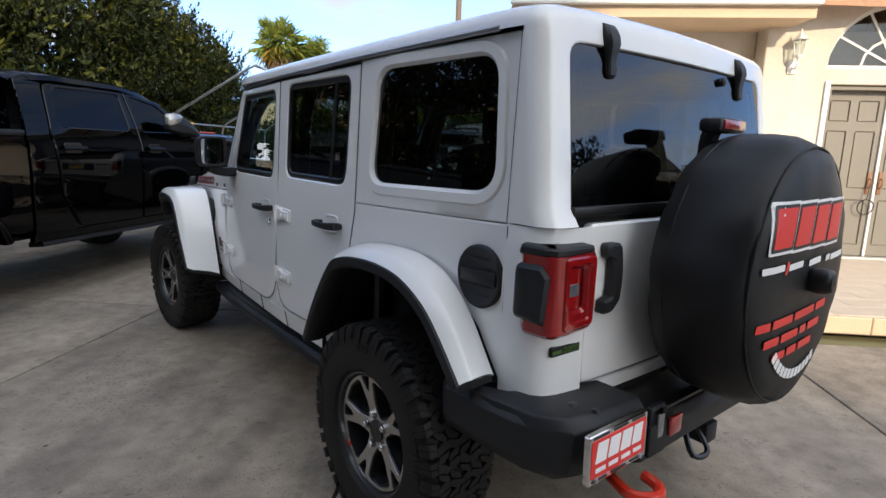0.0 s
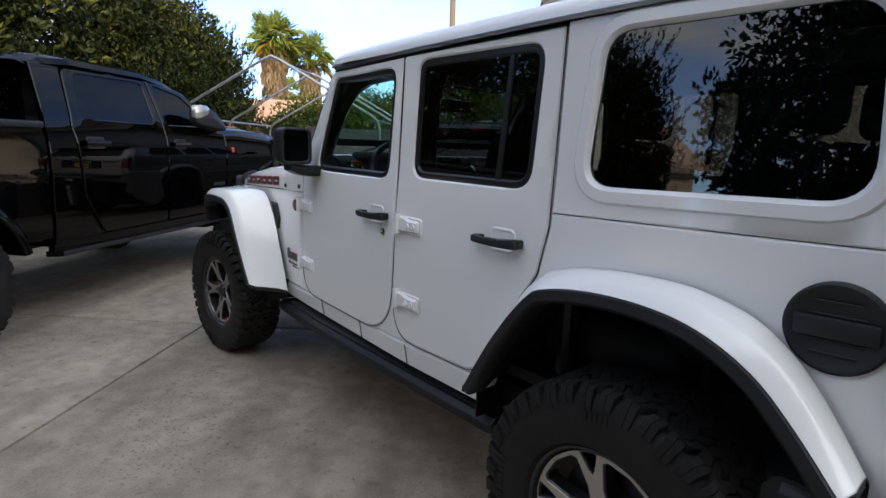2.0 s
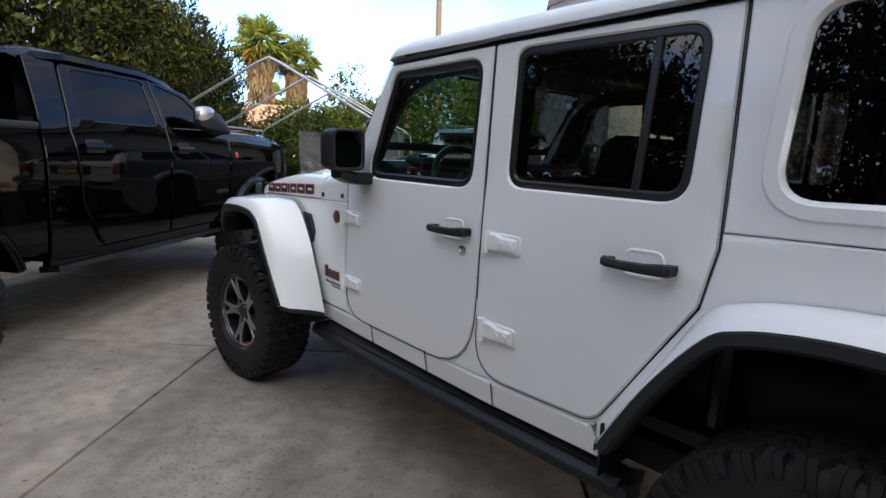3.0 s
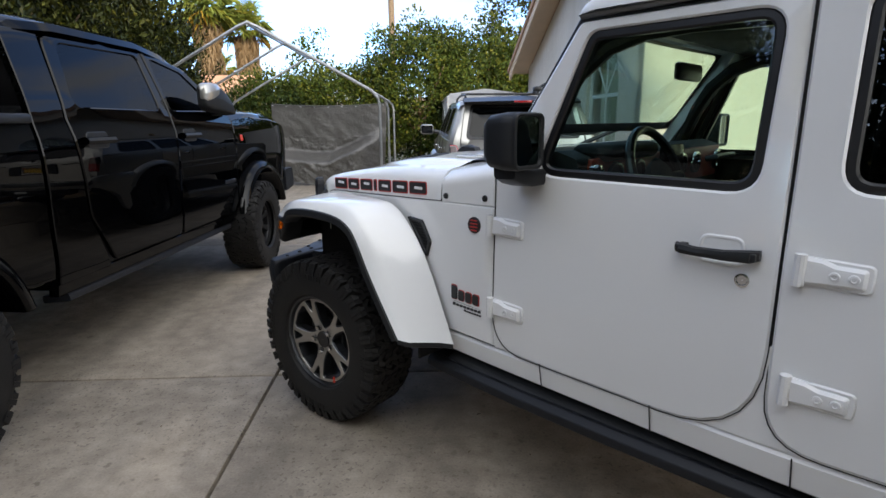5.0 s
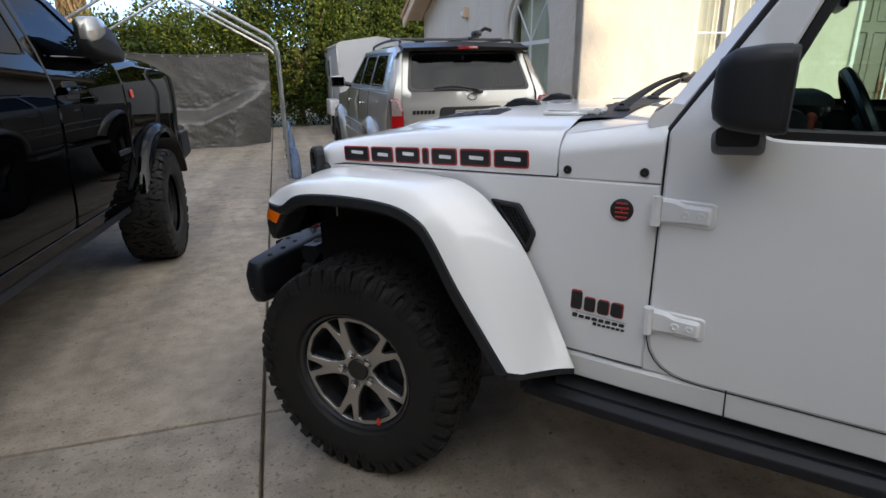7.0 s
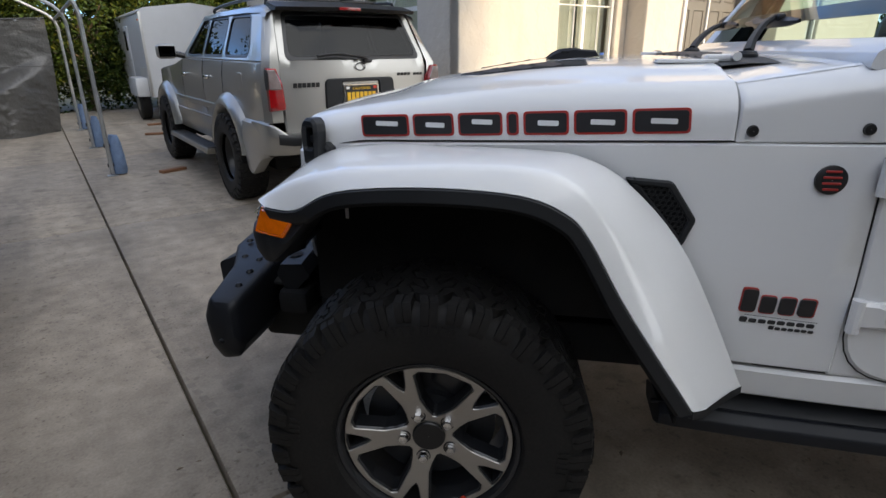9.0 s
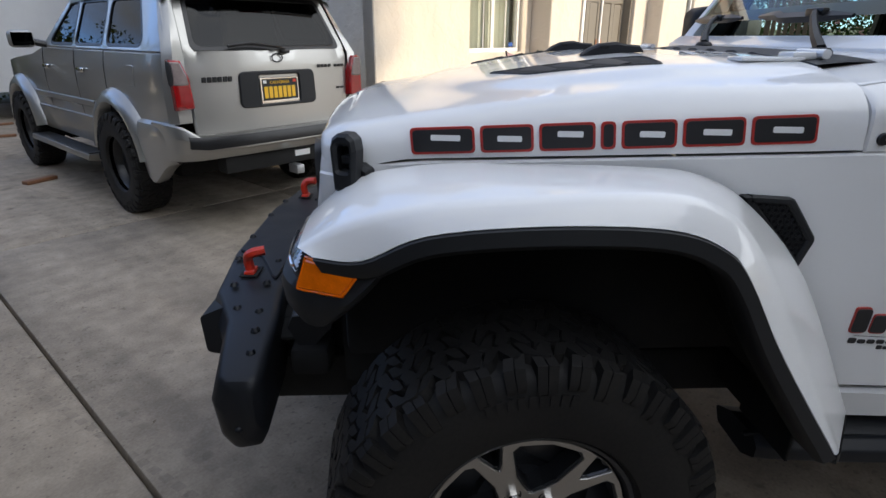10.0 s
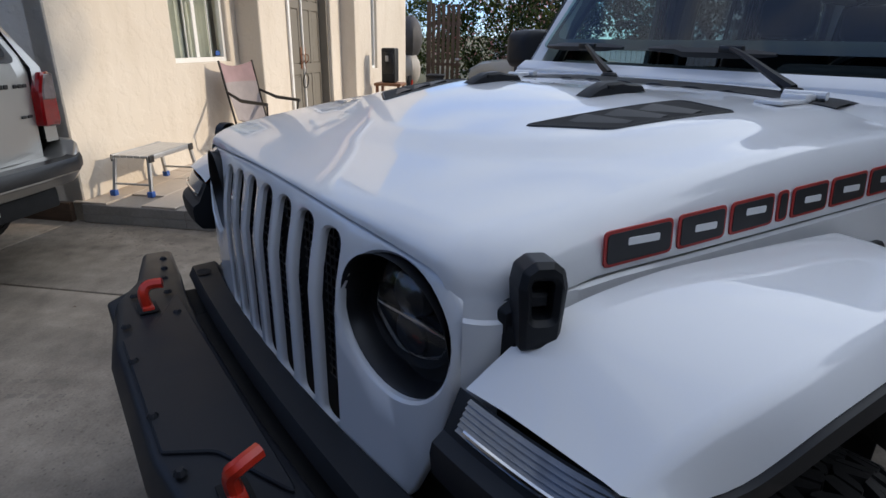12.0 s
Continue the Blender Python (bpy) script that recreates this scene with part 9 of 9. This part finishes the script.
for y, zc, w in ((-0.30, 1.60, 0.93), (-0.1, 1.60, 0.93), (0.4, 1.585, 0.91), (0.75, 1.545, 0.88), (0.92, 1.49, 0.85), (1.0, 1.40, 0.83)):
    half = [(w + 0.03, zc - 0.10), (w, zc - 0.045), (w - 0.08, zc - 0.01), (0.42, zc + 0.0), (0.36, zc + 0.035), (0.0, zc + 0.045)]
    pts = [Vector((-x, y, z)) for x, z in half]
    rows.append(pts + [Vector((-p.x, p.y, p.z)) for p in pts[-2::-1]])
rows.insert(0, [Vector((p.x, -0.72, p.z)) for p in rows[0]])
part("hood", loft(rows, False, False), BLACKPAINT, TRUCK)
part("hood_scoop", box((0.10, 0.30, 0.03), (0.55, 0.15, 1.60), 0.012), RED, TRUCK, "red and black scoop badge")
rows = []
for y, z, k in ((-1.02, 1.82, 0.94), (-1.20, 1.92, 0.97), (-1.45, 2.00, 0.99), (-1.8, 2.045, 1.0), (-2.6, 2.045, 1.0), (-2.88, 2.02, 0.99), (-2.98, 1.96, 0.97)):
    half = [(0.825, z - 0.06), (0.80, z - 0.015), (0.72, z + 0.015), (0.4, z + 0.035), (0, z + 0.04)]
    pts = [Vector((-x * k, y, zz)) for x, zz in half]
    rows.append(pts + [Vector((-p.x, p.y, p.z)) for p in pts[-2::-1]])
part("roof", loft(rows, False, False), BLACKPAINT, TRUCK)
part("windscreen", loft([[Vector((-0.86, -0.66, 1.56)), Vector((0, -0.55, 1.58)), Vector((0.86, -0.66, 1.56))], [Vector((-0.76, -1.06, 1.81)), Vector((0, -0.98, 1.83)), Vector((0.76, -1.06, 1.81))]], False, False), GLASS_TRUCK, TRUCK)
part("rear_window", loft([[Vector((-0.80, -3.03, 1.52)), Vector((0.80, -3.03, 1.52))], [Vector((-0.72, -2.97, 1.93)), Vector((0.72, -2.97, 1.93))]], False, False), GLASS_TRUCK, TRUCK)
part("cab_back", box((1.86, 0.05, 0.92), (0, -3.02, 1.05), 0.01), BLACKPAINT, TRUCK)
part("cab_interior", box((1.55, 2.1, 0.85), (0, -1.85, 1.15), 0.05), CABIN, TRUCK)
for x in (-0.42, 0.42):
    for y in (-1.75, -2.6):
        part("seat_back", box((0.5, 0.14, 0.55), (x, y, 1.70), 0.06), CABIN, TRUCK)
part("bed_floor", box((1.8, 2.6, 0.06), (0, -4.35, 0.95)), PLASTIC, TRUCK)
part("bed_front", box((1.8, 0.05, 0.6), (0, -3.09, 1.2)), BLACKPAINT, TRUCK)
part("tailgate", box((1.85, 0.07, 0.62), (0, -5.62, 1.18), 0.02), BLACKPAINT, TRUCK)
part("tonneau_bar", box((1.7, 0.10, 0.05), (0, -3.2, 1.50), 0.01), PLASTIC, TRUCK)
part("front_grille", box((1.25, 0.10, 0.42), (0, 1.0, 1.17), 0.05), TRIM, TRUCK)
part("front_bumper", loft([[Vector((x, y, z)) for y, z in rounded([(0.75, 0.66), (0.75, 0.92), (1.14 - 0.12 * abs(x), 0.92), (1.17 - 0.12 * abs(x), 0.70)], 0.03, 3)] for x in (-0.98, -0.5, 0.5, 0.98)]), STEEL, TRUCK)
part("rear_bumper", box((1.95, 0.2, 0.2), (0, -5.75, 0.76), 0.03), STEEL, TRUCK)
part("chassis", box((0.9, 5.6, 0.25), (0, -2.2, 0.62), 0.03), DARK, TRUCK)
for y in (-0.26, -3.92):
    part("axle", tube([(-0.8, y, 0.44), (0.8, y, 0.44)], 0.06, 10), DARK, TRUCK)
TT = tyre_mesh(0.445, 0.34, 0.235, 32, 4, 0.020, 7)
RIM_T = finish("rim", turned([(0.238, 0.10), (0.237, 0.115), (0.236, 0.10), (0.232, 0.05), (0.225, -0.10)], None, 40), TRIM, 30)
holes = []
for k in range(8):
    a0 = 45 * k
    holes.append(rounded([(0.10 * math.cos(radians(a0 - 13)), 0.10 * math.sin(radians(a0 - 13))), (0.215 * math.cos(radians(a0 - 14)), 0.215 * math.sin(radians(a0 - 14))), (0.215 * math.cos(radians(a0 + 14)), 0.215 * math.sin(radians(a0 + 14))), (0.10 * math.cos(radians(a0 + 13)), 0.10 * math.sin(radians(a0 + 13)))], 0.012, 3))
SPK_T = finish("spokes", sheet(lambda u, v, d: Vector((u, v, 0.085 - 0.05 * (1 - math.hypot(u, v) / 0.235) - d)), circle(0, 0, 0.236, 48), holes, 0.04, 0.05, 0.004), TRIM, 30)
CAP_T = finish("hub_cap", turned([(0.06, 0.03), (0.058, 0.075), (0.04, 0.085), (0.001, 0.087)], None, 20), PLASTIC, 30)
for s in (1, -1):
    for y, turn in ((-0.28, 3), (-3.92, 0)):
        wh = thing("wheel", "", "")
        wh.parent = TRUCK
        wh.matrix_basis = Matrix.Translation((s * (0.95 if y > -1 else 0.90), y, 0.444)) @ pose(0, 0, 0, 0, 0, turn) @ pose(0, 0, 0, 0, s * 90, 0)
        fit_tyre(wh, TT, "black mud-terrain tyre")
        for nm, me, lb in (("rim", RIM_T, ""), ("spokes", SPK_T, ""), ("hub_cap", CAP_T, "")):
            o = new(nm, me)
            o.parent = wh
            tagged(o, lb)


# ---- silver wagon ----
WAGON = thing("sport_utility_car", "silver nineties off-road wagon with wide tyres and roof rack", "car", HOUSE @ Matrix.Translation((-1.48, -0.55, 0)) @ pose(0, 0, 0, 0, 0, 0.6))


def wag_w(y, z):
    w = interp(z, [(0.42, 0.80), (0.60, 0.835), (0.95, 0.848), (1.15, 0.838), (1.27, 0.815), (1.66, 0.68)])
    if y < 0.35:
        w -= 0.045 * ((0.35 - y) / 0.35) ** 2
    if y > 3.7:
        w -= 0.10 * ((y - 3.7) / 0.7) ** 2
    return w


def wside(s, off=0.0):
    return lambda u, v, d: Vector((s * (wag_w(u, v) + off - d), u, v))


def warch(c, r, z0, n=14):
    a0 = math.asin((z0 - 0.42) / r)
    return [(c - r * math.cos(a0 + (math.pi - 2 * a0) * i / n), 0.42 + r * math.sin(a0 + (math.pi - 2 * a0) * i / n)) for i in range(n + 1)]


W_LOW = [(0.02, 0.80), (0.02, 1.26), (2.72, 1.27), (3.1, 1.20), (4.1, 1.12), (4.25, 1.0), (4.25, 0.70)] + warch(3.65, 0.46, 0.62)[::-1] + [(3.1, 0.48), (1.5, 0.48)] + warch(0.97, 0.46, 0.62)[::-1]
W_UP = [(0.04, 1.262), (0.28, 1.66), (2.05, 1.68), (2.72, 1.272)]
W_Q = rounded([(0.36, 1.300), (0.52, 1.62), (1.06, 1.63), (1.06, 1.300)], 0.07, 5)
W_R = rounded([(1.14, 1.300), (1.14, 1.63), (1.72, 1.635), (1.78, 1.300)], 0.05, 5)
W_F = rounded([(1.84, 1.300), (1.79, 1.635), (2.02, 1.635), (2.52, 1.300)], 0.05, 5)
for s in (-1, 1):
    part("body_side", sheet(wside(s), W_LOW, (), 0.08, 0.04, 0.010), SILVER, WAGON)
    part("upper_side", sheet(wside(s), W_UP, [W_Q, W_R, W_F], 0.08, 0.03, 0.008), SILVER, WAGON)
    for g in (W_Q, W_R, W_F):
        part("side_glass", sheet(wside(s, -0.008), inset(ccw(g), -0.008), (), 0.2, 0.004, 0), GLASS_TRUCK, WAGON)
        part("glass_trim", sheet(wside(s, 0.002), inset(ccw(g), -0.012), [inset(ccw(g), 0.012)], 0.2, 0.01, 0.003), TRIM, WAGON)
    for y in (1.80, 2.70, 1.10):
        part("door_seam", tube([tuple(wside(s, 0.001)(y, z, 0)) for z in (0.55, 0.8, 1.0, 1.15, 1.26)], 0.003, 5), DARK, WAGON)
    part("lower_cladding", sheet(wside(s, 0.012), [(1.46, 0.47), (1.42, 0.72), (3.18, 0.72), (3.16, 0.47)], (), 0.1, 0.02, 0.010), GREYPAINT, WAGON, "worn grey lower cladding")
    part("body_moulding", sheet(wside(s, 0.014), [(1.44, 0.80), (1.44, 0.86), (3.15, 0.86), (3.15, 0.80)], (), 0.2, 0.016, 0.008), SILVER, WAGON)
    for c in (0.97, 3.65):
        rl = []
        for i in range(23):
            a = radians(8 + 164 * i / 22)
            def P(rr, x):
                return Vector((s * x, c + rr * math.cos(a), 0.42 + rr * math.sin(a)))
            rl.append([P(0.575, 0.842), P(0.56, 0.875), P(0.51, 0.915), P(0.47, 0.92), P(0.45, 0.90), P(0.45, 0.60)])
        part("wheel_flare", loft(rl, False, False), SILVER, WAGON, "", 50)
        part("inner_arch", box((0.4, 0.9, 0.6), (s * 0.42, c, 0.62)), DARK, WAGON)
    flap = []
    for y, low, e in ((0.535, 0.50, 0.012), (0.51, 0.43, 0.006), (0.46, 0.365, 0.0), (0.40, 0.335, 0.0), (0.34, 0.345, 0.0), (0.26, 0.40, 0.004), (0.18, 0.46, 0.010), (0.10, 0.505, 0.020), (0.02, 0.53, 0.040)):
        flap.append([Vector((s * (x - e), y, z)) for x, z in ((0.80, 0.802), (0.850, 0.800), (0.884, 0.782), (0.893, 0.75), (0.902, 0.70), (0.905, 0.62), (0.896, (low + 0.60) / 2), (0.888, low + 0.012), (0.872, low), (0.80, low + 0.01))])
    part("bumper_corner", loft(flap, False, False), SILVER, WAGON, "silver moulded corner behind the wheel", 40)
    stp = part("side_step", loft([[Vector((s * x, y, z)) for x, z in rounded([(0.78, 0.40), (0.98, 0.42), (0.99, 0.37), (0.78, 0.35)], 0.01, 3)] for y in (1.45, 3.15)]), GREYPAINT, WAGON)
    part("step_tread", box((0.13, 1.6, 0.008), (s * 0.90, 2.3, 0.422), 0.002, 1), TRIM, stp)
    for y in (1.62, 2.58):
        hd = box((0.025, 0.15, 0.04), (s * (wag_w(y, 1.1) + 0.014), y, 1.10), 0.010)
        part("door_handle", hd, CHROME, WAGON)
    part("tail_lamp", sheet(lambda u, v, d: Vector((s * (0.808 - 0.0 * u - (max(0, u - 0.10)) - d * 0.3), -0.034 + 0.9 * max(0, 0.10 - u) + d, v)), rounded([(0.0, 0.888), (0.225, 0.896), (0.212, 1.10), (0.170, 1.215), (0.02, 1.222)], 0.02, 4), (), 0.03, 0.05, 0.010), REDLENS, WAGON, "red and clear tail lamp")
    part("reverse_lens", sheet(lambda u, v, d: Vector((s * (0.812 - 0.0 * u - (max(0, u - 0.10)) - d * 0.3), -0.038 + 0.9 * max(0, 0.10 - u) + d, v)), rounded([(0.010, 1.055), (0.202, 1.058), (0.196, 1.11), (0.160, 1.200), (0.025, 1.205)], 0.015, 4), (), 0.03, 0.006, 0.002), GUNMETAL, WAGON, "smoky grey reverse lens")
    part("lamp_upper", sheet(lambda u, v, d: Vector((s * (0.810 - max(0, u - 0.10) - d * 0.3), -0.040 + 0.9 * max(0, 0.10 - u) + d, v)), rounded([(0.012, 1.055), (0.205, 1.055), (0.198, 1.11), (0.162, 1.203), (0.022, 1.210)], 0.012, 3), (), 0.03, 0.03, 0.006), PINKLENS, WAGON, "pale clear upper lens")
    wm = part("wing_mirror", box((0.20, 0.11, 0.15), (s * 0.99, 2.62, 1.34), 0.04, 3), SILVER, WAGON)
    part("mirror_glass", box((0.165, 0.006, 0.115), (s * 0.99, 2.564, 1.34), 0.002, 1), GLASS_TRUCK, wm)
    part("mirror_arm", tube([(s * 0.80, 2.60, 1.29), (s * 0.93, 2.62, 1.32)], 0.03, 8), TRIM, WAGON)
    part("fuel_flap", sheet(wside(s, 0.003), rounded([(0.52, 1.02), (0.66, 1.02), (0.66, 1.17), (0.52, 1.17)], 0.02, 3), (), 0.1, 0.004, 0.003), SILVER, WAGON)
    rr = tube(smooth_line([(s * 0.60, 0.42, 1.70), (s * 0.60, 0.48, 1.755), (s * 0.60, 1.2, 1.765), (s * 0.58, 1.95, 1.745), (s * 0.57, 2.02, 1.70)], 4), 0.014, 8)
    part("roof_rail", rr, TRIM, WAGON)
rows = []
for y, z in ((0.20, 1.655), (0.30, 1.70), (0.7, 1.715), (1.5, 1.72), (2.0, 1.70), (2.12, 1.665)):
    half = [(0.700, z - 0.07), (0.68, z - 0.03), (0.60, z - 0.004), (0.3, z + 0.012), (0, z + 0.016)]
    pts = [Vector((-x, y, zz)) for x, zz in half]
    rows.append(pts + [Vector((-p.x, p.y, p.z)) for p in pts[-2::-1]])
part("roof", loft(rows, False, False), SILVER, WAGON)
part("cross_bar", tube([(-0.62, 0.75, 1.775), (0.62, 0.75, 1.775)], 0.014, 8), TRIM, WAGON)
rk = tube([(0.25, 0.5, 1.79), (0.25, 1.5, 1.79)], 0.018, 6)
box((0.09, 0.12, 0.06), (0.25, 0.55, 1.82), 0.02, 2, None, rk)
tube([(0.25, 0.55, 1.82), (0.33, 0.50, 1.87), (0.40, 0.52, 1.85)], 0.018, 6, rk)
part("bike_mount", rk, TRIM, WAGON, "black roof bicycle mount")


def tail(u, v, d):
    y = 0.0 if v < 1.26 else (v - 1.26) * 0.58
    return Vector((u, y - 0.02 + 0.04 * (u / 0.7) ** 2 + d, v))


gate = part("tailgate", sheet(tail, rounded([(-0.675, 0.70), (0.675, 0.70), (0.70, 1.22), (0.625, 1.668), (-0.625, 1.668), (-0.70, 1.22)], 0.03, 4), [rounded([(-0.615, 1.285), (0.615, 1.285), (0.545, 1.625), (-0.545, 1.625)], 0.05, 5)], 0.08, 0.03, 0.010), SILVER, WAGON)
part("rear_glass", sheet(lambda u, v, d: tail(u, v, d - 0.002), rounded([(-0.63, 1.275), (0.63, 1.275), (0.555, 1.638), (-0.555, 1.638)], 0.05, 5), (), 0.2, 0.004, 0.002), GLASS_TRUCK, gate)
part("glass_border", sheet(lambda u, v, d: tail(u, v, d - 0.005), rounded([(-0.635, 1.270), (0.635, 1.270), (0.56, 1.642), (-0.56, 1.642)], 0.05, 5), [rounded([(-0.60, 1.300), (0.60, 1.300), (0.535, 1.612), (-0.535, 1.612)], 0.05, 5)], 0.2, 0.006, 0.002), TRIM, gate)
for s in (-1, 1):
    part("rear_pillar", loft([[Vector((s * (wag_w(0.3, z) - 0.002), 0.06 + max(0, z - 1.24) * 0.56, z)), Vector((s * (wag_w(0.3, z) - 0.05), 0.0 + max(0, z - 1.24) * 0.57, z)), Vector((s * (0.70 - max(0, z - 1.22) * 0.17), -0.0 + max(0, z - 1.26) * 0.58, z))] for z in (0.80, 1.0, 1.24, 1.45, 1.67)], False, False), SILVER, WAGON)
part("spoiler", loft([[Vector((x, 0.12, 1.655 - 0.02 * abs(x))), Vector((x, 0.10, 1.680 - 0.02 * abs(x))), Vector((x, 0.30, 1.735 - 0.03 * abs(x))), Vector((x, 0.32, 1.68 - 0.03 * abs(x)))] for x in (-0.64, -0.4, 0, 0.4, 0.64)]), TRIM, WAGON, "black rear spoiler")
part("brake_lamp", box((0.20, 0.02, 0.025), (0, 0.105, 1.668), 0.004), REDLENS, WAGON, "red high brake lamp")
rec = part("plate_recess", sheet(lambda u, v, d: tail(u, v - 0.03, d - 0.018), rounded([(-0.335, 0.895), (0.335, 0.895), (0.325, 1.155), (-0.325, 1.155)], 0.05, 4), [rounded([(-0.175, 0.915), (0.175, 0.915), (0.175, 1.125), (-0.175, 1.125)], 0.02, 3)], 0.06, 0.02, 0.008), PLASTIC, gate, "black plate surround")
pf = part("number_plate", sheet(lambda u, v, d: tail(u, v - 0.03, d - 0.010), rounded([(-0.160, 0.925), (0.160, 0.925), (0.160, 1.100), (-0.160, 1.100)], 0.01, 3), (), 0.1, 0.01, 0.002), TRIM, rec, "black plate with yellow blocks in a chrome frame")
part("plate_frame", sheet(lambda u, v, d: tail(u, v - 0.03, d - 0.014), rounded([(-0.166, 0.919), (0.166, 0.919), (0.166, 1.106), (-0.166, 1.106)], 0.012, 3), [rounded([(-0.153, 0.940), (0.153, 0.940), (0.153, 1.094), (-0.153, 1.094)], 0.008, 3)], 0.1, 0.004, 0.002), CHROME, rec)
for k in range(7):
    x0 = -0.138 + 0.0400 * k
    part("plate_block", sheet(lambda u, v, d: tail(u, v - 0.03, d - 0.0135), rounded([(x0, 0.955), (x0 + 0.031, 0.955), (x0 + 0.031, 1.040), (x0, 1.040)], 0.006, 3), (), 0.1, 0.003, 0.001), YELLOW, pf)
lettering("CALIFORNIA", 0.030, frame_at((0, -0.0325, 1.038), (1, 0, 0), (0, 0, 1)), YELLOW, pf, "plate_lettering", 0.001)
part("plate_sticker", box((0.030, 0.002, 0.022), (-0.13, -0.0335, 1.045), 0.001, 1), SIGNWHITE, pf)
part("plate_sticker", box((0.030, 0.002, 0.022), (0.13, -0.0335, 1.045), 0.001, 1), RED, pf)
for x0, x1, z0, z1 in ((-0.595, -0.37, 1.062, 1.098), (0.37, 0.52, 1.13, 1.155), (0.55, 0.66, 1.13, 1.152), (0.56, 0.655, 0.955, 0.972)):
    n = max(2, int((x1 - x0) / 0.035))
    for k in range(n):
        w = (x1 - x0) / n
        part("badge_bar", sheet(lambda u, v, d: tail(u, v, d - 0.008), rounded([(x0 + w * k, z0), (x0 + w * (k + 0.8), z0), (x0 + w * (k + 0.9), z1), (x0 + w * (k + 0.1), z1)], 0.004, 2), (), 0.1, 0.006, 0.002), TRIM, gate)
part("emblem", tube([Vector((0.045 * math.cos(2 * math.pi * i / 20), -0.030, 1.215 + 0.030 * math.sin(2 * math.pi * i / 20))) for i in range(21)], 0.005, 5), TRIM, gate, "dark oval emblem")
wp = tube(smooth_line([(0.07, -0.03, 1.265), (0.02, -0.04, 1.285), (-0.20, -0.02, 1.315), (-0.38, -0.02, 1.300)], 4), 0.012, 6)
box((0.08, 0.03, 0.035), (0.07, -0.03, 1.262), 0.01, 2, None, wp)
part("rear_wiper", wp, TRIM, gate)
bmp = []
for x, y0, y1, zt in ((-0.878, 0.16, 0.08, 0.80), (-0.862, 0.06, -0.03, 0.80), (-0.815, 0.0, -0.10, 0.79), (-0.72, -0.03, -0.155, 0.715), (-0.40, -0.05, -0.180, 0.705), (0, -0.06, -0.19, 0.705), (0.40, -0.05, -0.180, 0.705), (0.72, -0.03, -0.155, 0.715), (0.815, 0.0, -0.10, 0.79), (0.862, 0.06, -0.03, 0.80), (0.878, 0.16, 0.08, 0.80)):
    bmp.append([Vector((x, y, z)) for y, z in rounded([(y0 + 0.12, 0.52), (y0 + 0.12, zt), (y1, zt), (y1 - 0.016, zt - 0.09), (y1 + 0.004, 0.61), (y1 + 0.05, 0.55)], 0.025, 3)])
rb = part("rear_bumper", loft(bmp), SILVER, WAGON, "", 50)
part("bumper_pad", loft([[Vector((x, y1 + dy, z + up)) for dy, z in ((-0.026, 0.632), (-0.030, 0.685), (-0.016, 0.714), (0.06, 0.718), (0.05, 0.65))] for x, y1, up in ((-0.80, -0.105, 0.012), (-0.70, -0.160, 0), (-0.35, -0.183, 0), (0, -0.19, 0), (0.35, -0.183, 0), (0.70, -0.160, 0), (0.80, -0.105, 0.012))]), TRIM, rb, "dark rubber bumper step")
part("hitch_bar", box((1.15, 0.14, 0.13), (0.02, -0.03, 0.485), 0.02), DARK, WAGON)
part("hitch_receiver", box((0.07, 0.12, 0.07), (0.02, -0.12, 0.38), 0.008), GALV, WAGON)
part("hitch_label", box((0.14, 0.004, 0.045), (0.10, -0.103, 0.495), 0.001, 1), SIGNWHITE, WAGON)
part("floor_pan", box((1.5, 4.0, 0.2), (0, 2.2, 0.58), 0.02), DARK, WAGON)
part("cabin_trim", box((1.4, 2.3, 0.65), (0, 1.5, 0.95), 0.03), CABIN, WAGON)
for x in (-0.36, 0.36):
    for y in (0.95, 1.95):
        part("seat_back", box((0.5, 0.13, 0.5), (x, y, 1.32), 0.06), CABIN, WAGON)
part("windscreen", loft([[Vector((-0.70, 2.75, 1.27)), Vector((0.70, 2.75, 1.27))], [Vector((-0.62, 2.08, 1.67)), Vector((0.62, 2.08, 1.67))]], False, False), GLASS_DARK, WAGON)
part("hood", loft([[Vector((x, y, z + 0.03 * (1 - (x / 0.8) ** 2))) for x in (-0.78, -0.5, 0, 0.5, 0.78)] for y, z in ((2.72, 1.25), (3.3, 1.19), (4.1, 1.11), (4.28, 1.0), (4.3, 0.7))], False, False), SILVER, WAGON)
TW = tyre_mesh(0.405, 0.275, 0.215, 30, 4, 0.010, 11)
RIM_W = finish("rim", turned([(0.217, 0.075), (0.210, 0.080), (0.200, 0.07), (0.185, 0.02), (0.10, 0.005), (0.07, 0.03), (0.001, 0.035)], None, 36), TRIM, 30)
for s in (-1, 1):
    for y in (0.97, 3.65):
        wh = thing("wheel", "", "")
        wh.parent = WAGON
        wh.matrix_basis = Matrix.Translation((s * 0.80, y, 0.403)) @ pose(0, 0, 0, 0, s * 90, 0)
        fit_tyre(wh, TW, "worn black all-terrain tyre")
        for nm, me, lb in (("rim", RIM_W, "black steel rim"),):
            o = new(nm, me)
            o.parent = wh
            tagged(o, lb)
